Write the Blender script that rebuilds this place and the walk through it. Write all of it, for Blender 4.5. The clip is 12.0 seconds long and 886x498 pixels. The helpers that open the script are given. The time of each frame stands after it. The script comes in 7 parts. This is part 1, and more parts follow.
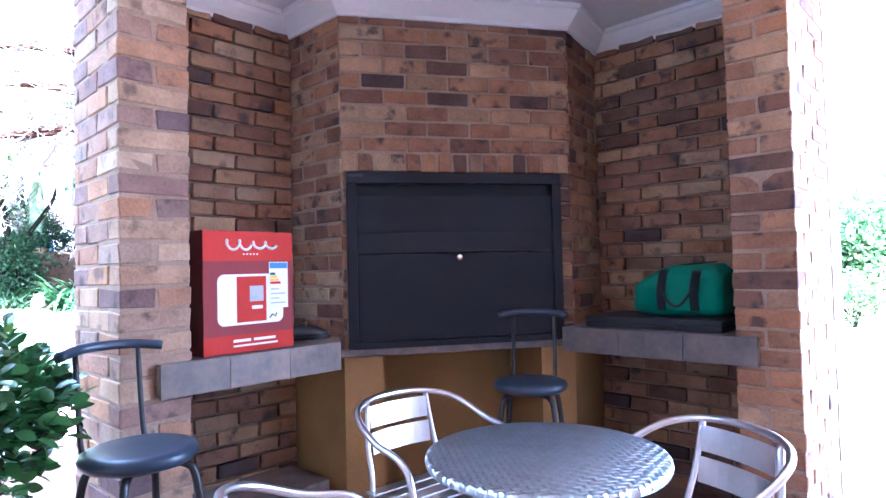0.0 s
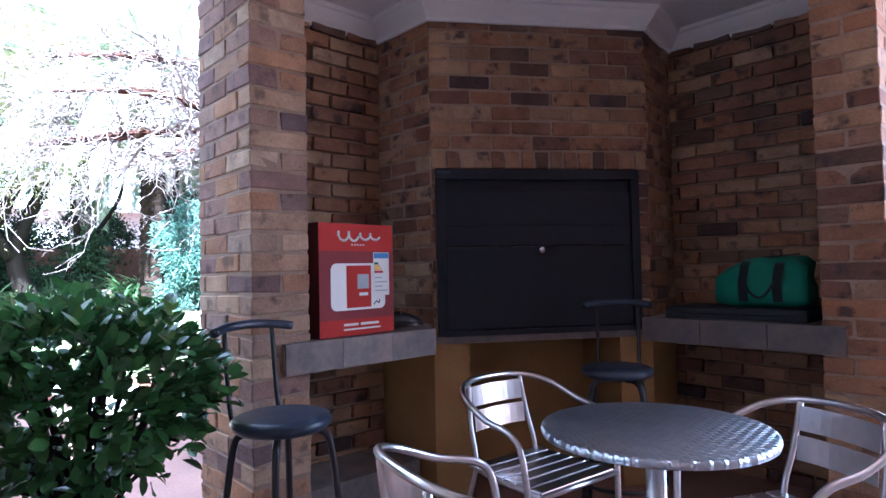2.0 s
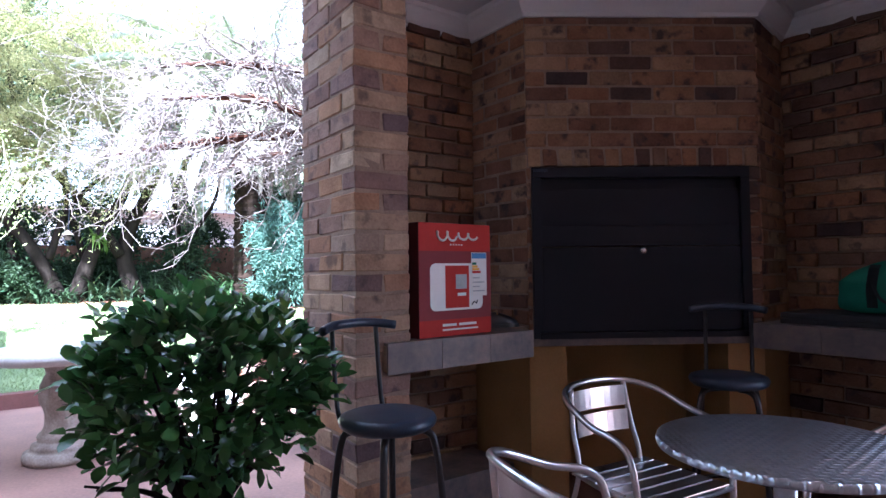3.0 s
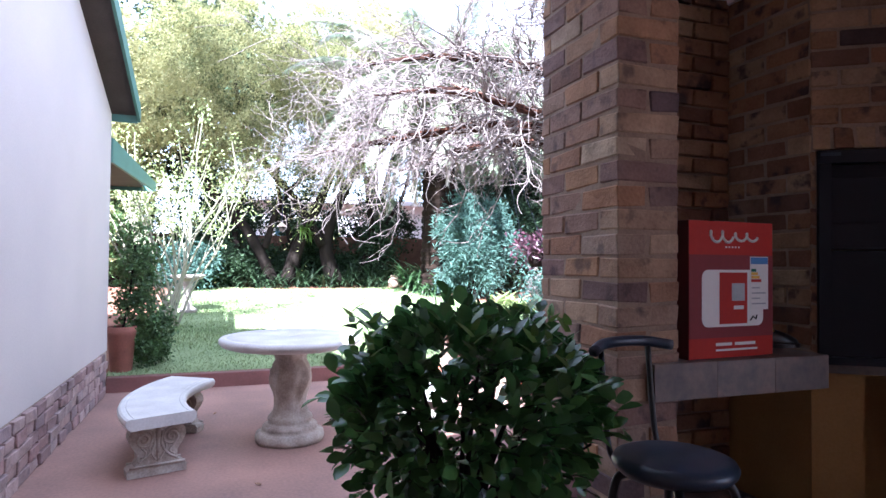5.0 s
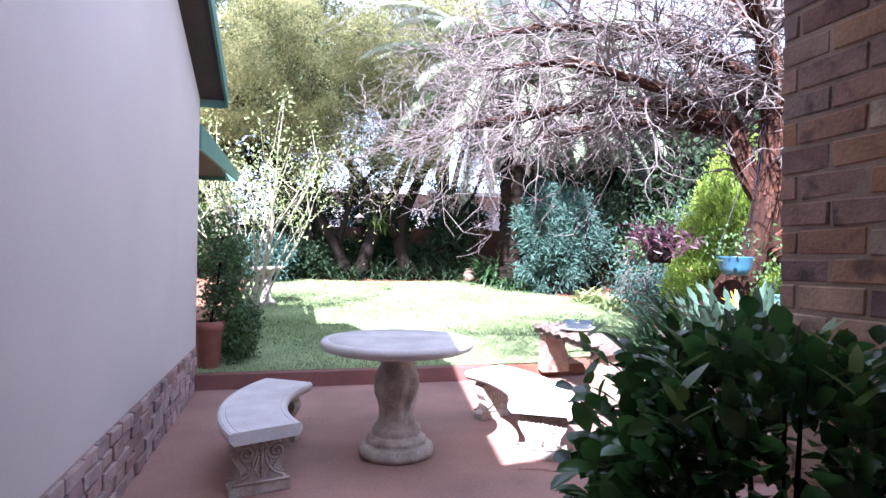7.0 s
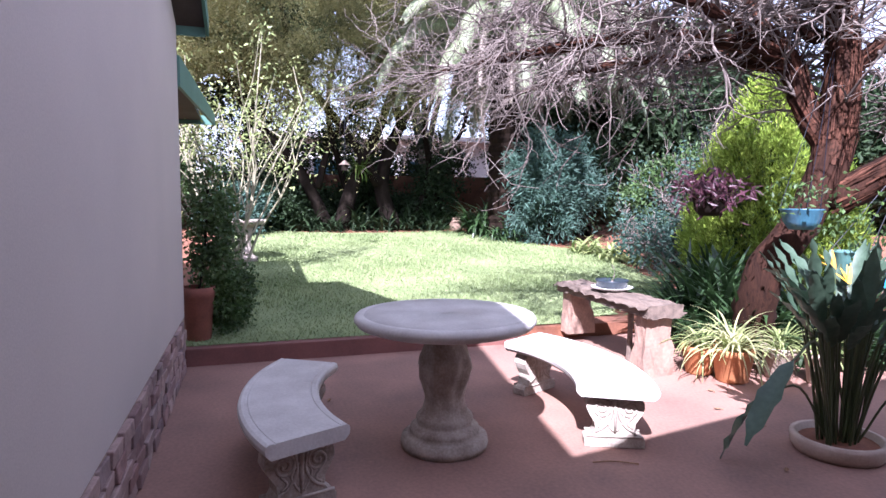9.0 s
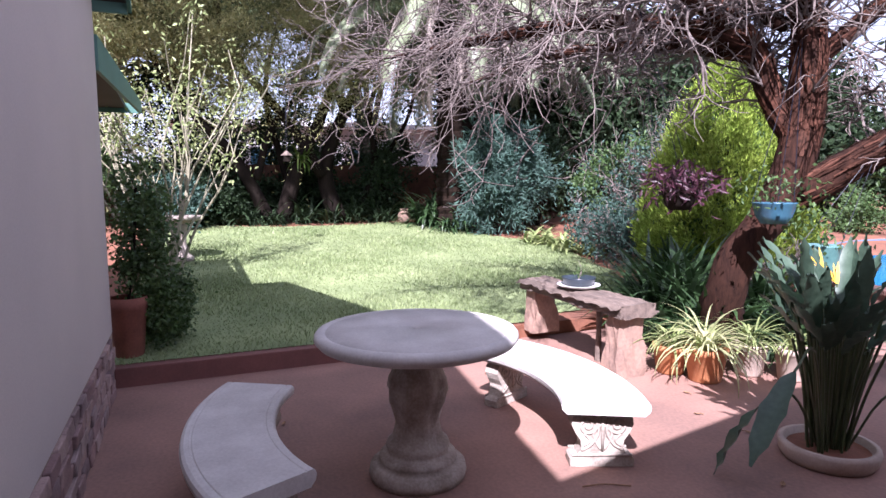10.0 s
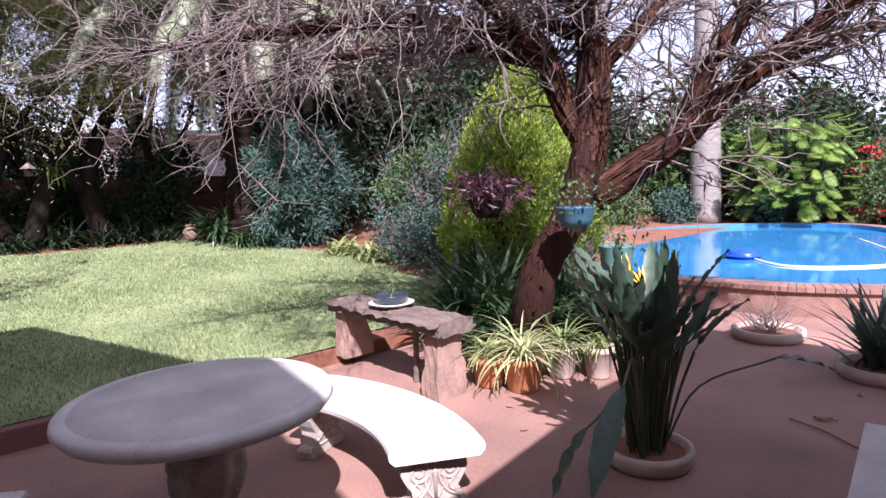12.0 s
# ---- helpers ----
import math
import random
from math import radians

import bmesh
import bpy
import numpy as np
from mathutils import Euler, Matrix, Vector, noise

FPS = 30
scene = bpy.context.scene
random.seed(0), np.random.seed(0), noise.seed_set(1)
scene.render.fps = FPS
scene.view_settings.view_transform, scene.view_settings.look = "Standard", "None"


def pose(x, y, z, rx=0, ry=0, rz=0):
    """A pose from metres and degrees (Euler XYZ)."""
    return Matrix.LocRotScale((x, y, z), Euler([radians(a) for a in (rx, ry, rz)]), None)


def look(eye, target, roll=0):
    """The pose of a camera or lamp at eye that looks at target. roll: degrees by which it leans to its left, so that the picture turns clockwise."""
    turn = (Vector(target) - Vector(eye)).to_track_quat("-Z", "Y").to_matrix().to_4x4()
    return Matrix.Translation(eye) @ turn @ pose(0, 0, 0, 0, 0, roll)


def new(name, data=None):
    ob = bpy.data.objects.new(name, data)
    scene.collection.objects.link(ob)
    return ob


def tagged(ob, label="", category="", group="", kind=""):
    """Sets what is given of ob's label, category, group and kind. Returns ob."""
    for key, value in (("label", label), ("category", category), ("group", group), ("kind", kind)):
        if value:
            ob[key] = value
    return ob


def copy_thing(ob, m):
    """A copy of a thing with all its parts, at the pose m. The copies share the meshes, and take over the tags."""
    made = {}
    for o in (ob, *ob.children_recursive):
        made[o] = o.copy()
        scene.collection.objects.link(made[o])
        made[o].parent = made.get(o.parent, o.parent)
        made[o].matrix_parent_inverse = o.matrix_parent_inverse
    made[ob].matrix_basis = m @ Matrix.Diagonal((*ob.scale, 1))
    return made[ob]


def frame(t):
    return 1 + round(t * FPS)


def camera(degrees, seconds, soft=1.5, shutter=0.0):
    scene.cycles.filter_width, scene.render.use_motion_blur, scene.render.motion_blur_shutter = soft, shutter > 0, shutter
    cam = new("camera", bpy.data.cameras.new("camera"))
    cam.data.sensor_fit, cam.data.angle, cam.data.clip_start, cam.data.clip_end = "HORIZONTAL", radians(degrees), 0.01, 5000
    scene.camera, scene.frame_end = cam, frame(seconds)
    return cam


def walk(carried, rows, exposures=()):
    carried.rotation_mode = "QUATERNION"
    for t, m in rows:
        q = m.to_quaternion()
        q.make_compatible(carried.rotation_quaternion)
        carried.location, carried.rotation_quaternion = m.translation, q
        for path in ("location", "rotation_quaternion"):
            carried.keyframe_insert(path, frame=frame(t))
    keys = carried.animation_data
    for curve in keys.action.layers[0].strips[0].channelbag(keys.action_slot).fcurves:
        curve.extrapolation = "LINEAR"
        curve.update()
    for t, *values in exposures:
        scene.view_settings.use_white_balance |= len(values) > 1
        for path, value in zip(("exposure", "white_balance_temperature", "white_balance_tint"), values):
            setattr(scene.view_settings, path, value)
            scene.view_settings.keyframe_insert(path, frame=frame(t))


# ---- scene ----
cam = camera(72.8, 12.0)
PATH = [
    (0, (0.178, 0.099, 1.369), (-1.197, 1.549, 1.434), -1.4),
    (0.5, (0.176, -0.052, 1.354), (-1.19, 1.408, 1.422), -1.4),
    (1, (0.169, -0.149, 1.343), (-1.203, 1.304, 1.412), -1.4),
    (1.5, (0.145, -0.186, 1.332), (-1.256, 1.239, 1.402), -1.3),
    (2, (0.111, -0.2, 1.33), (-1.352, 1.161, 1.398), -1.2),
    (2.5, (0.074, -0.221, 1.334), (-1.467, 1.052, 1.404), -1.0),
    (3, (0.019, -0.255, 1.335), (-1.605, 0.91, 1.406), -0.7),
    (3.5, (-0.046, -0.305, 1.342), (-1.751, 0.739, 1.412), -0.3),
    (5.5, (-0.561, -0.409, 1.398), (-2.479, 0.158, 1.435), 0.7),
    (6, (-0.722, -0.449, 1.407), (-2.658, 0.054, 1.445), 0.9),
    (6.5, (-0.875, -0.518, 1.419), (-2.815, -0.036, 1.455), 1.0),
    (7, (-1.064, -0.642, 1.405), (-3.006, -0.163, 1.417), 0.9),
    (7.5, (-1.235, -0.757, 1.413), (-3.173, -0.265, 1.374), 0.9),
    (9.5, (-2.122, -1.022, 1.506), (-3.998, -0.359, 1.299), 0.2),
    (10, (-2.315, -1.022, 1.546), (-4.144, -0.242, 1.336), -0.2),
    (10.5, (-2.438, -0.988, 1.569), (-4.201, -0.068, 1.357), -1.0),
    (11, (-2.542, -0.933, 1.604), (-4.21, 0.148, 1.385), -1.5),
    (11.5, (-2.655, -0.844, 1.616), (-4.223, 0.378, 1.393), -1.9),
    (12, (-2.757, -0.77, 1.609), (-4.241, 0.554, 1.4), -2.2),
]
EXPOSURES = [(0, 6.0, 4300, 7), (0.5, 5.62, 4350, 7), (1.0, 5.12, 4400, 8), (1.5, 4.82, 4500, 9), (2.0, 4.5, 4650, 10), (2.5, 4.15, 4800, 12), (3.5, 3.7, 4950, 14), (5.5, 3.2, 5200, 18), (7.5, 2.6, 5300, 25), (9.5, 1.84, 5550, 30), (12.0, 1.30, 5850, 33)]
walk(cam, [(t, look(eye, target, roll)) for t, eye, target, roll in PATH], EXPOSURES)

# ---- daylight ----
SUN = Vector((0.88, -0.54, 1.0)).normalized()
world = bpy.data.worlds.new("sky")
scene.world = world
world.use_nodes = True
wt = world.node_tree
sky = wt.nodes.new("ShaderNodeTexSky")
sky.sky_type, sky.sun_disc = "NISHITA", False
sky.sun_elevation, sky.sun_rotation = math.asin(SUN.z), math.atan2(SUN.x, SUN.y)
sky.air_density, sky.dust_density = 1.0, 2.0
wt.nodes["Background"].inputs["Strength"].default_value = 0.085
haze = wt.nodes.new("ShaderNodeMix")
haze.data_type = "RGBA"
haze.inputs[0].default_value, haze.inputs[7].default_value = 0.5, (6.5, 6.5, 6.7, 1)
wt.links.new(sky.outputs[0], haze.inputs[6])
wt.links.new(haze.outputs[2], wt.nodes["Background"].inputs["Color"])
sun = new("sun", bpy.data.lights.new("sun", "SUN"))
sun.data.energy, sun.data.angle, sun.data.color = 5.0, radians(0.6), (1.0, 0.95, 0.87)
sun.matrix_world = look(SUN * 30, (0, 0, 0))

# ---- materials ----


def mat(name, col, col2=None, rough=0.7, metal=0.0, scale=6.0, bump=0.2, fine=60.0, spread=0.5, rand=0.0, island=0.0, spec=0.5, coat=0.0, grain=0.35, stretch=(1, 1, 1), trans=0.0):
    """A painted, mineral, wooden or leafy surface: two scales of noise between two colours, and a fine relief."""
    m = bpy.data.materials.new(name)
    m.use_nodes = True
    nt = m.node_tree
    n, lk = nt.nodes, nt.links
    b = n["Principled BSDF"]
    col2 = col2 or tuple(c * 0.7 for c in col)
    tc = n.new("ShaderNodeTexCoord")
    mp = n.new("ShaderNodeMapping")
    mp.inputs["Scale"].default_value = stretch
    lk.new(tc.outputs["Object"], mp.inputs["Vector"])
    info = n.new("ShaderNodeObjectInfo")
    off = n.new("ShaderNodeVectorMath")
    off.operation = "MULTIPLY_ADD"
    lk.new(info.outputs["Random"], off.inputs[0])
    off.inputs[1].default_value = (37.0, 17.0, 29.0)
    lk.new(mp.outputs[0], off.inputs[2])
    big = n.new("ShaderNodeTexNoise")
    big.inputs["Scale"].default_value, big.inputs["Detail"].default_value = scale, 6
    small = n.new("ShaderNodeTexNoise")
    small.inputs["Scale"].default_value, small.inputs["Detail"].default_value = fine, 4
    for t in (big, small):
        lk.new(off.outputs[0], t.inputs["Vector"])
    mixf = n.new("ShaderNodeMix")
    mixf.inputs[0].default_value = grain
    lk.new(big.outputs["Fac"], mixf.inputs[2])
    lk.new(small.outputs["Fac"], mixf.inputs[3])
    ramp = n.new("ShaderNodeValToRGB")
    ramp.color_ramp.elements[0].position, ramp.color_ramp.elements[1].position = 0.5 - spread * 0.3, 0.5 + spread * 0.3
    ramp.color_ramp.elements[0].color, ramp.color_ramp.elements[1].color = (*col2, 1), (*col, 1)
    lk.new(mixf.outputs[0], ramp.inputs[0])
    out = ramp.outputs[0]
    if rand or island:
        hsv = n.new("ShaderNodeHueSaturation")
        src = info.outputs["Random"]
        if island:
            src = n.new("ShaderNodeNewGeometry").outputs["Random Per Island"]
        amt = rand or island
        mr = n.new("ShaderNodeMapRange")
        mr.inputs["To Min"].default_value, mr.inputs["To Max"].default_value = 1 - amt, 1 + amt
        lk.new(src, mr.inputs["Value"])
        lk.new(mr.outputs[0], hsv.inputs["Value"])
        lk.new(out, hsv.inputs["Color"])
        out = hsv.outputs[0]
    lk.new(out, b.inputs["Base Color"])
    b.inputs["Roughness"].default_value, b.inputs["Metallic"].default_value = rough, metal
    b.inputs["Specular IOR Level"].default_value, b.inputs["Coat Weight"].default_value = spec, coat
    if trans:
        tr = n.new("ShaderNodeBsdfTranslucent")
        lk.new(out, tr.inputs["Color"])
        mx = n.new("ShaderNodeMixShader")
        mx.inputs[0].default_value = trans
        lk.new(b.outputs[0], mx.inputs[1])
        lk.new(tr.outputs[0], mx.inputs[2])
        lk.new(mx.outputs[0], n["Material Output"].inputs["Surface"])
    if bump:
        bp = n.new("ShaderNodeBump")
        bp.inputs["Strength"].default_value, bp.inputs["Distance"].default_value = bump, 0.01
        lk.new(mixf.outputs[0], bp.inputs["Height"])
        lk.new(bp.outputs[0], b.inputs["Normal"])
    return m


def brick_material(name, stops, chips=0.5):
    """Burnt clay: each brick takes its colour from the ramp by its own random number, with kiln stains and pits."""
    m = mat(name, (1, 1, 1), (0.46, 0.42, 0.42), rough=0.85, scale=8, fine=80, bump=0.9, spread=0.75, spec=0.25)
    nt = m.node_tree
    n, lk = nt.nodes, nt.links
    info = n.new("ShaderNodeObjectInfo")
    ramp = n.new("ShaderNodeValToRGB")
    ramp.color_ramp.interpolation = "LINEAR"
    e = ramp.color_ramp.elements
    e[0].position, e[0].color = 0.0, (*stops[0], 1)
    e[1].position, e[1].color = 1.0, (*stops[-1], 1)
    for i, c in enumerate(stops[1:-1], 1):
        q = e.new(i / (len(stops) - 1))
        q.color = (*c, 1)
    lk.new(info.outputs["Random"], ramp.inputs[0])
    b = n["Principled BSDF"]
    prev = b.inputs["Base Color"].links[0].from_socket
    mul = n.new("ShaderNodeMix")
    mul.data_type, mul.blend_type = "RGBA", "MULTIPLY"
    mul.inputs[0].default_value = 1.0
    lk.new(ramp.outputs[0], mul.inputs[6])
    lk.new(prev, mul.inputs[7])
    # kiln stains: dark blots with a shape of their own
    tc = n.new("ShaderNodeTexCoord")
    off = n.new("ShaderNodeVectorMath")
    off.operation = "MULTIPLY_ADD"
    off.inputs[1].default_value = (91.0, 53.0, 71.0)
    lk.new(info.outputs["Random"], off.inputs[0])
    lk.new(tc.outputs["Object"], off.inputs[2])
    st = n.new("ShaderNodeTexNoise")
    st.inputs["Scale"].default_value, st.inputs["Detail"].default_value = 11, 5
    lk.new(off.outputs[0], st.inputs["Vector"])
    sr = n.new("ShaderNodeValToRGB")
    sr.color_ramp.elements[0].position, sr.color_ramp.elements[1].position = 0.57, 0.68
    lk.new(st.outputs["Fac"], sr.inputs[0])
    sc = n.new("ShaderNodeMath")
    sc.operation = "MULTIPLY"
    sc.inputs[1].default_value = chips
    lk.new(sr.outputs[0], sc.inputs[0])
    dk = n.new("ShaderNodeMix")
    dk.data_type, dk.blend_type = "RGBA", "MIX"
    dk.inputs[7].default_value = (0.05, 0.04, 0.045, 1)
    lk.new(sc.outputs[0], dk.inputs[0])
    lk.new(mul.outputs[2], dk.inputs[6])
    lk.new(dk.outputs[2], b.inputs["Base Color"])
    return m


PAVING = mat("red_paving", (0.36, 0.20, 0.15), (0.165, 0.10, 0.082), rough=0.85, scale=1.7, fine=45, bump=0.25, spread=0.7)
GRASS_SOIL = mat("lawn_ground", (0.24, 0.29, 0.13), (0.13, 0.17, 0.07), rough=0.95, scale=1.5, fine=80, bump=0.6)
SOIL = mat("red_soil", (0.25, 0.10, 0.055), (0.13, 0.055, 0.035), rough=0.95, scale=2.5, fine=50, bump=0.8)
PLASTER = mat("cream_plaster", (0.53, 0.465, 0.425), (0.46, 0.405, 0.375), rough=0.9, scale=1.2, fine=130, bump=0.15, grain=0.5)
OCHRE = mat("ochre_plaster", (0.42, 0.26, 0.10), (0.33, 0.19, 0.07), rough=0.85, scale=3, fine=80, bump=0.2)
CEIL = mat("ceiling_paint", (0.78, 0.78, 0.78), (0.72, 0.72, 0.72), rough=0.8, scale=2, fine=100, bump=0.05)
CORNICE = mat("cornice_paint", (0.82, 0.82, 0.82), (0.77, 0.77, 0.77), rough=0.6, scale=2, fine=80, bump=0.05)
MORTAR = mat("mortar", (0.36, 0.27, 0.20), (0.22, 0.16, 0.12), rough=0.95, scale=8, fine=90, bump=0.5)
SLATE = mat("slate_tile", (0.23, 0.175, 0.145), (0.06, 0.064, 0.074), rough=0.5, scale=9, fine=40, bump=0.4, rand=0.35, spread=0.8)
BLACK = mat("black_steel", (0.012, 0.014, 0.023), (0.008, 0.010, 0.017), rough=0.45, spec=0.3, scale=5, fine=200, bump=0.03)
STEEL_BLK = mat("black_tube", (0.02, 0.02, 0.022), (0.012, 0.012, 0.014), rough=0.35, scale=20, fine=150, bump=0.03)
# black vinyl; its blue is the sky's reflection put into the base colour
VINYL = mat("black_vinyl_sky_tint", (0.032, 0.048, 0.075), (0.02, 0.03, 0.05), rough=0.34, scale=9, fine=160, bump=0.15)
ALU = mat("brushed_aluminium", (0.80, 0.80, 0.82), (0.66, 0.66, 0.69), rough=0.28, metal=1.0, scale=14, fine=160, bump=0.03)
STONE = mat("cast_stone", (0.61, 0.58, 0.545), (0.45, 0.42, 0.39), rough=0.85, scale=5, fine=75, bump=0.35)
STONE_OLD = mat("cast_stone_weathered", (0.49, 0.43, 0.37), (0.24, 0.195, 0.16), rough=0.9, scale=9, fine=70, bump=0.6)
KERB = mat("red_painted_kerb", (0.21, 0.085, 0.07), (0.14, 0.06, 0.05), rough=0.8, scale=3, fine=60, bump=0.3)
GREEN = mat("green_painted_board", (0.085, 0.20, 0.16), (0.065, 0.155, 0.125), rough=0.55, scale=3, fine=60, bump=0.1)
SOFFIT = mat("dark_soffit_board", (0.07, 0.055, 0.05), (0.045, 0.035, 0.03), rough=0.8, scale=3, fine=60, bump=0.2)
ROOFT = mat("roof_sheet", (0.09, 0.16, 0.13), (0.06, 0.11, 0.09), rough=0.7, scale=2, fine=40, bump=0.2)
TERRA = mat("terracotta", (0.52, 0.22, 0.09), (0.38, 0.15, 0.065), rough=0.8, scale=6, fine=60, bump=0.25)
TERRA_DARK = mat("aged_terracotta", (0.28, 0.10, 0.065), (0.18, 0.065, 0.045), rough=0.85, scale=6, fine=60, bump=0.25)
CONCRETE = mat("pot_concrete", (0.50, 0.40, 0.33), (0.36, 0.28, 0.23), rough=0.9, scale=6, fine=60, bump=0.3)

# boundary wall brown, with the shade of the trees already in the colour
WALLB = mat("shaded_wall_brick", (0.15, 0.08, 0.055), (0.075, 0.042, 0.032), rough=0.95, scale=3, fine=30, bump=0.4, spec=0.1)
BRICK = brick_material("face_brick", [(0.085, 0.062, 0.064), (0.39, 0.205, 0.115), (0.46, 0.27, 0.15), (0.25, 0.135, 0.09), (0.52, 0.345, 0.20), (0.14, 0.09, 0.078), (0.43, 0.225, 0.12), (0.56, 0.42, 0.265), (0.31, 0.17, 0.112), (0.42, 0.245, 0.14)], 0.85)
BRICK_OUT = brick_material("pillar_brick", [(0.17, 0.125, 0.135), (0.42, 0.24, 0.15), (0.54, 0.39, 0.26), (0.28, 0.185, 0.17), (0.52, 0.31, 0.17), (0.38, 0.26, 0.21), (0.48, 0.26, 0.135), (0.60, 0.47, 0.33), (0.24, 0.16, 0.155)], 0.6)
BRICK_PLINTH = brick_material("plinth_brick", [(0.24, 0.17, 0.17), (0.46, 0.36, 0.33), (0.30, 0.19, 0.18), (0.50, 0.37, 0.33), (0.36, 0.22, 0.20)], 0.3)
BARK = mat("red_brown_bark", (0.066, 0.030, 0.020), (0.009, 0.006, 0.006), rough=0.95, scale=7, fine=34, bump=1.0, stretch=(3.5, 3.5, 0.55), spec=0.1, spread=0.75)
TWIG = mat("grey_twig", (0.25, 0.21, 0.19), (0.09, 0.072, 0.066), rough=0.9, scale=4, fine=40, bump=0.3, spec=0.2)
# canopy shade is put into these two near-black bark colours
DARKBARK = mat("dark_shaded_bark", (0.020, 0.015, 0.012), (0.009, 0.007, 0.006), rough=0.95, scale=4, fine=25, bump=0.9, stretch=(2, 2, 0.7), spec=0.08)
PALMBARK = mat("shaded_palm_bark", (0.022, 0.014, 0.010), (0.007, 0.005, 0.004), rough=0.95, scale=6, fine=30, bump=1.0, spec=0.08)
GREYBARK = mat("grey_palm_bark", (0.27, 0.245, 0.23), (0.16, 0.145, 0.135), rough=0.9, scale=3, fine=20, bump=0.4, stretch=(1, 1, 3))
L_GLOSSY = mat("glossy_leaf", (0.085, 0.19, 0.05), (0.038, 0.10, 0.032), rough=0.24, scale=6, fine=30, bump=0.1, island=0.5, trans=0.3)
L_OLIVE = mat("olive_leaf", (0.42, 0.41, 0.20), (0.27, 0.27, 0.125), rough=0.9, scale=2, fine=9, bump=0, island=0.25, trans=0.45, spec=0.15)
# shaded copy of the olive leaf; the crown's inner shade is in the colour
L_OLIVE_SHADE = mat("shaded_olive_leaf", (0.20, 0.215, 0.10), (0.10, 0.115, 0.05), rough=0.9, scale=2, fine=9, bump=0, island=0.3, trans=0.35, spec=0.15)
# the deep shade under the trees is put into this green
L_DARK = mat("shaded_dark_leaf", (0.040, 0.068, 0.030), (0.016, 0.030, 0.014), rough=0.6, scale=3, fine=12, bump=0, island=0.5, trans=0.2, spec=0.2)
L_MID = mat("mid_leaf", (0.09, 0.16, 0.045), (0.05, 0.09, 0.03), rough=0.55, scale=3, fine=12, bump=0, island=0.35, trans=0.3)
L_BLUE = mat("blue_green_leaf", (0.06, 0.125, 0.095), (0.026, 0.056, 0.042), rough=0.7, scale=3, fine=14, bump=0, island=0.35, trans=0.2)
L_LIME = mat("lime_cypress", (0.34, 0.43, 0.075), (0.19, 0.29, 0.045), rough=0.7, scale=3, fine=14, bump=0, island=0.45, trans=0.3, spec=0.15)
L_PALM = mat("palm_frond", (0.30, 0.345, 0.215), (0.15, 0.185, 0.105), rough=0.45, scale=2, fine=9, bump=0, island=0.35, trans=0.25)
L_DEAD = mat("dead_frond", (0.48, 0.42, 0.36), (0.27, 0.22, 0.19), rough=0.85, scale=2, fine=9, bump=0, island=0.3, trans=0.2)
L_STRAP = mat("strap_leaf", (0.05, 0.10, 0.035), (0.022, 0.045, 0.016), rough=0.4, scale=4, fine=20, bump=0, island=0.35, trans=0.2)
L_PALE = mat("pale_leaf", (0.36, 0.40, 0.17), (0.20, 0.27, 0.09), rough=0.5, scale=4, fine=20, bump=0, island=0.3, trans=0.3)
L_SPIDER = mat("cream_striped_leaf", (0.55, 0.53, 0.30), (0.24, 0.30, 0.11), rough=0.45, scale=9, fine=40, bump=0, island=0.3, trans=0.3)
L_STREL = mat("strelitzia_leaf", (0.07, 0.115, 0.075), (0.035, 0.065, 0.042), rough=0.5, scale=5, fine=40, bump=0.2, island=0.3, trans=0.15)
L_PURPLE = mat("purple_leaf", (0.11, 0.04, 0.06), (0.05, 0.02, 0.03), rough=0.45, scale=5, fine=30, bump=0, island=0.4, trans=0.2)
L_BRIGHT = mat("bright_leaf", (0.17, 0.27, 0.05), (0.07, 0.13, 0.025), rough=0.35, scale=2, fine=12, bump=0, island=0.45, trans=0.3)
RED_FLOWER = mat("red_petal", (0.55, 0.03, 0.04), (0.36, 0.02, 0.03), rough=0.6, scale=5, fine=30, bump=0)
YELLOW_FLOWER = mat("yellow_petal", (0.75, 0.42, 0.03), (0.6, 0.28, 0.02), rough=0.6, scale=5, fine=30, bump=0)
WOOD_OLD = mat("weathered_sleeper_wood", (0.20, 0.15, 0.12), (0.08, 0.06, 0.05), rough=0.9, scale=4, fine=35, bump=0.8, stretch=(0.6, 4, 4))
GLAZE = mat("blue_glaze", (0.06, 0.17, 0.24), (0.04, 0.11, 0.17), rough=0.3, scale=5, fine=40, bump=0.1)
TURQ = mat("turquoise_glaze", (0.13, 0.28, 0.26), (0.08, 0.19, 0.18), rough=0.35, scale=5, fine=40, bump=0.1)
WATER = mat("pool_water", (0.045, 0.26, 0.52), (0.025, 0.19, 0.43), rough=0.06, scale=1.2, fine=7, bump=0.35)
POOLBLUE = mat("pool_lining", (0.05, 0.24, 0.45), (0.04, 0.18, 0.36), rough=0.5, scale=2, fine=20, bump=0.1)
FLOATBLUE = mat("blue_plastic", (0.01, 0.08, 0.60), (0.01, 0.06, 0.45), rough=0.35, scale=5, fine=30, bump=0)
COPING = mat("brick_coping", (0.31, 0.17, 0.13), (0.18, 0.10, 0.08), rough=0.8, scale=5, fine=50, bump=0.4)
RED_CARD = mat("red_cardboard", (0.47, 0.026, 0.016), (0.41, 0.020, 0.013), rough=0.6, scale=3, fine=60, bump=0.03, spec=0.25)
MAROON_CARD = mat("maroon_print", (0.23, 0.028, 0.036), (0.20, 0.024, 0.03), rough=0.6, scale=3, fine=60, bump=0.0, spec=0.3)
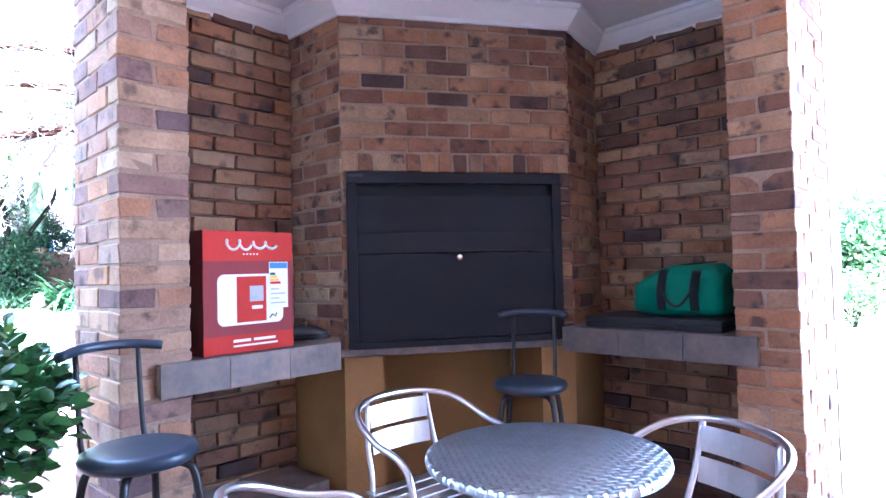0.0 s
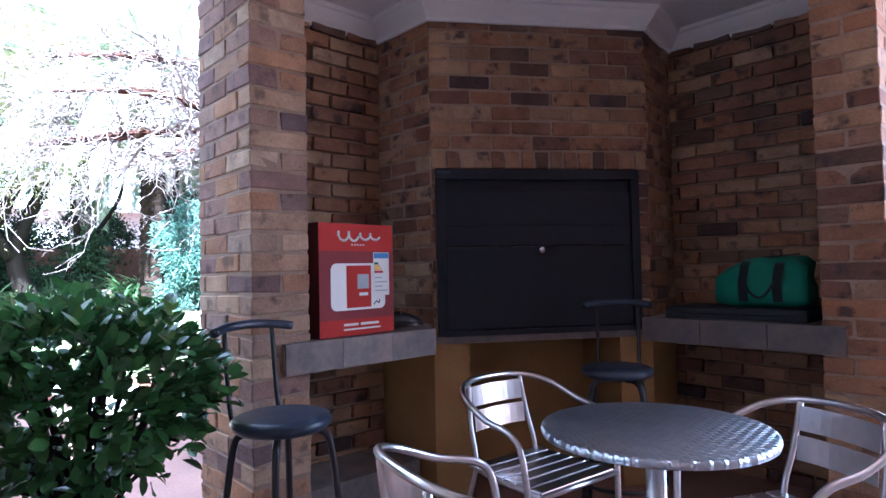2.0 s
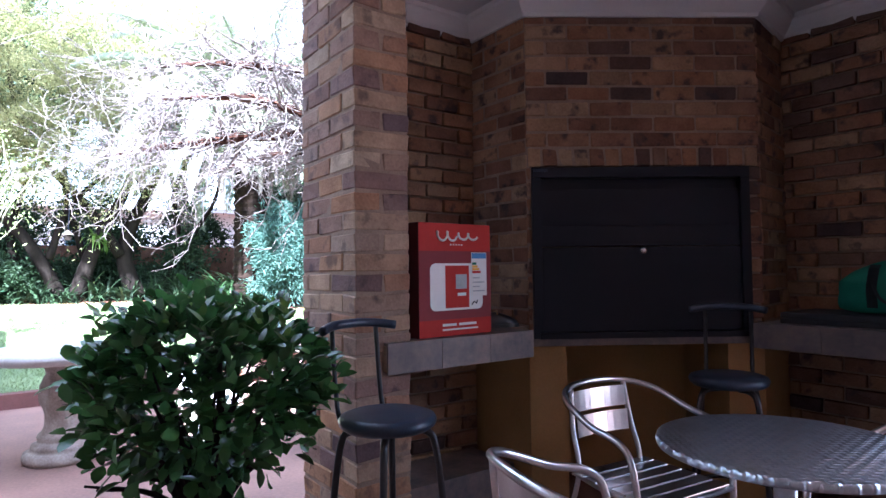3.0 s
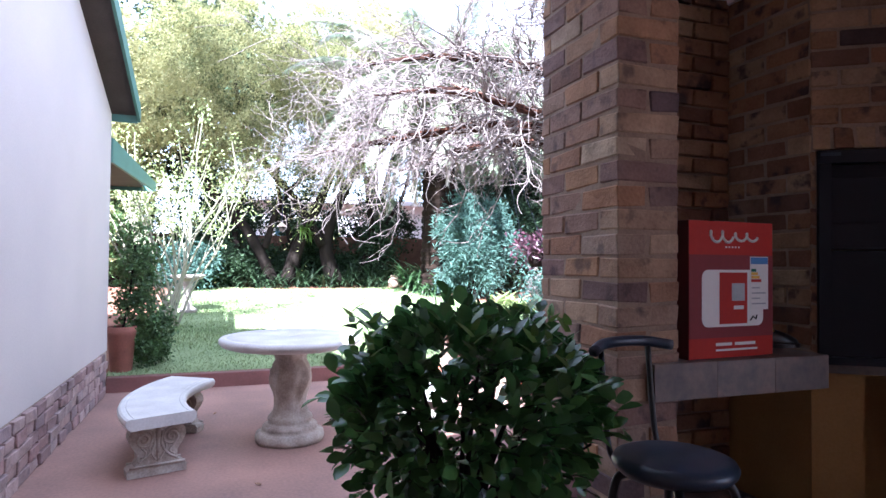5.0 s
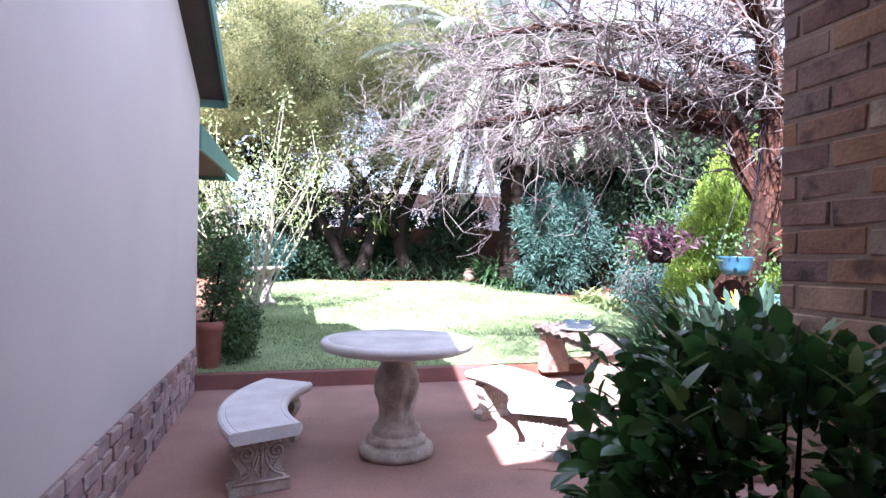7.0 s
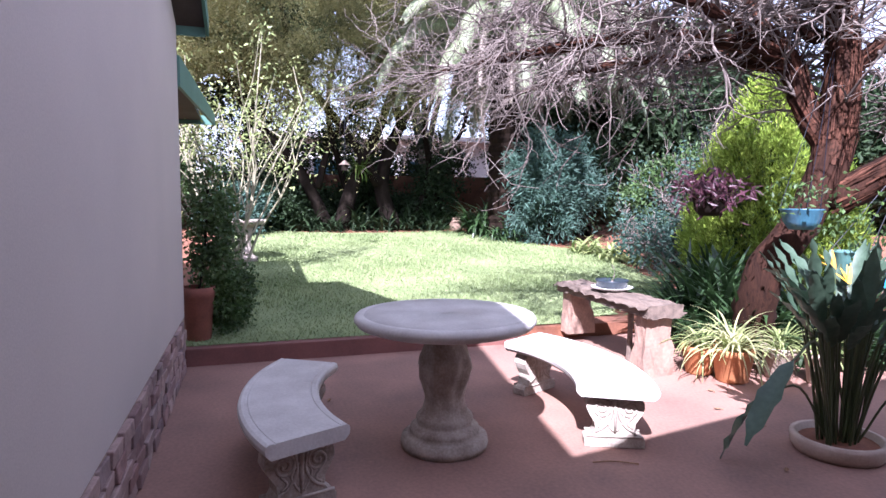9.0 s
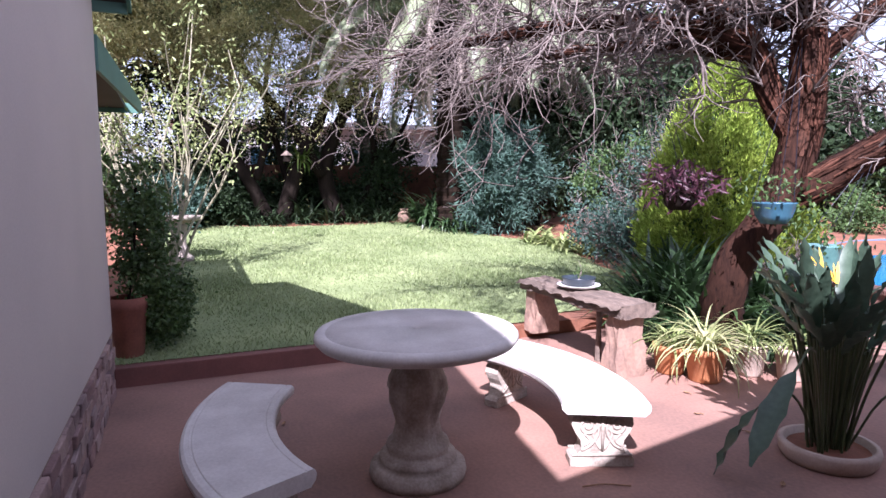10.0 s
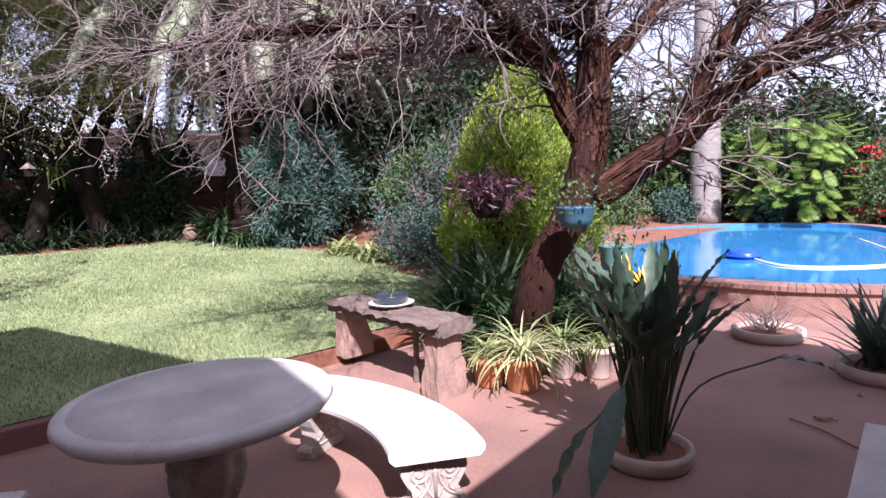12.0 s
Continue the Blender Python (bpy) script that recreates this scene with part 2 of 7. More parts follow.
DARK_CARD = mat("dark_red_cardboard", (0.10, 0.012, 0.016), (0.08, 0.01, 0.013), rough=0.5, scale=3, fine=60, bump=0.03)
WHITE = mat("white_print", (0.80, 0.80, 0.78), (0.76, 0.76, 0.74), rough=0.45, scale=3, fine=60, bump=0.0)
GREYP = mat("grey_print", (0.45, 0.48, 0.50), (0.33, 0.36, 0.40), rough=0.45, scale=9, fine=60, bump=0.0)
BLUEP = mat("blue_print", (0.05, 0.22, 0.55), (0.04, 0.18, 0.48), rough=0.45, scale=3, fine=60, bump=0.0)
YELLOWP = mat("yellow_print", (0.80, 0.60, 0.05), (0.78, 0.35, 0.04), rough=0.45, scale=30, fine=60, bump=0.0)
GREENBAG = mat("green_canvas", (0.015, 0.20, 0.12), (0.010, 0.14, 0.085), rough=0.8, scale=6, fine=160, bump=0.3)
BLACKNYLON = mat("black_webbing", (0.02, 0.025, 0.03), (0.012, 0.015, 0.02), rough=0.75, scale=9, fine=200, bump=0.3)
CHROME = mat("steel_knob", (0.8, 0.8, 0.8), (0.7, 0.7, 0.7), rough=0.2, metal=1.0, scale=9, fine=90, bump=0)
LEATHER = mat("black_leather", (0.015, 0.016, 0.02), (0.01, 0.011, 0.014), rough=0.3, scale=9, fine=90, bump=0.2)
GOLD = mat("brass_buckle", (0.7, 0.5, 0.2), (0.6, 0.4, 0.15), rough=0.3, metal=1.0, scale=9, fine=90, bump=0)
DARKGLAZE = mat("dark_glaze", (0.035, 0.05, 0.07), (0.02, 0.03, 0.045), rough=0.35, scale=5, fine=40, bump=0.1)
FARHOUSE = mat("far_house_white", (0.75, 0.74, 0.74), (0.66, 0.65, 0.66), rough=0.8, scale=1, fine=20, bump=0.05)

# ---- building helpers ----


def part(name, bm, material, parent=None, label="", smooth=False):
    me = bpy.data.meshes.new(name)
    bmesh.ops.recalc_face_normals(bm, faces=bm.faces)
    bm.to_mesh(me)
    bm.free()
    me.materials.append(material)
    if smooth:
        for p in me.polygons:
            p.use_smooth = True
    ob = new(name, me)
    if parent:
        ob.parent = parent
    if label:
        tagged(ob, label)
    return ob


def thing(name, at, label, category, group="", turn=0.0):
    ob = tagged(new(name), label, category, group)
    ob.matrix_basis = pose(*at, 0, 0, turn)
    return ob


def setting(name, bm, material, label="", smooth=False):
    return tagged(part(name, bm, material, None, label, smooth), label, kind="structure")


def box(bm, x0, x1, y0, y1, z0, z1, bevel=0.0, m=None):
    r = bmesh.ops.create_cube(bm, size=1)
    vs = r["verts"]
    for v in vs:
        v.co = Vector((x0 + (v.co.x + 0.5) * (x1 - x0), y0 + (v.co.y + 0.5) * (y1 - y0), z0 + (v.co.z + 0.5) * (z1 - z0)))
    if bevel:
        es = list({e for v in vs for e in v.link_edges})
        vs = bmesh.ops.bevel(bm, geom=es, offset=bevel, segments=2, affect="EDGES", profile=0.7)["verts"]
    if m is not None:
        bmesh.ops.transform(bm, matrix=m, verts=list({v for v in vs}))
    return bm


def slab(*a, bevel=0.0, m=None):
    return box(bmesh.new(), *a, bevel=bevel, m=m)


def lathe(bm, prof, seg=32, at=(0, 0, 0), wob=0.0):
    """A turned body from rings of (radius, height)."""
    rings = []
    for r, z in prof:
        rings.append([bm.verts.new((at[0] + r * math.cos(2 * math.pi * i / seg) * (1 + wob * noise.noise((i * 0.7, z * 9, 1))), at[1] + r * math.sin(2 * math.pi * i / seg), at[2] + z)) for i in range(seg)])
    for a, b in zip(rings, rings[1:]):
        for i in range(seg):
            bm.faces.new((a[i], a[(i + 1) % seg], b[(i + 1) % seg], b[i]))
    for r in (rings[0], rings[-1]):
        bm.faces.new(r)
    return bm


def tube(bm, pts, rad, seg=8, closed=False):
    """A round bar along points; rad is one number or one for each point."""
    pts = [Vector(p) for p in pts]
    n = len(pts)
    rads = rad if isinstance(rad, (list, tuple)) else [rad] * n
    up = Vector((0.0123, 0.037, 1)).normalized()
    rings, side = [], None
    for i, p in enumerate(pts):
        d = (pts[(i + 1) % n] - pts[i - 1]) if closed else (pts[min(i + 1, n - 1)] - pts[max(i - 1, 0)])
        d = d.normalized() if d.length > 1e-9 else up
        if side is None:
            side = d.cross(up)
            if side.length < 0.05:
                side = d.cross(Vector((1, 0, 0)))
        side = (side - d * side.dot(d)).normalized()
        o = d.cross(side)
        rings.append([bm.verts.new(p + rads[i] * (math.cos(2 * math.pi * k / seg) * side + math.sin(2 * math.pi * k / seg) * o)) for k in range(seg)])
    for i in range(n if closed else n - 1):
        a, b = rings[i], rings[(i + 1) % n]
        for k in range(seg):
            bm.faces.new((a[k], a[(k + 1) % seg], b[(k + 1) % seg], b[k]))
    if not closed:
        bm.faces.new(rings[0])
        bm.faces.new(rings[-1])
    return bm


def smooth_path(pts, n=6):
    """Catmull-Rom through the points."""
    p = [Vector(q) for q in pts]
    p = [2 * p[0] - p[1]] + p + [2 * p[-1] - p[-2]]
    out = []
    for i in range(1, len(p) - 2):
        for k in range(n):
            t = k / n
            out.append(0.5 * (2 * p[i] + (p[i + 1] - p[i - 1]) * t + (2 * p[i - 1] - 5 * p[i] + 4 * p[i + 1] - p[i + 2]) * t * t + (3 * p[i] - p[i - 1] - 3 * p[i + 1] + p[i + 2]) * t ** 3))
    return out + [p[-2]]


def prism(bm, pts, z0, z1):
    lo, hi = [bm.verts.new((x, y, z0)) for x, y in pts], [bm.verts.new((x, y, z1)) for x, y in pts]
    bm.faces.new(lo[::-1])
    bm.faces.new(hi)
    for i in range(len(pts)):
        j = (i + 1) % len(pts)
        bm.faces.new((lo[i], lo[j], hi[j], hi[i]))
    return bm


def from_lists(name, verts, faces, material, parent=None, label="", smooth=False):
    me = bpy.data.meshes.new(name)
    me.from_pydata(verts, [], faces)
    me.materials.append(material)
    if smooth:
        for p in me.polygons:
            p.use_smooth = True
    ob = new(name, me)
    if parent:
        ob.parent = parent
    if label:
        tagged(ob, label)
    return ob


# ---- large structure ----
CEILING = 2.82
KERB_X = -7.55
DECK = 0.08
COURSE = 0.084


def lawn_z(x, y):
    rise = max(0.0, KERB_X - x)
    return 0.13 + 0.07 * min(rise, 9.0) + 0.02 * math.sin(x * 0.7) * math.sin(y * 0.5 + 1) * min(1, rise)


def ground_sheet():
    xs = [-400, -120, -60, -40, -30, -25] + [-22 + i * 0.5 for i in range(29)] + [KERB_X + 0.02]
    ys = [-400, -120, -60, -30, -15, -8, -5, -3] + [-2 + i * 0.5 for i in range(37)] + [20, 25, 35, 60, 120, 400]
    vs = [(x, y, lawn_z(x, y)) for x in xs for y in ys]
    ny = len(ys)
    fs = [(i * ny + j, (i + 1) * ny + j, (i + 1) * ny + j + 1, i * ny + j + 1) for i in range(len(xs) - 1) for j in range(ny - 1)]
    # soil spills down to the paving where there is no kerb
    k = len(vs)
    vs += [(KERB_X + 0.02, y, -0.05) for y in ys]
    base = (len(xs) - 1) * ny
    fs += [(base + j, k + j, k + j + 1, base + j + 1) for j in range(ny - 1)]
    return tagged(from_lists("ground", vs, fs, SOIL), "red-brown garden soil rising towards the far wall", kind="structure")


ground_sheet()
setting("floor", slab(KERB_X, 60, -60, 60, -0.3, -0.004), PAVING, "red-brown painted patio paving")
setting("floor_deck", slab(-2.72, 2.7, -1.588, 3.56, -0.2, DECK, bevel=0.012), PAVING, "raised red-brown floor under the roof")


def lawn_inside(x, y):
    """The lawn's curved outline."""
    if x > KERB_X - 0.02 or y < -1.62:
        return False
    far = -15.4 + 0.25 * math.sin(y * 0.9)
    right = 1.9 + 3.3 * (1 - math.exp(-max(0.0, KERB_X - x) / 0.9)) + 0.15 * math.sin(x * 1.4)
    if x < -11.5:
        right -= (-11.5 - x) * 0.38
    return x > far and y < right


def make_lawn():
    step = 0.2
    vs, fs, idx = [], [], {}

    def vid(i, j):
        if (i, j) not in idx:
            x, y = KERB_X - 0.02 - i * step, -1.62 + j * step
            idx[i, j] = len(vs)
            vs.append((x, y, lawn_z(x, y) + 0.018))
        return idx[i, j]

    for i in range(44):
        for j in range(46):
            x, y = KERB_X - 0.02 - (i + 0.5) * step, -1.62 + (j + 0.5) * step
            if lawn_inside(x, y):
                fs.append((vid(i, j), vid(i, j + 1), vid(i + 1, j + 1), vid(i + 1, j)))
    tagged(from_lists("lawn", vs, fs, GRASS_SOIL, smooth=True), "short green lawn with pale dry patches", kind="structure")
    rng = np.random.default_rng(5)
    n = 150000
    p = np.column_stack([rng.uniform(-15.8, KERB_X, n), rng.uniform(-1.62, 7.6, n)])
    # more blades near the patio
    keep = np.array([lawn_inside(x, y) for x, y in p]) & (rng.random(n) < np.clip(1.25 - (KERB_X - p[:, 0]) / 9, 0.25, 1))
    p = p[keep]
    n = len(p)
    z = np.array([lawn_z(x, y) for x, y in p]) + 0.01
    a = rng.uniform(0, 2 * np.pi, n)
    hgt = rng.uniform(0.02, 0.05, n) * (1 + 0.4 * np.sin(p[:, 0] * 2.1) * np.sin(p[:, 1] * 1.7))
    w = 0.006 + 0.0008 * (KERB_X - p[:, 0])
    lean = rng.uniform(-0.03, 0.03, (n, 2))
    v = np.empty((n, 3, 3))
    v[:, 0] = np.column_stack([p[:, 0] - w * np.cos(a), p[:, 1] - w * np.sin(a), z])
    v[:, 1] = np.column_stack([p[:, 0] + w * np.cos(a), p[:, 1] + w * np.sin(a), z])
    v[:, 2] = np.column_stack([p[:, 0] + lean[:, 0], p[:, 1] + lean[:, 1], z + hgt])
    tagged(from_lists("grass", v.reshape(-1, 3).tolist(), np.arange(3 * n).reshape(-1, 3).tolist(), GRASS), "short green grass blades of the lawn", "grass", kind="stuff")


GRASS = mat("grass_blade", (0.30, 0.355, 0.17), (0.16, 0.22, 0.085), rough=0.6, scale=1.2, fine=9, bump=0, island=0.35, trans=0.3)
make_lawn()
setting("kerb", slab(KERB_X, KERB_X + 0.11, -1.585, 1.55, -0.05, 0.15, bevel=0.012), KERB, "low red painted kerb along the lawn")

# house: gable wall, roof, plinth core
RIDGE_X, EAVE_X, EAVE_Z, RAKE = -3.63, -7.72, 2.98, 0.40


def gable(y0, y1):
    bm = bmesh.new()
    top = [(-7.5, EAVE_Z + RAKE * 0.22 - 0.16), (RIDGE_X, EAVE_Z + RAKE * (RIDGE_X - EAVE_X) - 0.16), (0.6, EAVE_Z + RAKE * (RIDGE_X - EAVE_X - 4.23) - 0.16)]
    pts = [(-7.5, 0.43), *top, (0.6, 0.43)]
    a, b = [bm.verts.new((x, y0, z)) for x, z in pts], [bm.verts.new((x, y1, z)) for x, z in pts]
    bm.faces.new(a)
    bm.faces.new(b[::-1])
    for i in range(len(pts)):
        j = (i + 1) % len(pts)
        bm.faces.new((a[i], b[i], b[j], a[j]))
    return bm


setting("wall_house", gable(-1.59, -1.83), PLASTER, "smooth cream plastered gable wall of the house")
setting("wall_house_plinth", slab(-7.492, 2.9, -1.80, -1.592, -0.05, 0.43), MORTAR, "mortar bed of the brick plinth")
setting("wall_house_west", slab(-7.5, -7.26, -9, -1.832, -0.05, 2.75), PLASTER, "cream plastered house wall facing the garden")


def roof_plane(name, x0, z0, x1, z1, y0, y1, t, material, label):
    bm = bmesh.new()
    v = [bm.verts.new(q) for q in ((x0, y0, z0), (x1, y0, z1), (x1, y1, z1), (x0, y1, z0), (x0, y0, z0 + t), (x1, y0, z1 + t), (x1, y1, z1 + t), (x0, y1, z0 + t))]
    for f in ((0, 1, 2, 3), (4, 5, 6, 7), (0, 1, 5, 4), (1, 2, 6, 5), (2, 3, 7, 6), (3, 0, 4, 7)):
        bm.faces.new([v[i] for i in f])
    return setting(name, bm, material, label)


rz = EAVE_Z + RAKE * (RIDGE_X - EAVE_X)
roof_plane("roof_west", EAVE_X, EAVE_Z - 0.02, RIDGE_X, rz - 0.02, -10, -1.375, 0.06, SOFFIT, "dark boarded underside of the house roof")
roof_plane("roof_east", RIDGE_X + 0.004, rz - 0.02, 1.2, rz - 0.02 - RAKE * (1.2 - RIDGE_X), -10, -1.375, 0.06, SOFFIT, "dark boarded underside of the house roof")
roof_plane("trim_rake_west", EAVE_X - 0.02, EAVE_Z - 0.09, RIDGE_X, rz - 0.08, -1.372, -1.345, 0.17, GREEN, "green painted bargeboard along the gable")
roof_plane("trim_rake_east", RIDGE_X + 0.004, rz - 0.08, 1.2, rz - 0.08 - RAKE * (1.2 - RIDGE_X), -1.372, -1.345, 0.17, GREEN, "green painted bargeboard along the gable")
setting("trim_eave", slab(EAVE_X - 0.03, EAVE_X - 0.004, -10, -1.376, EAVE_Z - 0.10, EAVE_Z + 0.07), GREEN, "green painted fascia board")
# lower roof of the house wing behind the corner
roof_plane("roof_wing", -10.10, 2.43, -7.504, 2.58, -8, -1.604, 0.05, SOFFIT, "dark underside of the lower house roof")


def wing_fascia():
    bm = bmesh.new()
    ends = [[bm.verts.new((x, y + d, z)) for d, z in ((0, z0), (0.03, z0), (0.03, z1), (0, z1))] for x, y, z0, z1 in ((-7.504, -1.60, 2.40, 2.66), (-10.12, -1.47, 2.38, 2.51))]
    for k in range(4):
        bm.faces.new((ends[0][k], ends[0][(k + 1) % 4], ends[1][(k + 1) % 4], ends[1][k]))
    bm.faces.new(ends[0])
    bm.faces.new(ends[1])
    return bm


setting("trim_wing", wing_fascia(), GREEN, "green painted fascia of the lower roof")
setting("trim_wing_end", slab(-10.13, -10.104, -8.0, -1.474, 2.38, 2.49), GREEN, "green painted fascia of the lower roof")

# patio roof: ceiling inside, green fascia outside
def roof_slab(z0, z1, ext):
    return prism(bmesh.new(), [(-2.19 - ext, -1.585), (-3.21 - ext, 3.9 + ext), (3.0, 3.9 + ext), (3.0, -1.585)], z0, z1)


setting("ceiling", prism(bmesh.new(), [(-2.20, -1.58), (-3.20, 3.88), (2.95, 3.88), (2.95, -1.58)], CEILING, CEILING + 0.02), CEIL, "flat white painted ceiling")
setting("roof_patio", roof_slab(CEILING + 0.022, CEILING + 0.045, 0.0), ROOFT, "green roof sheet over the patio")
# unseen rear wall, added to hold light back from the nook
setting("wall_patio_rear", slab(2.7, 2.9, -1.588, 3.56, -0.1, CEILING - 0.005), PLASTER, "unseen plastered wall added behind the patio to hold back light")
setting("wall_patio_south", slab(0.604, 2.698, -1.80, -1.592, 0.434, CEILING - 0.005), PLASTER, "cream plastered house wall along the patio")

# braai nook: mortar cores, the bricks come last
CH = [(-2.80, 1.99), (-2.33, 1.99), (-1.62, 3.05), (-1.72, 3.56)]
FACE = (Vector((-1.62, 3.05)) - Vector((-2.33, 1.99)))
FACE_L = FACE.length
FU = FACE.normalized()
FN = Vector((FU.y, -FU.x))
inset = 0.0045
wall_left = setting("wall_left", slab(-2.88, -2.80 - inset, 1.12, 3.56, -0.05, CEILING - 0.002), MORTAR, "rustic red-brown face brick wall behind the counter")
wall_back = setting("wall_back", slab(-2.88, -0.47, 3.56 + inset, 3.78, -0.05, CEILING - 0.002), MORTAR, "rustic red-brown face brick wall behind the counter")
pillar_left = setting("pillar_left", slab(-2.665 + inset, -2.135 - inset, 0.858 + inset, 1.115 - inset, -0.05, CEILING - 0.002), MORTAR, "rustic face brick pillar, sunlit purple-brown and orange bricks")
pillar_right = setting("pillar_right", slab(-0.73 + inset, -0.47 - inset, 2.92 + inset, 3.56, -0.05, CEILING - 0.002), MORTAR, "rustic face brick pillar at the open side")


def offset_face(d):
    a, b = Vector((-2.33, 1.99)) - FN * d, Vector((-1.62, 3.05)) - FN * d
    return a, b


fa, fb = offset_face(inset)
chimney = setting("chimney", prism(bmesh.new(), [(-2.80, 1.99 + inset), (fa.x + 0.004, 1.99 + inset), (fb.x - 0.01, fb.y - 0.006), (-1.72 - inset, 3.56), (-2.80, 3.56)], 1.89, CEILING - 0.002), MORTAR, "rustic face brick chimney breast above the braai")


def face_box(u0, u1, d0, d1, z0, z1, bevel=0.0):
    """A box on the diagonal chimney face: u along it, d out of it."""
    m4 = Matrix(((FU.x, FN.x, 0, -2.33), (FU.y, FN.y, 0, 1.99), (0, 0, 1, 0), (0, 0, 0, 1)))
    return slab(u0, u1, d0, d1, z0, z1, bevel=bevel, m=m4)


ja, jb = fa + FU * 0.024, fb - FU * 0.068
jamb_left = prism(bmesh.new(), [(-2.80, 1.99 + inset), (fa.x + 0.004, 1.99 + inset), (ja.x, ja.y), (ja.x - FN.x * 0.5, ja.y - FN.y * 0.5), (-2.80, 2.6)], 0.93, 1.888)
setting("wall_firebox_left", jamb_left, MORTAR, "brick jamb beside the braai")
jamb_right = prism(bmesh.new(), [(fb.x - 0.01, fb.y - 0.006), (-1.72 - inset, 3.56), (-2.2, 3.56), (jb.x - FN.x * 0.5, jb.y - FN.y * 0.5), (jb.x, jb.y)], 0.93, 1.888)
setting("wall_firebox_right", jamb_right, MORTAR, "brick jamb beside the braai")
setting("wall_firebox_rear", face_box(-0.2, FACE_L + 0.1, -0.75, -0.52, 0.93, 1.888), MORTAR, "soot-dark rear of the braai")
# ochre plastered base with an open wood store
setting("wall_base_left", face_box(0.0, 0.20, -0.62, -0.004, -0.05, 0.922), OCHRE, "ochre plastered pier under the braai")
setting("wall_base_right", face_box(FACE_L - 0.20, FACE_L, -0.62, -0.004, -0.05, 0.922), OCHRE, "ochre plastered pier under the braai")
setting("wall_base_rear", face_box(-0.2, FACE_L + 0.1, -0.75, -0.55, -0.05, 0.92), OCHRE, "ochre plastered rear of the wood store")
setting("wall_base_side_left", prism(bmesh.new(), [(-2.80, 2.0), (-2.335, 2.0), (-2.42, 2.2), (-2.80, 2.2)], -0.05, 0.918), OCHRE, "ochre plastered side under the braai")
setting("wall_base_side_right", prism(bmesh.new(), [(-1.63, 3.06), (-1.73, 3.56), (-2.0, 3.56), (-1.85, 3.05)], -0.05, 0.918), OCHRE, "ochre plastered side under the braai")
setting("hearth_slab", face_box(-0.02, FACE_L + 0.02, -0.6, 0.02, 0.925, 0.965, bevel=0.006), SLATE, "thin slab under the braai")


def cornice(name, pts):
    """A stepped plaster cornice along the top of the walls; pts run with the room on their right."""
    prof = [(0.0, -0.115), (0.018, -0.115), (0.024, -0.095), (0.05, -0.075), (0.075, -0.05), (0.09, -0.028), (0.105, -0.022), (0.11, 0.0), (0.0, 0.0)]
    P = [Vector(p) for p in pts]
    bm = bmesh.new()
    rings = []
    for i, p in enumerate(P):
        d0 = (P[i] - P[i - 1]).normalized() if i else (P[1] - P[0]).normalized()
        d1 = (P[i + 1] - P[i]).normalized() if i + 1 < len(P) else d0
        n0, n1 = Vector((d0.y, -d0.x)), Vector((d1.y, -d1.x))
        nn = (n0 + n1).normalized()
        nn = nn / max(0.3, nn.dot(n0))
        rings.append([bm.verts.new((p.x + nn.x * a, p.y + nn.y * a, CEILING - 0.003 + z)) for a, z in prof])
    for a, b in zip(rings, rings[1:]):
        for k in range(len(prof)):
            bm.faces.new((a[k], a[(k + 1) % len(prof)], b[(k + 1) % len(prof)], b[k]))
    bm.faces.new(rings[0])
    bm.faces.new(rings[-1])
    return setting(name, bm, CORNICE, "white moulded plaster cornice")


cornice("trim_cornice", [(-2.80, 1.118), (-2.80, 1.99), (-2.33, 1.99), (-1.62, 3.05), (-1.72, 3.56), (-0.735, 3.56)])


def counter(name, poly, front, label):
    """A slab faced with slate tiles; front: the run of the tiled edge."""
    top = setting(name, prism(bmesh.new(), poly, 0.925, 1.028), MORTAR, label)
    a, b = Vector(front[0]), Vector(front[1])
    u = (b - a).normalized()
    nrm = Vector((u.y, -u.x))
    n = max(1, round((b - a).length / 0.31))
    w = (b - a).length / n
    for i in range(n):
        m4 = Matrix(((u.x, nrm.x, 0, a.x), (u.y, nrm.y, 0, a.y), (0, 0, 1, 0), (0, 0, 0, 1)))
        part("tile", slab(i * w + 0.0008, (i + 1) * w - 0.0008, 0.001, 0.013, 0.912, 1.040, bevel=0.002, m=m4), SLATE, top)
        dep = 0.62
        for k in range(2):
            part("tile", slab(i * w + 0.002, (i + 1) * w - 0.002, -dep / 2 * (k + 1) + 0.002, -dep / 2 * k - 0.002, 1.029, 1.040, bevel=0.002, m=m4), SLATE, top)
    return top


counter("counter_left", [(-2.80, 1.12), (-2.14, 1.12), (-2.14, 0.985), (-2.115, 0.985), (-2.115, 1.80), (-2.36, 1.985), (-2.80, 1.985)], [(-2.115, 1.80), (-2.115, 0.985)][::-1], "counter clad in mottled grey-brown slate tiles")
counter("counter_right", [(-1.71, 3.556), (-1.625, 3.04), (-1.60, 2.905), (-0.63, 2.905), (-0.63, 2.918), (-0.735, 2.918), (-0.735, 3.556)], [(-1.60, 2.905), (-0.63, 2.905)], "counter clad in mottled grey-brown slate tiles")
setting("plinth_left", slab(-2.79, -2.42, 1.12, 1.95, -0.05, 0.30, bevel=0.01), SLATE, "low dark plinth under the counter")
# boundary wall with piers, far building strip
WALLX = -17.4
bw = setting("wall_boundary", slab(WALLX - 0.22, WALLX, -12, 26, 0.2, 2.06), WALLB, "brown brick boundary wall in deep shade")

# added wall out of view; its length sets how much side light enters
setting("wall_patio_side", slab(1.6, 2.9, 3.562, 3.76, -0.1, CEILING - 0.005), PLASTER, "unseen plastered wall added at the patio side to limit light")

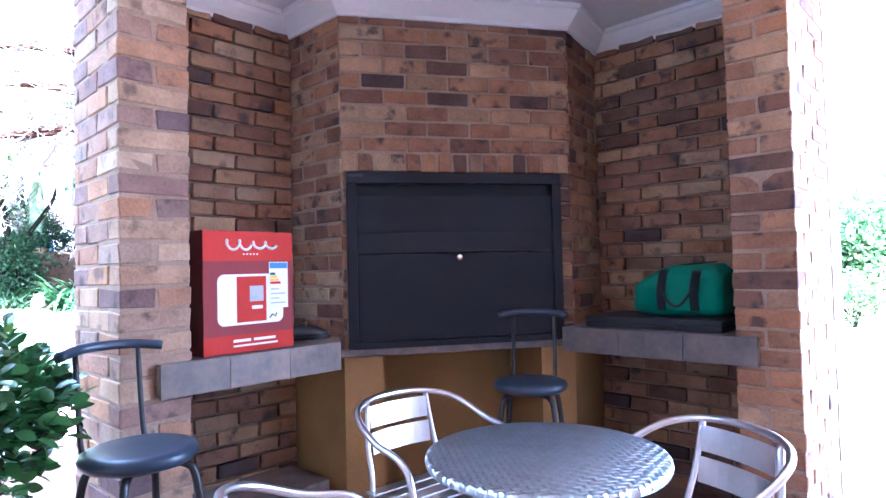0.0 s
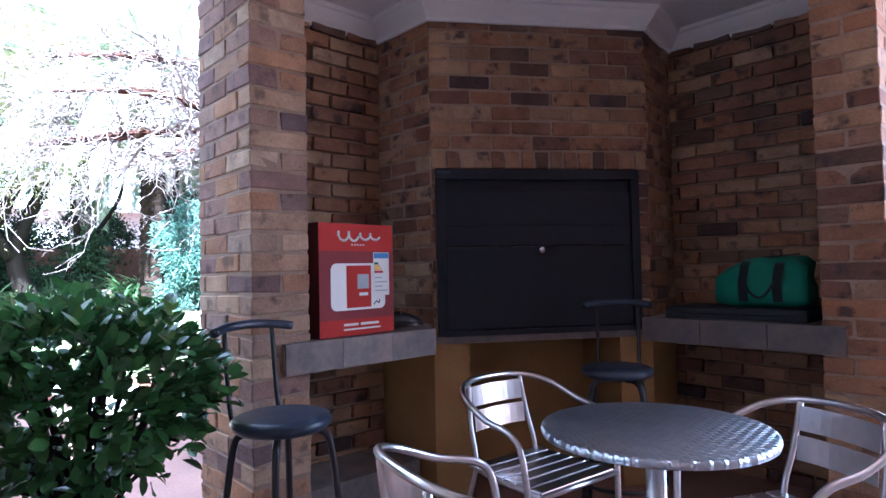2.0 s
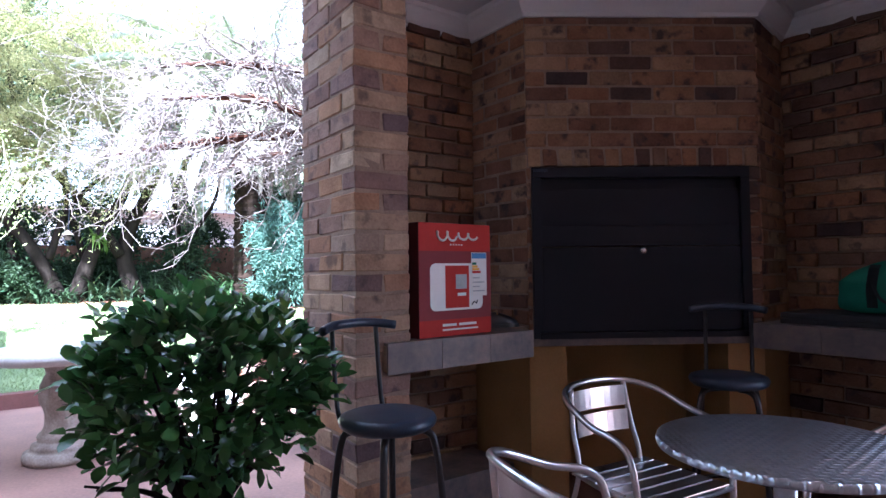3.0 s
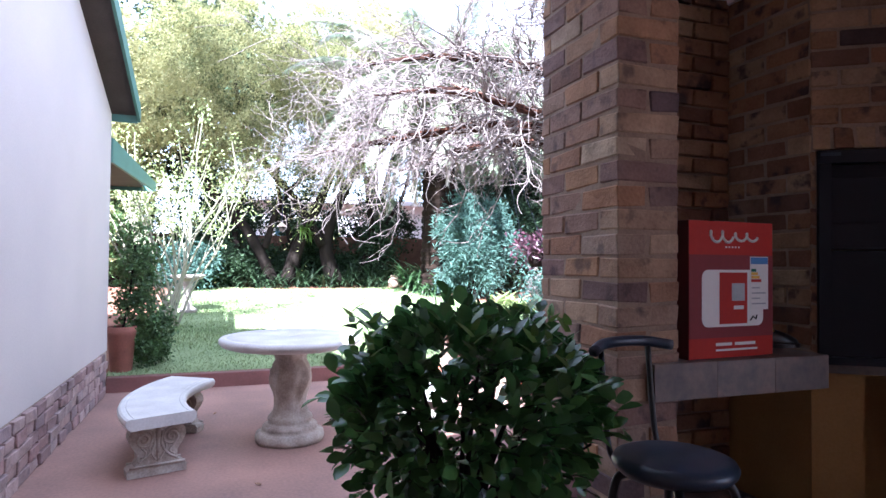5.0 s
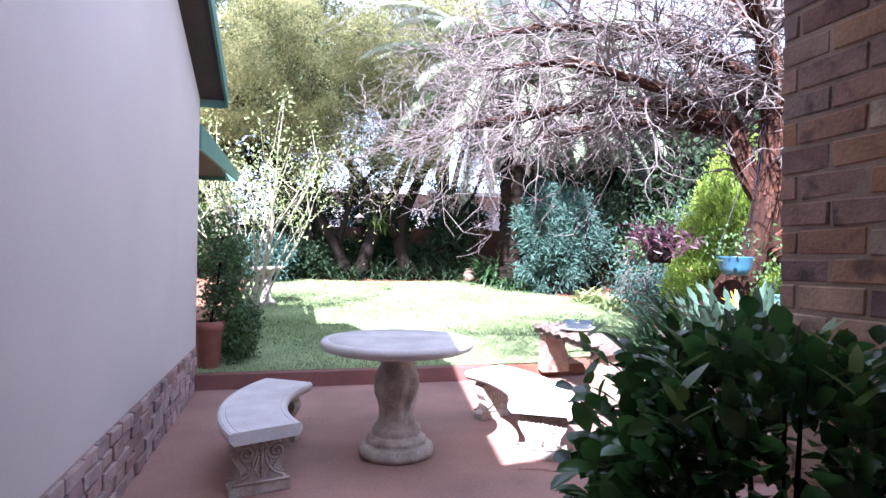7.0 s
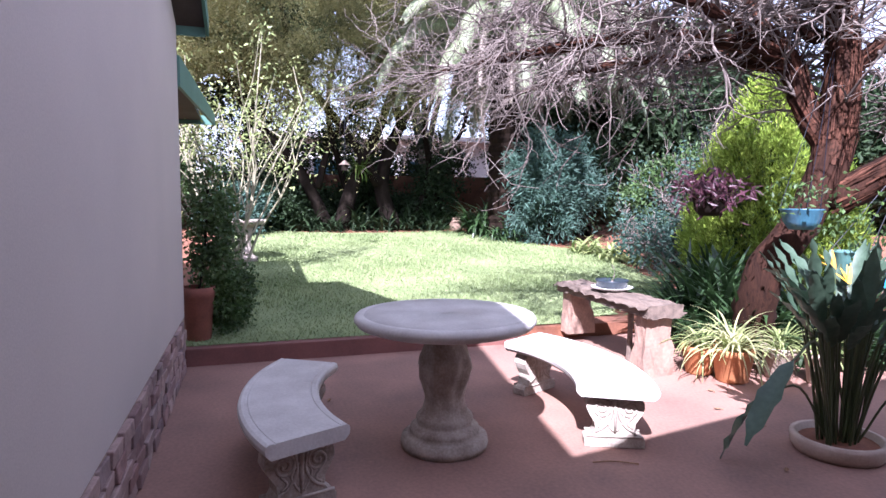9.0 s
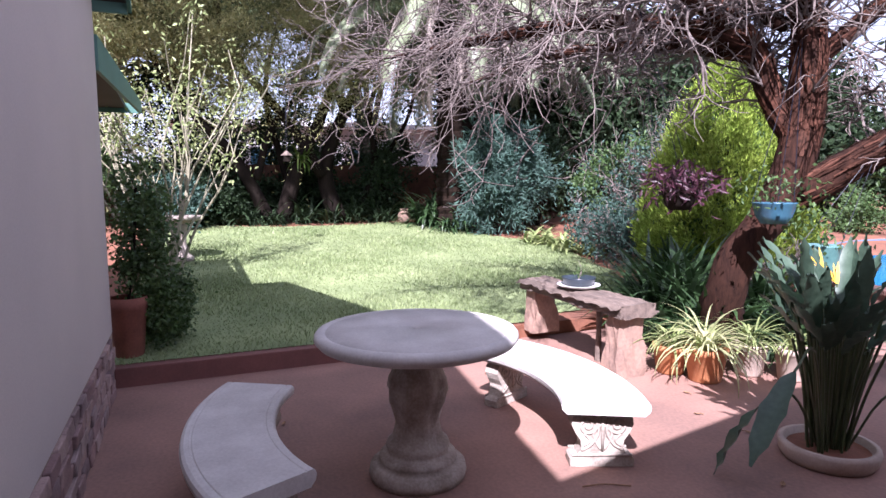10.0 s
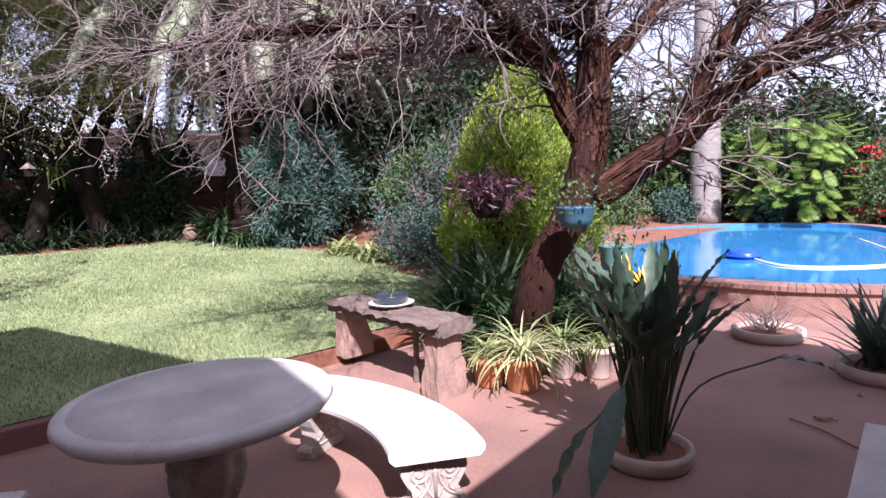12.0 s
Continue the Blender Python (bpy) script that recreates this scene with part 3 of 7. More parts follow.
# ---- leaf and plant helpers ----


def leaf_quads(pos, length, width, rng, droop=0.0, outward=None, spread=1.0):
    """Folded leaf blades, four corners each, at random turns; outward pulls their tips away from a centre."""
    n = len(pos)
    d = rng.normal(size=(n, 3)) * spread
    if outward is not None:
        d += outward
    d[:, 2] -= droop
    d /= np.linalg.norm(d, axis=1)[:, None] + 1e-9
    s = np.cross(d, rng.normal(size=(n, 3)))
    s /= np.linalg.norm(s, axis=1)[:, None] + 1e-9
    up = np.cross(s, d)
    L = (length * rng.uniform(0.65, 1.25, n))[:, None]
    W = (width * rng.uniform(0.75, 1.2, n))[:, None]
    v = np.empty((n, 4, 3))
    v[:, 0] = pos
    v[:, 1] = pos + d * L * 0.5 + s * W * 0.5 + up * W * 0.18
    v[:, 2] = pos + d * L
    v[:, 3] = pos + d * L * 0.5 - s * W * 0.5 + up * W * 0.18
    return v


def leaf_part(name, v, material, parent, label=""):
    n = len(v)
    me = bpy.data.meshes.new(name)
    me.from_pydata(v.reshape(-1, 3).tolist(), [], np.arange(4 * n).reshape(-1, 4).tolist())
    me.materials.append(material)
    ob = new(name, me)
    ob.parent = parent
    if label:
        tagged(ob, label)
    return ob


def clumps(rng, centre, radii, count, per, size, shell=0.55):
    """Points in many small clumps within an ellipsoid with an uneven outline."""
    c = rng.normal(size=(count, 3))
    c /= np.linalg.norm(c, axis=1)[:, None]
    c *= (shell + (1 - shell) * rng.random((count, 1))) * rng.uniform(0.75, 1.12, (count, 1))
    c = c * np.array(radii) + np.array(centre)
    p = c[:, None, :] + rng.normal(size=(count, per, 3)) * size * rng.uniform(0.6, 1.3, (count, 1, 1))
    return p.reshape(-1, 3)


def strap(vs, fs, base, az, length, width, elev, curl, n=6, keel=0.0):
    """A long arching blade that narrows to its tip."""
    p = Vector(base)
    side = Vector((-math.sin(az), math.cos(az), 0))
    k0 = len(vs)
    e = elev
    for i in range(n + 1):
        t = i / n
        w = width * (0.55 + 0.9 * t - 1.45 * t * t) if i < n else 0.002
        w = max(w, 0.002)
        vs.append(tuple(p - side * w * 0.5 + Vector((0, 0, keel * w))))
        vs.append(tuple(p + side * w * 0.5 + Vector((0, 0, keel * w))))
        if i < n:
            p = p + Vector((math.cos(az) * math.cos(e), math.sin(az) * math.cos(e), math.sin(e))) * (length / n)
            e -= curl / n
            fs.append((k0 + 2 * i, k0 + 2 * i + 1, k0 + 2 * i + 3, k0 + 2 * i + 2))


def strap_clump(name, at, label, category, count, length, width, material, rng, elev=(0.6, 1.4), curl=1.3, spread=0.05, part_name="leaves"):
    ob = thing(name, at, label, category)
    vs, fs = [], []
    for i in range(count):
        a = rng.uniform(0, 2 * math.pi)
        strap(vs, fs, (rng.normal() * spread, rng.normal() * spread, 0), a, length * rng.uniform(0.6, 1.15), width * rng.uniform(0.7, 1.2), rng.uniform(*elev), curl * rng.uniform(0.6, 1.4))
    from_lists(part_name, vs, fs, material, ob)
    return ob


def leafy_shrub(name, at, label, category, radii, count, per, size, leaf, material, seed, stems=5, centre_z=None, bark=DARKBARK, droop=0.2, shell=0.5):
    """A shrub: several stems and a crown of clumps of small leaves."""
    rng = np.random.default_rng(seed)
    ob = thing(name, at, label, category)
    cz = radii[2] * 0.95 if centre_z is None else centre_z
    for i in range(stems):
        a = 2 * math.pi * i / max(1, stems) + rng.uniform(-0.4, 0.4)
        q = (radii[0] * 0.55 * math.cos(a), radii[1] * 0.55 * math.sin(a), cz * rng.uniform(0.9, 1.2))
        pts = smooth_path([(0.03 * math.cos(a), 0.03 * math.sin(a), -0.08), (q[0] * 0.35, q[1] * 0.35, q[2] * 0.5), q], 4)
        part("stem", tube(bmesh.new(), pts, [0.05 * radii[2] * (1 - 0.75 * k / len(pts)) + 0.004 for k in range(len(pts))], 6), bark, ob)
    p = clumps(rng, (0, 0, cz), radii, count, per, size, shell)
    p = p[p[:, 2] > 0.02]
    out = p - np.array((0, 0, cz))
    out = out / (np.linalg.norm(out, axis=1)[:, None] + 1e-6)
    leaf_part("crown", leaf_quads(p, leaf[0], leaf[1], rng, droop, out * 0.8), material, ob)
    return ob


# ---- nook: braai ----
def make_braai():
    ob = thing("braai", (-2.33, 1.99, 0.965), "closed black steel built-in braai with two door panels", "fireplace", turn=math.degrees(math.atan2(FU.y, FU.x)))
    L, H = FACE_L, 0.915
    u0, u1 = 0.024, L - 0.068
    # local x along the face, local -y out of it
    for nm, b in (("frame_top", (u0, u1, -0.022, 0.03, H - 0.055, H)), ("frame_left", (u0, u0 + 0.05, -0.02, 0.03, 0.0, H - 0.056)), ("frame_right", (u1 - 0.05, u1, -0.02, 0.03, 0.0, H - 0.056)), ("frame_base", (u0 + 0.03, u1 - 0.03, -0.03, 0.03, -0.002, 0.03))):
        part(nm, slab(*b, bevel=0.003), BLACK, ob)
    part("hood_recess", slab(u0 + 0.051, u1 - 0.051, 0.03, 0.05, H - 0.13, H - 0.056), BLACK, ob)
    part("upper_door", slab(u0 + 0.052, u1 - 0.052, -0.004, 0.028, 0.49, H - 0.12, bevel=0.003), BLACK, ob, "black sheet steel sliding door")
    low = part("lower_door", slab(u0 + 0.052, u1 - 0.052, -0.01, 0.028, 0.032, 0.484, bevel=0.003), BLACK, ob, "black sheet steel door")
    bm = lathe(bmesh.new(), [(0.008, 0.0), (0.008, 0.012), (0.019, 0.014), (0.021, 0.022), (0.015, 0.030), (0.004, 0.032)], 20)
    bmesh.ops.transform(bm, matrix=pose((u0 + u1) / 2, -0.009, 0.462, 90), verts=bm.verts)
    part("knob", bm, CHROME, low, "round polished steel knob", True)
    part("maker_plate", slab(u0 + 0.008, u0 + 0.085, -0.0245, -0.022, H - 0.024, H - 0.010), VINYL, ob, "small dark metal plate")
    bm = bmesh.new()
    tube(bm, [(u0 + 0.03, -0.004, 0.60), (u1 - 0.03, -0.004, 0.60)], 0.002, 6)
    part("seam", bm, BLACK, ob)


make_braai()


def make_carton():
    W, D, H = 0.425, 0.25, 0.505
    ob = thing("carton", (-2.145, 1.166, 1.041), "tall red printed cardboard carton standing on the counter", "box", turn=93.5)
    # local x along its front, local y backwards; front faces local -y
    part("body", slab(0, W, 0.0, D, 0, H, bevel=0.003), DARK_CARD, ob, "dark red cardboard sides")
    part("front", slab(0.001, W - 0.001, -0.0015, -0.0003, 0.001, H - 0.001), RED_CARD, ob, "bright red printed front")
    f = -0.0018
    part("band", slab(0.001, W - 0.001, f - 0.001, f, 0.075, H - 0.125), MAROON_CARD, ob, "maroon printed band")
    bm = prism(bmesh.new(), [(x, z) for x, z in rounded(0.06, 0.37, 0.115, 0.325, 0.03)], 0, 0.001)
    bmesh.ops.transform(bm, matrix=Matrix(((1, 0, 0, 0), (0, 0, -1, f - 0.0015), (0, 1, 0, 0), (0, 0, 0, 1))), verts=bm.verts)
    part("picture_panel", bm, WHITE, ob, "white panel with rounded corners")
    part("picture_cooler", slab(0.145, 0.285, f - 0.004, f - 0.003, 0.125, 0.315, bevel=0), RED_CARD, ob, "picture of a small red cooler")
    part("picture_window", slab(0.205, 0.27, f - 0.0055, f - 0.0045, 0.21, 0.275), GREYP, ob)
    part("picture_mark", slab(0.215, 0.265, f - 0.0055, f - 0.0045, 0.178, 0.192), WHITE, ob)
    # script emblem as a plain flowing stroke
    for k, (x0, x1, z0) in enumerate(((0.09, 0.205, 0.447), (0.212, 0.33, 0.447))):
        pts = [(x0 + (x1 - x0) * i / 48 + 0.012 * math.cos(i * 0.262), f - 0.001, z0 + 0.02 * math.sin(i * 0.262) * (1 - 0.3 * k)) for i in range(49)]
        part("emblem", tube(bmesh.new(), pts, 0.0055, 5), WHITE, ob, "flowing white emblem")
    for k in range(5):
        part("dot", slab(0.178 + 0.016 * k, 0.185 + 0.016 * k, f - 0.001, f, 0.406, 0.412), WHITE, ob)
    lab = part("energy_sticker", slab(0.30, 0.395, f - 0.004, f - 0.0032, 0.175, 0.375), WHITE, ob, "white energy sticker")
    part("sticker_head", slab(0.303, 0.392, f - 0.0055, f - 0.0045, 0.347, 0.372), BLUEP, lab)
    for k, c in enumerate((GREENBAG, YELLOWP, YELLOWP, RED_CARD)):
        part("sticker_bar", slab(0.305, 0.33 + 0.009 * k, f - 0.0055, f - 0.0045, 0.318 - 0.013 * k, 0.329 - 0.013 * k), c, lab)
    for k in range(4):
        part("sticker_line", slab(0.308, 0.35 + 0.03 * (k % 2), f - 0.0055, f - 0.0045, 0.255 - 0.02 * k, 0.26 - 0.02 * k), GREYP, lab)
    for k, (a, b) in enumerate(((0.13, 0.21), (0.225, 0.33))):
        part("print_line", slab(a, b, f - 0.001, f, 0.045, 0.056), WHITE, ob)
    part("print_line", slab(0.13, 0.34, f - 0.001, f, 0.026, 0.033), WHITE, ob)
    part("cable_picture", tube(bmesh.new(), [(0.30, f - 0.004, 0.135), (0.315, f - 0.004, 0.15), (0.33, f - 0.004, 0.14), (0.335, f - 0.004, 0.155)], 0.003, 5), BLACK, ob)


def rounded(x0, x1, y0, y1, r, n=5):
    out = []
    for cx, cy, a0 in ((x1 - r, y1 - r, 0), (x0 + r, y1 - r, 90), (x0 + r, y0 + r, 180), (x1 - r, y0 + r, 270)):
        out += [(cx + r * math.cos(radians(a0 + 90 * k / n)), cy + r * math.sin(radians(a0 + 90 * k / n))) for k in range(n + 1)]
    return out





def make_shoe():
    ob = thing("shoe", (-2.34, 1.76, 1.041), "black leather slip-on shoe with a gold buckle", "shoe", turn=70)
    part("sole", prism(bmesh.new(), [(0.13 * math.cos(a) * (1.0), 0.042 * math.sin(a) * (1 + 0.2 * math.cos(a))) for a in [i * math.pi / 12 for i in range(24)]], 0.0, 0.016), LEATHER, ob)
    bm = bmesh.new()
    bmesh.ops.create_uvsphere(bm, u_segments=20, v_segments=12, radius=1)
    for v in bm.verts:
        x = v.co.x
        h = 0.062 * (1 - 0.35 * max(0, x)) * (1 if v.co.z > 0 else 0.1)
        v.co = Vector((x * 0.125, v.co.y * 0.04, 0.016 + v.co.z * h))
    part("upper", bm, LEATHER, ob, smooth=True)
    part("buckle", tube(bmesh.new(), [(0.0, -0.035, 0.07), (0.01, 0, 0.082), (0.0, 0.035, 0.07)], 0.005, 6), GOLD, ob, "small gold buckle bar")


make_carton()
make_shoe()


def make_bag():
    case = thing("flat_case", (-1.50, 2.97, 1.041), "flat black case lying on the counter", "case")
    part("base", slab(0, 0.70, 0, 0.40, 0, 0.026, bevel=0.006), BLACKNYLON, case)
    part("lid", slab(0, 0.70, 0, 0.40, 0.028, 0.058, bevel=0.008), BLACKNYLON, case)
    ob = thing("duffel_bag", (-1.045, 3.16, 1.10), "slumped green canvas duffel bag with black straps", "bag", turn=4)
    bm = bmesh.new()
    bmesh.ops.create_cube(bm, size=1)
    bmesh.ops.subdivide_edges(bm, edges=bm.edges[:], cuts=9, use_grid_fill=True)
    for v in bm.verts:
        x, y, z = v.co * 2
        q = (abs(y) ** 3.2 + abs(z) ** 3.2) ** (1 / 3.2)
        s = max(abs(y), abs(z)) / (q + 1e-6)
        y, z = y * s, z * s
        fx = 1 - 0.12 * abs(x) ** 6
        top = 1.0 + 0.17 * x - 0.42 * max(0.0, -x) ** 3 - 0.30 * max(0.0, x) ** 6 if z > 0 else 1
        v.co = Vector((x * 0.215, y * 0.105 * fx, 0.126 + z * 0.125 * fx * top))
        nz = noise.noise(v.co * 9) * 0.022 + noise.noise(v.co * 24) * 0.009
        v.co += Vector((nz * 0.5, nz, nz if z > -0.9 else 0))
    part("body", bm, GREENBAG, ob, smooth=True)
    for x in (-0.075, 0.085):
        pts = smooth_path([(x, -0.105, 0.03), (x, -0.116, 0.12), (x + 0.01, -0.105, 0.205), (x + 0.012, -0.088, 0.225), (x + 0.012, -0.07, 0.235)], 5)
        bm = bmesh.new()
        d, nn = Vector((0.022, 0, 0)), Vector((0, -0.004, 0.002))
        rows = [(bm.verts.new(a - d + nn), bm.verts.new(a + d + nn)) for a in pts]
        for a, b in zip(rows, rows[1:]):
            bm.faces.new((a[0], a[1], b[1], b[0]))
        bmesh.ops.solidify(bm, geom=bm.faces[:], thickness=0.004)
        part("strap", bm, BLACKNYLON, ob, "wide black webbing strap")
    pts = smooth_path([(-0.075, -0.112, 0.16), (-0.04, -0.13, 0.08), (0.02, -0.135, 0.06), (0.085, -0.112, 0.15)], 6)
    part("handle", tube(bmesh.new(), pts, 0.007, 6), BLACKNYLON, ob)
    part("zip", tube(bmesh.new(), [(-0.17, -0.02, 0.205), (0, -0.02, 0.258), (0.17, -0.02, 0.27)], 0.004, 5), BLACKNYLON, ob)


make_bag()


def make_stool():
    ob = thing("bar_stool", (0, 0, 0), "black tubular steel bar stool with round vinyl seat", "stool", "bar stools")
    S = 0.765
    seat = lathe(bmesh.new(), [(0.02, S - 0.045), (0.15, S - 0.045), (0.165, S - 0.032), (0.17, S - 0.018), (0.163, S - 0.004), (0.14, S + 0.004), (0.02, S + 0.006)], 36)
    part("seat", seat, VINYL, ob, "round black padded vinyl seat", True)
    for a in (45, 135, 225, 315):
        c, s = math.cos(radians(a)), math.sin(radians(a))
        pts = smooth_path([(0.06 * c, 0.06 * s, S - 0.055), (0.13 * c, 0.13 * s, S - 0.06), (0.165 * c, 0.165 * s, S - 0.12), (0.20 * c, 0.20 * s, 0.35), (0.235 * c, 0.235 * s, 0.0)], 5)
        part("leg", tube(bmesh.new(), pts, 0.0125, 10), STEEL_BLK, ob, smooth=True)
    part("foot_ring", tube(bmesh.new(), [(0.215 * math.cos(i * math.pi / 18), 0.215 * math.sin(i * math.pi / 18), 0.24) for i in range(36)], 0.009, 8, closed=True), STEEL_BLK, ob, smooth=True)
    # back: two uprights and a bowed top bar; the stool faces local +x
    for y in (-0.10, 0.10):
        part("upright", tube(bmesh.new(), smooth_path([(-0.12, y, S - 0.04), (-0.155, y, S + 0.02), (-0.185, y, S + 0.29)], 5), 0.009, 8), STEEL_BLK, ob, smooth=True)
    pts = smooth_path([(-0.145, -0.165, S + 0.285), (-0.185, -0.09, S + 0.297), (-0.195, 0, S + 0.30), (-0.185, 0.09, S + 0.297), (-0.145, 0.165, S + 0.285)], 5)
    part("top_bar", tube(bmesh.new(), pts, 0.0165, 10), VINYL, ob, "padded black top bar", True)
    return ob


stool = make_stool()
stool.matrix_basis = pose(-1.79, 0.80, DECK, 0, 0, 10)
copy_thing(stool, pose(-1.46, 2.39, DECK, 0, 0, -62))


def make_cafe_table():
    ob = thing("cafe_table", (-0.867, 1.626, DECK), "round stainless steel cafe table with woven-pattern top", "table")
    R, T = 0.363, 0.73
    part("tabletop", lathe(bmesh.new(), [(0.02, T - 0.028), (R - 0.02, T - 0.028), (R - 0.003, T - 0.024), (R, T - 0.014), (R - 0.003, T - 0.003), (R - 0.012, T), (0.02, T - 0.001)], 64), ALU_W, ob, "pressed basket-weave metal top", True)
    part("column", lathe(bmesh.new(), [(0.032, 0.05), (0.032, T - 0.03)], 20), ALU, ob, smooth=True)
    part("collar", lathe(bmesh.new(), [(0.10, T - 0.034), (0.12, T - 0.029)], 24), ALU, ob)
    for a in (20, 110, 200, 290):
        c, s = math.cos(radians(a)), math.sin(radians(a))
        part("foot", tube(bmesh.new(), smooth_path([(0.02 * c, 0.02 * s, 0.09), (0.15 * c, 0.15 * s, 0.06), (0.28 * c, 0.28 * s, 0.015)], 4), 0.018, 8), ALU, ob, smooth=True)


def weave_material():
    # bluish base colour carries the sky sheen reflected by the top
    m4 = mat("woven_steel_sky_tint", (0.66, 0.74, 0.83), (0.54, 0.61, 0.70), rough=0.33, metal=1.0, scale=20, fine=150, bump=0)
    n, lk = m4.node_tree.nodes, m4.node_tree.links
    tc = n.new("ShaderNodeTexCoord")
    mp = n.new("ShaderNodeMapping")
    mp.inputs["Scale"].default_value = (1, 1, 0)
    mp.inputs["Rotation"].default_value = (0, 0, radians(38))
    lk.new(tc.outputs["Object"], mp.inputs["Vector"])
    ck = n.new("ShaderNodeTexChecker")
    ck.inputs["Scale"].default_value = 46
    lk.new(mp.outputs[0], ck.inputs["Vector"])
    waves = []
    for d in ("X", "Y"):
        w = n.new("ShaderNodeTexWave")
        w.bands_direction = d
        w.inputs["Scale"].default_value = 46 / (2 * math.pi) * 2
        lk.new(mp.outputs[0], w.inputs["Vector"])
        waves.append(w)
    mx = n.new("ShaderNodeMix")
    lk.new(ck.outputs["Fac"], mx.inputs[0])
    lk.new(waves[0].outputs["Fac"], mx.inputs[2])
    lk.new(waves[1].outputs["Fac"], mx.inputs[3])
    bp = n.new("ShaderNodeBump")
    bp.inputs["Strength"].default_value, bp.inputs["Distance"].default_value = 0.8, 0.005
    lk.new(mx.outputs[0], bp.inputs["Height"])
    lk.new(bp.outputs[0], n["Principled BSDF"].inputs["Normal"])
    return m4


ALU_W = weave_material()
make_cafe_table()


def make_chair():
    """Faces local +x."""
    ob = thing("cafe_chair", (0, 0, 0), "polished aluminium cafe armchair with slatted back and seat", "chair", "cafe chairs")
    r = 0.0125
    # one tube: front leg, arm, back hoop, arm, front leg
    half = [(0.25, 0.235, 0.0), (0.235, 0.25, 0.30), (0.215, 0.265, 0.56), (0.16, 0.27, 0.64), (0.02, 0.275, 0.675), (-0.13, 0.25, 0.735), (-0.215, 0.16, 0.765), (-0.24, 0.0, 0.775)]
    pts = smooth_path(half + [(x, -y, z) for x, y, z in half[-2::-1]], 6)
    part("frame_hoop", tube(bmesh.new(), pts, r, 10), ALU, ob, "bent aluminium tube forming arms and back", True)
    for s in (1, -1):
        part("rear_leg", tube(bmesh.new(), smooth_path([(-0.215, s * 0.15, 0.76), (-0.19, s * 0.165, 0.60), (-0.15, s * 0.175, 0.44), (-0.20, s * 0.20, 0.22), (-0.25, s * 0.22, 0.0)], 5), 0.011, 8), ALU, ob, smooth=True)
        part("seat_rail", tube(bmesh.new(), smooth_path([(0.235, s * 0.21, 0.425), (0.0, s * 0.2, 0.425), (-0.16, s * 0.175, 0.43)], 5), 0.011, 8), ALU, ob, smooth=True)
    part("front_rail", tube(bmesh.new(), [(0.233, -0.245, 0.415), (0.233, 0.245, 0.415)], 0.011, 8), ALU, ob, smooth=True)
    for k, z in enumerate((0.705, 0.605)):
        bm = bmesh.new()
        rows = []
        for i in range(9):
            y = -0.145 + 0.29 * i / 8
            bow = -0.02 * (1 - (y / 0.15) ** 2)
            rows.append([bm.verts.new((-0.206 + bow + 0.016 * (z < 0.65) + dx, y, z + dz)) for dx, dz in ((0.0, 0.042), (0.008, -0.042), (0.011, -0.042), (0.003, 0.042))])
        for a, b in zip(rows, rows[1:]):
            for q in range(4):
                bm.faces.new((a[q], a[(q + 1) % 4], b[(q + 1) % 4], b[q]))
        bm.faces.new(rows[0])
        bm.faces.new(rows[-1])
        part("back_slat", bm, ALU, ob, "wide brushed aluminium slat")
    for i in range(6):
        x = -0.13 + i * 0.07
        part("seat_slat", slab(x - 0.029, x + 0.029, -0.205, 0.205, 0.434, 0.442, bevel=0.002), ALU, ob)
    return ob


chair = make_chair()


chair.matrix_basis = pose(-1.483, 1.758, DECK, 0, 0, -5.4)
copy_thing(chair, pose(-0.561, 1.905, DECK, 0, 0, -116.3))
copy_thing(chair, pose(-1.012, 0.947, DECK, 0, 0, 74.0))


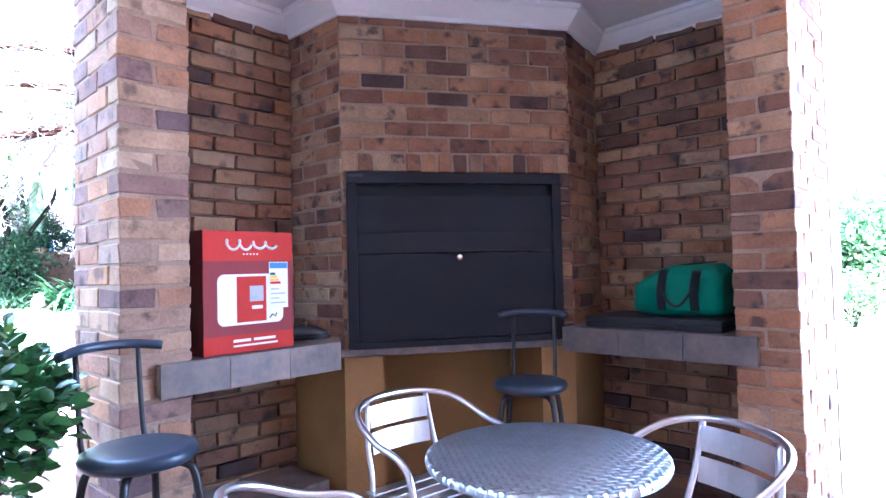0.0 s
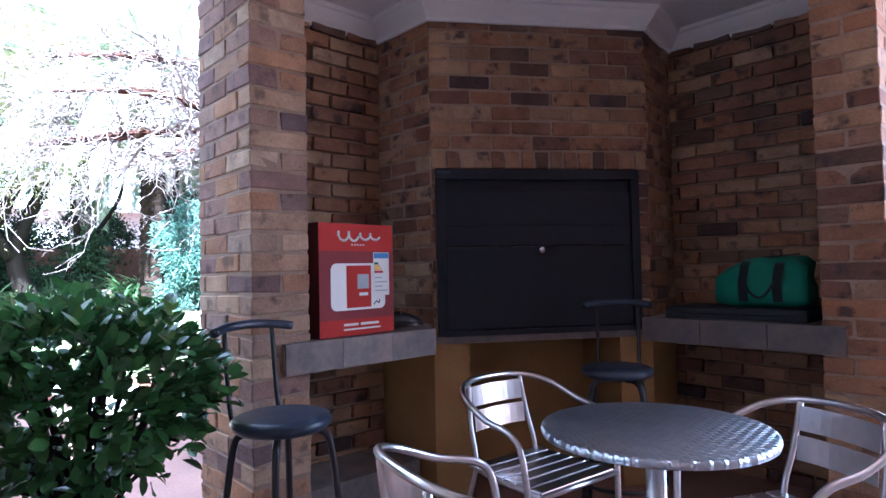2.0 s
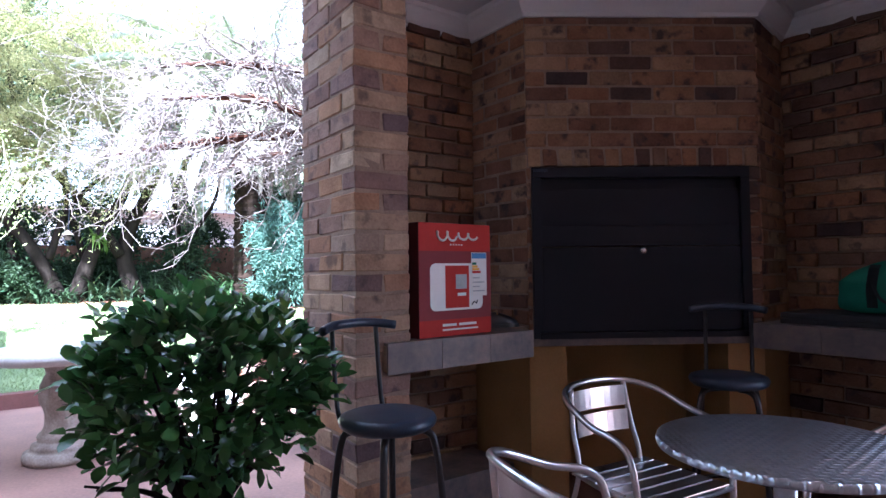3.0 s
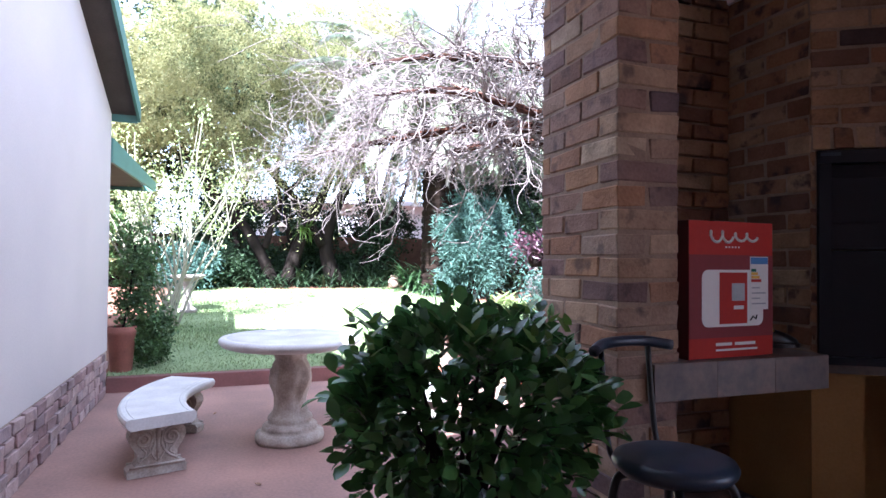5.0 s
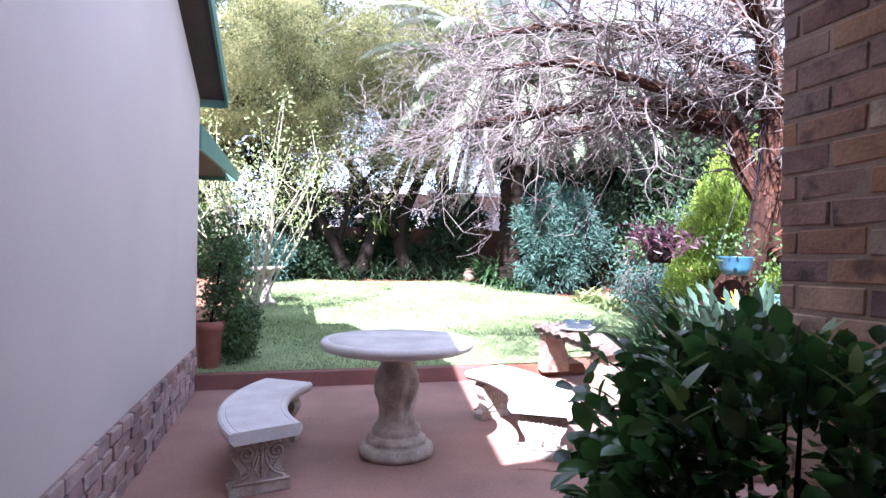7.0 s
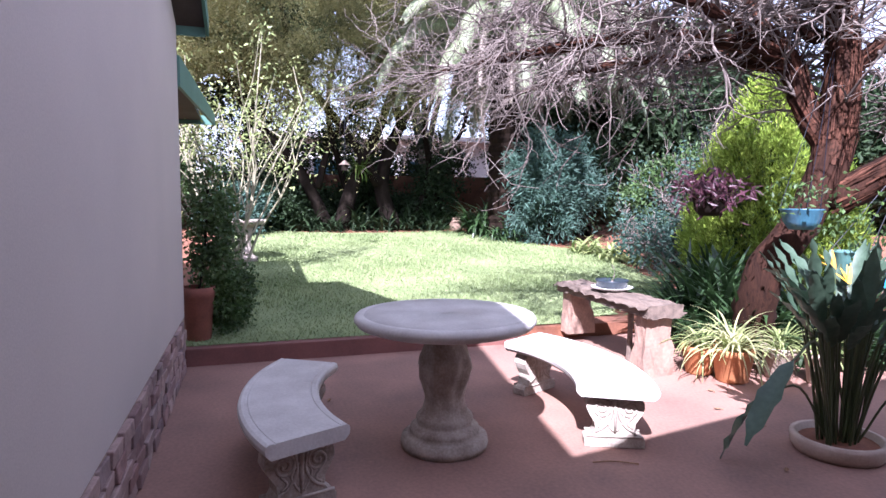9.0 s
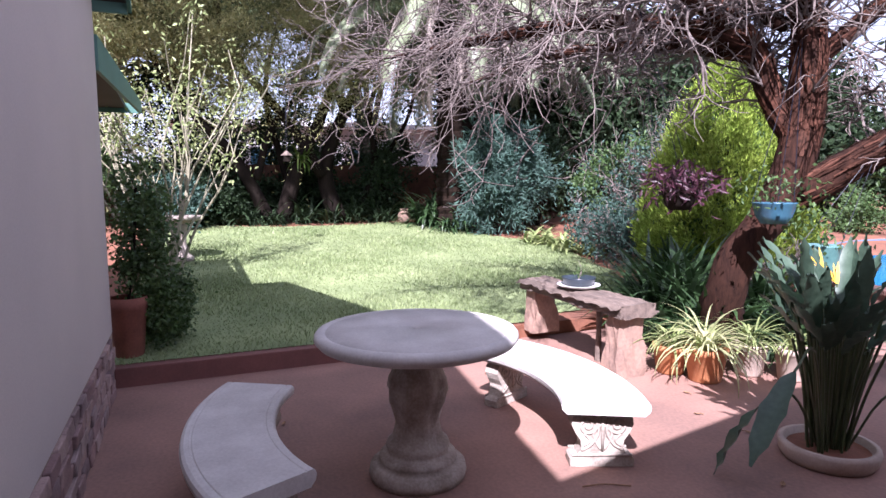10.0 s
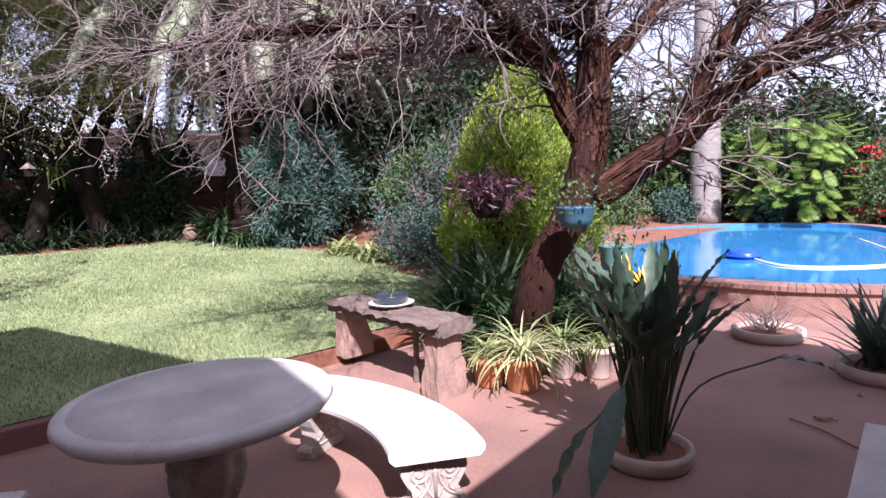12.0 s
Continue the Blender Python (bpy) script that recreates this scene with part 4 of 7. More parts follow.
def make_potted_bush():
    rng = np.random.default_rng(11)
    ob = thing("potted_bush", (-2.02, 0.25, DECK), "round glossy dark green bush in a tapered pot", "potted plant")
    part("pot", lathe(bmesh.new(), [(0.13, 0.0), (0.15, 0.02), (0.185, 0.40), (0.20, 0.42), (0.20, 0.47), (0.18, 0.475), (0.172, 0.43), (0.05, 0.43)], 32), CONCRETE, ob, "tapered brown pot", True)
    part("potting_soil", lathe(bmesh.new(), [(0.02, 0.425), (0.17, 0.43), (0.02, 0.445)], 24), SOIL, ob)
    # stems
    tips = []
    for i in range(42):
        a, r0 = rng.uniform(0, 2 * math.pi), rng.uniform(0.10, 0.36)
        z = 0.62 + 0.50 * rng.random() ** 0.7 - 0.10 * (r0 / 0.36) ** 2
        tip = Vector((r0 * math.cos(a), r0 * math.sin(a), z))
        tips.append(tip)
    for i, tip in enumerate(tips):
        base = Vector((0.03 * math.cos(i), 0.03 * math.sin(i), 0.43))
        mid = base.lerp(tip, 0.5) + Vector((0, 0, 0.05))
        pts = smooth_path([base, mid, tip], 4)
        part("stem", tube(bmesh.new(), pts, [0.011 * (1 - 0.75 * k / len(pts)) for k in range(len(pts))], 5), DARKBARK, ob)
    # glossy oval leaves, folded along the midrib
    vs, fs = [], []
    n = 0
    while n < 2500:
        d = rng.normal(size=3)
        d /= np.linalg.norm(d)
        rr = rng.uniform(0.55, 1.0) ** 0.6 * rng.uniform(0.82, 1.05)
        p = Vector((d[0] * 0.40 * rr, d[1] * 0.40 * rr, 0.88 + d[2] * (0.30 if d[2] > 0 else 0.31) * rr))
        bump_ = noise.noise(p * 5) * 0.09
        p += Vector((d[0], d[1], d[2])) * bump_
        if noise.noise(p * 7 + Vector((9, 2, 5))) < -0.28 or (d[2] < -0.25 and rng.random() < 0.45):
            continue
        out = Vector((d[0], d[1], d[2] * 0.8 + 0.35)) + Vector(rng.normal(size=3)) * 0.55
        out.normalize()
        sd = out.cross(Vector(rng.normal(size=3) * 0.5) + Vector((0, 0, 1)))
        if sd.length < 0.05:
            continue
        sd.normalize()
        up = sd.cross(out)
        L, W = rng.uniform(0.046, 0.076), rng.uniform(0.031, 0.046)
        k = len(vs)
        prof = ((0.0, 0.05), (0.25, 0.62), (0.58, 1.0), (0.85, 0.66), (1.0, 0.08))
        for t, w in prof:
            c = p + out * (L * t) - up * (0.012 * t * t)
            vs += [tuple(c - sd * W * w * 0.5 + up * W * w * 0.13), tuple(c), tuple(c + sd * W * w * 0.5 + up * W * w * 0.13)]
        for q in range(4):
            b = k + 3 * q
            fs += [(b, b + 1, b + 4, b + 3), (b + 1, b + 2, b + 5, b + 4)]
        n += 1
    # a few upright shoots above the crown
    from_lists("crown", vs, fs, L_GLOSSY, ob, smooth=True)
    vs, fs = [], []
    for i in range(16):
        a, r0 = rng.uniform(0, 2 * math.pi), rng.uniform(0.1, 0.36)
        base = Vector((r0 * math.cos(a), r0 * math.sin(a), 1.05))
        for k in range(7):
            c = base + Vector((0, 0, 0.017 * k))
            az = k * 2.4 + i
            strap(vs, fs, tuple(c), az, rng.uniform(0.05, 0.07), 0.03, 0.7, 0.3, 4)
    tagged(from_lists("fresh_shoot", vs, fs, L_BRIGHT, ob, "fresh lighter green shoots"), kind="stuff")


make_potted_bush()

# ---- patio: stone table and benches ----
def spiral(cx, cz, r, y, turns, hand, a0=90):
    return [(cx + hand * r * (1 - 0.85 * t / 30) * math.cos(radians(a0 + 360 * turns * t / 30)), y, cz + r * (1 - 0.85 * t / 30) * math.sin(radians(a0 + 360 * turns * t / 30))) for t in range(31)]


def make_stone_table():
    ob = thing("stone_table", (-5.23, 0.07, 0), "round pale cast-stone garden table on a carved pedestal", "table")
    R, T = 0.535, 0.80
    prof = [(0.02, T - 0.085), (0.40, T - 0.085), (0.47, T - 0.078), (0.515, T - 0.062), (R, T - 0.036), (R - 0.003, T - 0.016), (R - 0.014, T - 0.004), (R - 0.035, T), (R - 0.052, T), (R - 0.055, T - 0.005), (R - 0.060, T - 0.005), (R - 0.063, T), (0.028, T), (0.024, T - 0.075), (0.004, T - 0.075)]
    part("tabletop", lathe(bmesh.new(), prof, 72), STONE, ob, "round top with an incised ring and parasol hole", True)
    bm = bmesh.new()
    prof = [(0.255, 0.0), (0.262, 0.03), (0.255, 0.065), (0.225, 0.075), (0.205, 0.085), (0.21, 0.10), (0.205, 0.12), (0.17, 0.135), (0.165, 0.15), (0.172, 0.17), (0.165, 0.19), (0.14, 0.21), (0.125, 0.25), (0.118, 0.30), (0.125, 0.36), (0.145, 0.42), (0.155, 0.48), (0.15, 0.54), (0.13, 0.59), (0.115, 0.62), (0.12, 0.65), (0.15, 0.69), (0.19, 0.70), (0.21, 0.716)]
    lathe(bm, prof, 64)
    for v in bm.verts:
        z = v.co.z
        if 0.2 < z < 0.7:
            a = math.atan2(v.co.y, v.co.x)
            k = 1 + 0.07 * math.cos(a * 8 + 1.5 * math.sin(z * 22)) * math.sin((z - 0.2) / 0.5 * math.pi) + 0.03 * math.cos(a * 16 + z * 60)
            v.co.x *= k
            v.co.y *= k
    part("pedestal", bm, STONE_OLD, ob, "carved weathered pedestal with tiered foot", True)


make_stone_table()


def make_bench(name, cx, cy, r0, r1, a0, a1, legs, label):
    ob = thing(name, (cx, cy, 0), label, "bench", "stone benches")
    T = 0.40
    n = 28
    bm = bmesh.new()
    rm, hw = (r0 + r1) / 2, (r1 - r0) / 2
    sect = [(-hw + 0.03, T - 0.075), (-hw + 0.005, T - 0.05), (-hw, T - 0.025), (-hw + 0.006, T - 0.008), (-hw + 0.02, T), (-hw + 0.042, T), (-hw + 0.046, T - 0.004), (-hw + 0.051, T - 0.004), (-hw + 0.055, T), (hw - 0.055, T), (hw - 0.051, T - 0.004), (hw - 0.046, T - 0.004), (hw - 0.042, T), (hw - 0.02, T), (hw - 0.006, T - 0.008), (hw, T - 0.025), (hw - 0.005, T - 0.05), (hw - 0.03, T - 0.075)]
    rings = []
    for i in range(n + 1):
        a = radians(a0 + (a1 - a0) * i / n)
        rings.append([bm.verts.new(((rm + d) * math.cos(a), (rm + d) * math.sin(a), z)) for d, z in sect])
    for a, b in zip(rings, rings[1:]):
        for k in range(len(sect)):
            j = (k + 1) % len(sect)
            bm.faces.new((a[k], a[j], b[j], b[k]))
    bm.faces.new(rings[0])
    bm.faces.new(rings[-1])
    part("seat", bm, STONE, ob, "curved cast-stone seat with an incised border")
    for a in legs:
        m4 = Matrix.Rotation(radians(a), 4, "Z") @ Matrix.Translation((rm, 0, 0))
        bm = bmesh.new()
        right = [(0.175, 0.0), (0.178, 0.045), (0.165, 0.058), (0.135, 0.07), (0.115, 0.105), (0.12, 0.15), (0.15, 0.195), (0.17, 0.24), (0.165, 0.28), (0.145, 0.305), (0.15, T - 0.077)]
        out = right + [(-x, z) for x, z in right[::-1]]
        f = [bm.verts.new((x, -0.055, z)) for x, z in out]
        g = [bm.verts.new((x, 0.055, z)) for x, z in out]
        bm.faces.new(f)
        bm.faces.new(g[::-1])
        for i in range(len(out)):
            j = (i + 1) % len(out)
            bm.faces.new((f[i], g[i], g[j], f[j]))
        bmesh.ops.transform(bm, matrix=m4, verts=bm.verts)
        leg = part("leg", bm, STONE_OLD, ob, "carved scroll bracket leg")
        bm = bmesh.new()
        for y in (-0.056, 0.056):
            for s in (1, -1):
                tube(bm, spiral(s * 0.083, 0.236, 0.060, y, 1.9, s, 60), 0.0085, 6)
                tube(bm, smooth_path([(s * 0.03, y, 0.28), (s * 0.022, y, 0.20), (s * 0.06, y, 0.13), (s * 0.115, y, 0.095)], 5), 0.009, 6)
                tube(bm, smooth_path([(s * 0.008, y, 0.24), (s * 0.05, y, 0.19), (s * 0.03, y, 0.13), (s * 0.01, y, 0.10)], 5), 0.007, 6)
                tube(bm, smooth_path([(s * 0.10, y, 0.19), (s * 0.07, y, 0.15), (s * 0.10, y, 0.12)], 4), 0.007, 6)
            tube(bm, [(-0.165, y, 0.068), (0.165, y, 0.068)], 0.008, 6)
            tube(bm, [(0, y, 0.30), (0, y, 0.20), (0, y, 0.09)], [0.016, 0.012, 0.008], 6)
        bmesh.ops.transform(bm, matrix=m4, verts=bm.verts)
        part("carving", bm, STONE_OLD, leg, smooth=True)
    return ob


make_bench("stone_bench", -5.14, 0.50, 1.17, 1.60, 238, 293, (245, 287), "curved pale cast-stone bench in the shade of the house")
make_bench("stone_bench", -5.475, -0.21, 1.13, 1.60, 61, 118, (67, 113), "curved pale cast-stone bench in bright sun")


def make_plain_bench():
    ob = thing("low_bench", (-3.19, 2.06, 0), "low straight white stone bench seat by the brick wall", "bench", turn=9.5)
    part("seat", slab(-0.22, 0.22, -0.48, 0.48, 0.36, 0.43, bevel=0.012), STONE, ob)
    for y in (-0.33, 0.33):
        part("leg", slab(-0.15, 0.15, y - 0.06, y + 0.06, 0.0, 0.362, bevel=0.015), STONE_OLD, ob)


make_plain_bench()


def make_rustic_bench():
    ob = thing("sleeper_bench", (-6.78, 2.23, 0.0), "rustic bench of a weathered sleeper on stone blocks", "bench", turn=-1)
    bm = bmesh.new()
    bmesh.ops.create_cube(bm, size=1)
    bmesh.ops.subdivide_edges(bm, edges=bm.edges[:], cuts=23, use_grid_fill=True)
    for v in bm.verts:
        x, y, z = v.co
        notch = 0.016 * max(0.0, math.sin(x * 58 + 1.5 * noise.noise(Vector((x * 5, y, z))))) if z > 0.45 else 0.0
        edge = 0.035 * max(0.0, abs(y) - 0.38) / 0.12 if abs(z) > 0.45 else 0.0
        n1 = -notch - edge * (1 if z > 0 else -1) + noise.noise(Vector((x * 9, y * 3, z * 3))) * 0.010 + noise.noise(Vector((x * 40, y * 9, z * 9))) * 0.009
        v.co = Vector((x * 1.58, y * 0.34 + n1 * (1 if abs(y) > 0.4 else 0), 0.555 + z * 0.115 + n1))
    part("seat", bm, WOOD_OLD, ob, "thick cracked sleeper plank")
    for x, zb in ((-0.66, 0.08), (0.63, -0.02)):
        bm = bmesh.new()
        bmesh.ops.create_cube(bm, size=1)
        bmesh.ops.subdivide_edges(bm, edges=bm.edges[:], cuts=5, use_grid_fill=True)
        for v in bm.verts:
            p = v.co.copy()
            w = 1.0 - 0.22 * (p.z + 0.5)
            n1 = noise.noise(p * 5 + Vector((x, 0, 0))) * 0.02
            v.co = Vector((x + p.x * 0.20 * w + n1, p.y * 0.30 * w + n1, zb + (p.z + 0.5) * (0.50 - zb)))
        part("leg", bm, STONE_R, ob, "rough reddish stone block")
    part("prop", tube(bmesh.new(), [(0.22, 0.05, 0.0), (0.24, 0.04, 0.28), (0.23, 0.05, 0.505)], [0.03, 0.024, 0.03], 8), WOOD_OLD, ob, "thin wooden prop")
    d = thing("bonsai_dish", (-6.80, 2.23, 0.622), "dark blue glazed bonsai dish standing on a white plate", "planter")
    part("plate", lathe(bmesh.new(), [(0.05, 0.0), (0.15, 0.004), (0.19, 0.024), (0.195, 0.03), (0.18, 0.026), (0.05, 0.012)], 32), WHITE, d, "white china plate", True)
    part("dish", lathe(bmesh.new(), [(0.09, 0.012), (0.13, 0.03), (0.15, 0.085), (0.155, 0.095), (0.14, 0.09), (0.05, 0.075)], 28), DARKGLAZE, d, "dark blue glazed dish", True)
    part("stem", tube(bmesh.new(), smooth_path([(0, 0, 0.07), (0.01, 0.02, 0.16), (-0.02, 0.01, 0.24)], 4), [0.008, 0.007, 0.006, 0.005, 0.004, 0.003, 0.003, 0.002, 0.002], 5), TWIG, d)
    rng = np.random.default_rng(4)
    p = rng.normal(size=(70, 3)) * np.array((0.04, 0.04, 0.03)) + np.array((0, 0, 0.13))
    leaf_part("leaves", leaf_quads(p, 0.03, 0.012, rng), L_MID, d)


STONE_R = mat("red_sandstone", (0.33, 0.215, 0.16), (0.19, 0.125, 0.10), rough=0.9, scale=5, fine=40, bump=0.6)
make_rustic_bench()


# ---- potted plants on the patio ----
def make_strelitzia():
    rng = np.random.default_rng(21)
    ob = thing("strelitzia", (-4.465, 2.26, 0), "tall strelitzia with paddle leaves in a low concrete ring", "potted plant")
    part("ring_pot", lathe(bmesh.new(), [(0.225, 0.0), (0.245, 0.03), (0.255, 0.08), (0.25, 0.10), (0.22, 0.10), (0.21, 0.06), (0.03, 0.06)], 36), CONCRETE, ob, "shallow pinkish concrete pot", True)
    part("potting_soil", lathe(bmesh.new(), [(0.02, 0.06), (0.208, 0.064), (0.02, 0.085)], 24), SOIL, ob)

    def blade(tip0, az, L, W, elev, curl):
        vs, fs = [], []
        p = Vector(tip0)
        e = elev
        n = 9
        side = Vector((-math.sin(az), math.cos(az), 0))
        for i in range(n + 1):
            t = i / n
            w = W * (math.sin(math.pi * min(1, t * 0.94 + 0.05)) ** 0.75)
            d = Vector((math.cos(az) * math.cos(e), math.sin(az) * math.cos(e), math.sin(e)))
            up = side.cross(d)
            rip = 0.012 * math.sin(i * 2.3 + az)
            vs += [tuple(p - side * w * 0.5 - up * (w * 0.16 + rip)), tuple(p), tuple(p + side * w * 0.5 - up * (w * 0.16 - rip))]
            p = p + d * (L / n)
            e -= curl / n
            if i:
                b = 3 * (i - 1)
                fs += [(b, b + 1, b + 4, b + 3), (b + 1, b + 2, b + 5, b + 4)]
        return vs, fs

    for i in range(60):
        a = rng.uniform(0, 2 * math.pi)
        r0 = rng.uniform(0.02, 0.13)
        base = Vector((r0 * math.cos(a), r0 * math.sin(a), 0.06))
        hgt = rng.uniform(0.55, 0.86)
        out = rng.uniform(0.02, 0.17)
        tip = base + Vector((out * math.cos(a), out * math.sin(a), hgt))
        part("stalk", tube(bmesh.new(), smooth_path([base, base.lerp(tip, 0.5) + Vector((0, 0, 0.05)), tip], 4), 0.008, 5), STALK, ob)
        if i < 54:
            vs, fs = blade(tip, a + rng.uniform(-0.5, 0.5), rng.uniform(0.30, 0.46), rng.uniform(0.06, 0.10), rng.uniform(0.75, 1.55), rng.uniform(-0.1, 0.45))
            from_lists("leaf", vs, fs, L_STREL, ob, smooth=True)
    # leaves that hang out to the sides
    for top, tip in (((0.03, -0.61, 0.40), (-0.09, -0.76, 0.01)), ((0.25, -0.66, 0.66), (0.30, -0.98, 0.27))):
        a, b = Vector(top), Vector(tip)
        g = b - a
        mid = Vector((a.x * 0.55, a.y * 0.55, a.z * 1.05))
        part("stalk", tube(bmesh.new(), smooth_path([(a.x * 0.15, a.y * 0.15, 0.08), mid, a], 5), 0.007, 5), STALK, ob)
        vs, fs = blade(a, math.atan2(g.y, g.x), g.length, 0.12, math.asin(g.z / g.length) + 0.1, 0.2)
        from_lists("leaf", vs, fs, L_STREL, ob, smooth=True)
    for az, r0, z0, z1, L in ((0.9, 0.75, 0.42, 0.56, 0.36),):
        q = Vector((r0 * math.cos(az), r0 * math.sin(az), z1))
        part("stalk", tube(bmesh.new(), smooth_path([(0.1 * math.cos(az), 0.1 * math.sin(az), 0.08), (0.4 * r0 * math.cos(az), 0.4 * r0 * math.sin(az), z0), q], 5), 0.007, 5), STALK, ob)
        vs, fs = blade(q, az, L, 0.10, -0.9 if az < 0 else -0.1, 0.35)
        from_lists("leaf", vs, fs, L_STREL, ob, smooth=True)
    for az, z in ((2.7, 1.06), (2.2, 0.98)):
        q = Vector((0.16 * math.cos(az), 0.16 * math.sin(az), z))
        part("flower_stalk", tube(bmesh.new(), smooth_path([(0.05, 0.02, 0.08), (0.1 * math.cos(az), 0.1 * math.sin(az), 0.6), q], 4), 0.007, 5), STALK, ob)
        vs, fs = [], []
        for k in range(4):
            strap(vs, fs, tuple(q), az + 0.3 * k, 0.13, 0.03, 1.3 - 0.25 * k, 0.2, 4)
        from_lists("flower", vs, fs, YELLOW_FLOWER, ob, "orange-yellow crane flower")


STALK = mat("green_stalk", (0.06, 0.085, 0.03), (0.035, 0.045, 0.02), rough=0.5, scale=6, fine=40, bump=0.1)
make_strelitzia()


def clay_pot(ob, r, h, material=None, label="terracotta flower pot"):
    return part("pot", lathe(bmesh.new(), [(r * 0.68, 0.0), (r * 0.72, 0.01), (r * 0.93, h * 0.8), (r, h * 0.82), (r, h), (r * 0.92, h), (r * 0.9, h * 0.86), (r * 0.2, h * 0.86)], 28), material or TERRA, ob, label, True)


def make_spider_pot(x, y, r, h, n, L, seed, label="terracotta pot overflowing with a cream-striped spider plant", material=None, pot_mat=None, width=0.028):
    rng = np.random.default_rng(seed)
    ob = thing("spider_plant", (x, y, 0), label, "potted plant")
    clay_pot(ob, r, h, pot_mat)
    vs, fs = [], []
    for i in range(n):
        strap(vs, fs, (rng.normal() * 0.03, rng.normal() * 0.03, h * 0.86), rng.uniform(0, 2 * math.pi), L * rng.uniform(0.6, 1.15), width * rng.uniform(0.7, 1.2), rng.uniform(0.5, 1.4), rng.uniform(1.2, 2.6), 8)
    from_lists("leaves", vs, fs, material or L_SPIDER, ob)


make_spider_pot(-5.78, 2.72, 0.17, 0.27, 110, 0.56, 1)
make_spider_pot(-6.05, 2.62, 0.15, 0.24, 60, 0.45, 2, "terracotta pot with a leafy green striped plant", L_PALE)
make_spider_pot(-6.16, 3.02, 0.13, 0.22, 60, 0.42, 3, "terracotta pot with strappy green leaves", L_STRAP)
make_spider_pot(-5.75, 3.17, 0.14, 0.26, 60, 0.42, 5, "pale clay pot with arching light green leaves", L_PALE, CONCRETE)
make_spider_pot(-5.52, 3.36, 0.13, 0.26, 40, 0.38, 6, "pale clay pot with arching light green leaves", L_PALE, CONCRETE)


def make_ring_planter(name, x, y, r, label, seed, dead=True):
    rng = np.random.default_rng(seed)
    ob = thing(name, (x, y, 0), label, "planter")
    part("ring", lathe(bmesh.new(), [(r * 0.95, 0.0), (r, 0.05), (r * 0.99, 0.10), (r * 0.86, 0.10), (r * 0.83, 0.05), (0.03, 0.05)], 36), CONCRETE, ob, "low concrete ring", True)
    part("soil", lathe(bmesh.new(), [(0.02, 0.05), (r * 0.82, 0.055), (0.02, 0.09)], 24), SOIL, ob)
    if dead:
        bm = bmesh.new()
        for i in range(46):
            a = rng.uniform(0, 2 * math.pi)
            p = Vector((rng.normal() * 0.05, rng.normal() * 0.05, 0.06))
            pts = [p]
            for k in range(5):
                p = p + Vector((math.cos(a) * 0.045 + rng.normal() * 0.03, math.sin(a) * 0.045 + rng.normal() * 0.03, rng.uniform(0.03, 0.09)))
                pts.append(p)
            tube(bm, pts, [0.005, 0.004, 0.004, 0.003, 0.002, 0.002], 4)
        tagged(part("twig_tangle", bm, TWIG, ob, "dry bare twigs"), kind="stuff")
    else:
        vs, fs = [], []
        for i in range(90):
            strap(vs, fs, (rng.normal() * 0.06, rng.normal() * 0.06, 0.06), rng.uniform(0, 2 * math.pi), rng.uniform(0.45, 0.85), 0.065, rng.uniform(0.7, 1.45), rng.uniform(0.3, 1.1), 7)
        from_lists("leaves", vs, fs, L_STREL, ob)


make_ring_planter("twig_planter", -4.97, 5.45, 0.33, "low concrete ring planter with dry bare twigs", 7)
make_ring_planter("leafy_planter", -3.88, 4.78, 0.33, "low concrete ring planter with broad green leaves", 8, False)


def make_wall_pot():
    ob = thing("creeper_pot", (-7.80, -1.50, lawn_z(-7.8, -1.5)), "tall terracotta pot with a leafy creeper at the wall corner", "potted plant")
    clay_pot(ob, 0.15, 0.50, TERRA_DARK)
    rng = np.random.default_rng(31)
    p = np.vstack([clumps(rng, (-0.1, 0.12, 1.0), (0.26, 0.2, 0.65), 60, 60, 0.07), clumps(rng, (-0.25, 0.28, 0.35), (0.28, 0.2, 0.40), 50, 60, 0.06)])
    leaf_part("creeper", leaf_quads(p, 0.05, 0.03, rng, 0.3), L_MID, ob, "small-leaved green creeper")
    part("stem", tube(bmesh.new(), smooth_path([(0, 0, 0.42), (-0.05, 0.06, 0.8), (-0.12, 0.1, 1.4)], 5), 0.012, 6), DARKBARK, ob)


make_wall_pot()


def make_bird_bath():
    ob = thing("bird_bath", (-12.0, -1.1, lawn_z(-12.0, -1.1) + 0.01), "weathered stone bird bath on a pedestal", "bird bath")
    part("pedestal", lathe(bmesh.new(), [(0.16, 0), (0.16, 0.06), (0.08, 0.12), (0.06, 0.3), (0.08, 0.5), (0.12, 0.56)], 20), STONE_OLD, ob, smooth=True)
    part("bowl", lathe(bmesh.new(), [(0.08, 0.55), (0.24, 0.60), (0.30, 0.66), (0.29, 0.67), (0.2, 0.63), (0.02, 0.61)], 24), STONE_OLD, ob, smooth=True)


make_bird_bath()


def make_urn():
    ob = thing("clay_urn", (-15.3, 3.55, lawn_z(-15.3, 3.55)), "small weathered clay urn beside the lawn edge", "urn")
    part("body", lathe(bmesh.new(), [(0.08, 0), (0.14, 0.09), (0.155, 0.19), (0.11, 0.28), (0.08, 0.31), (0.10, 0.34), (0.085, 0.34), (0.04, 0.30)], 20), STONE_R, ob, smooth=True)


make_urn()

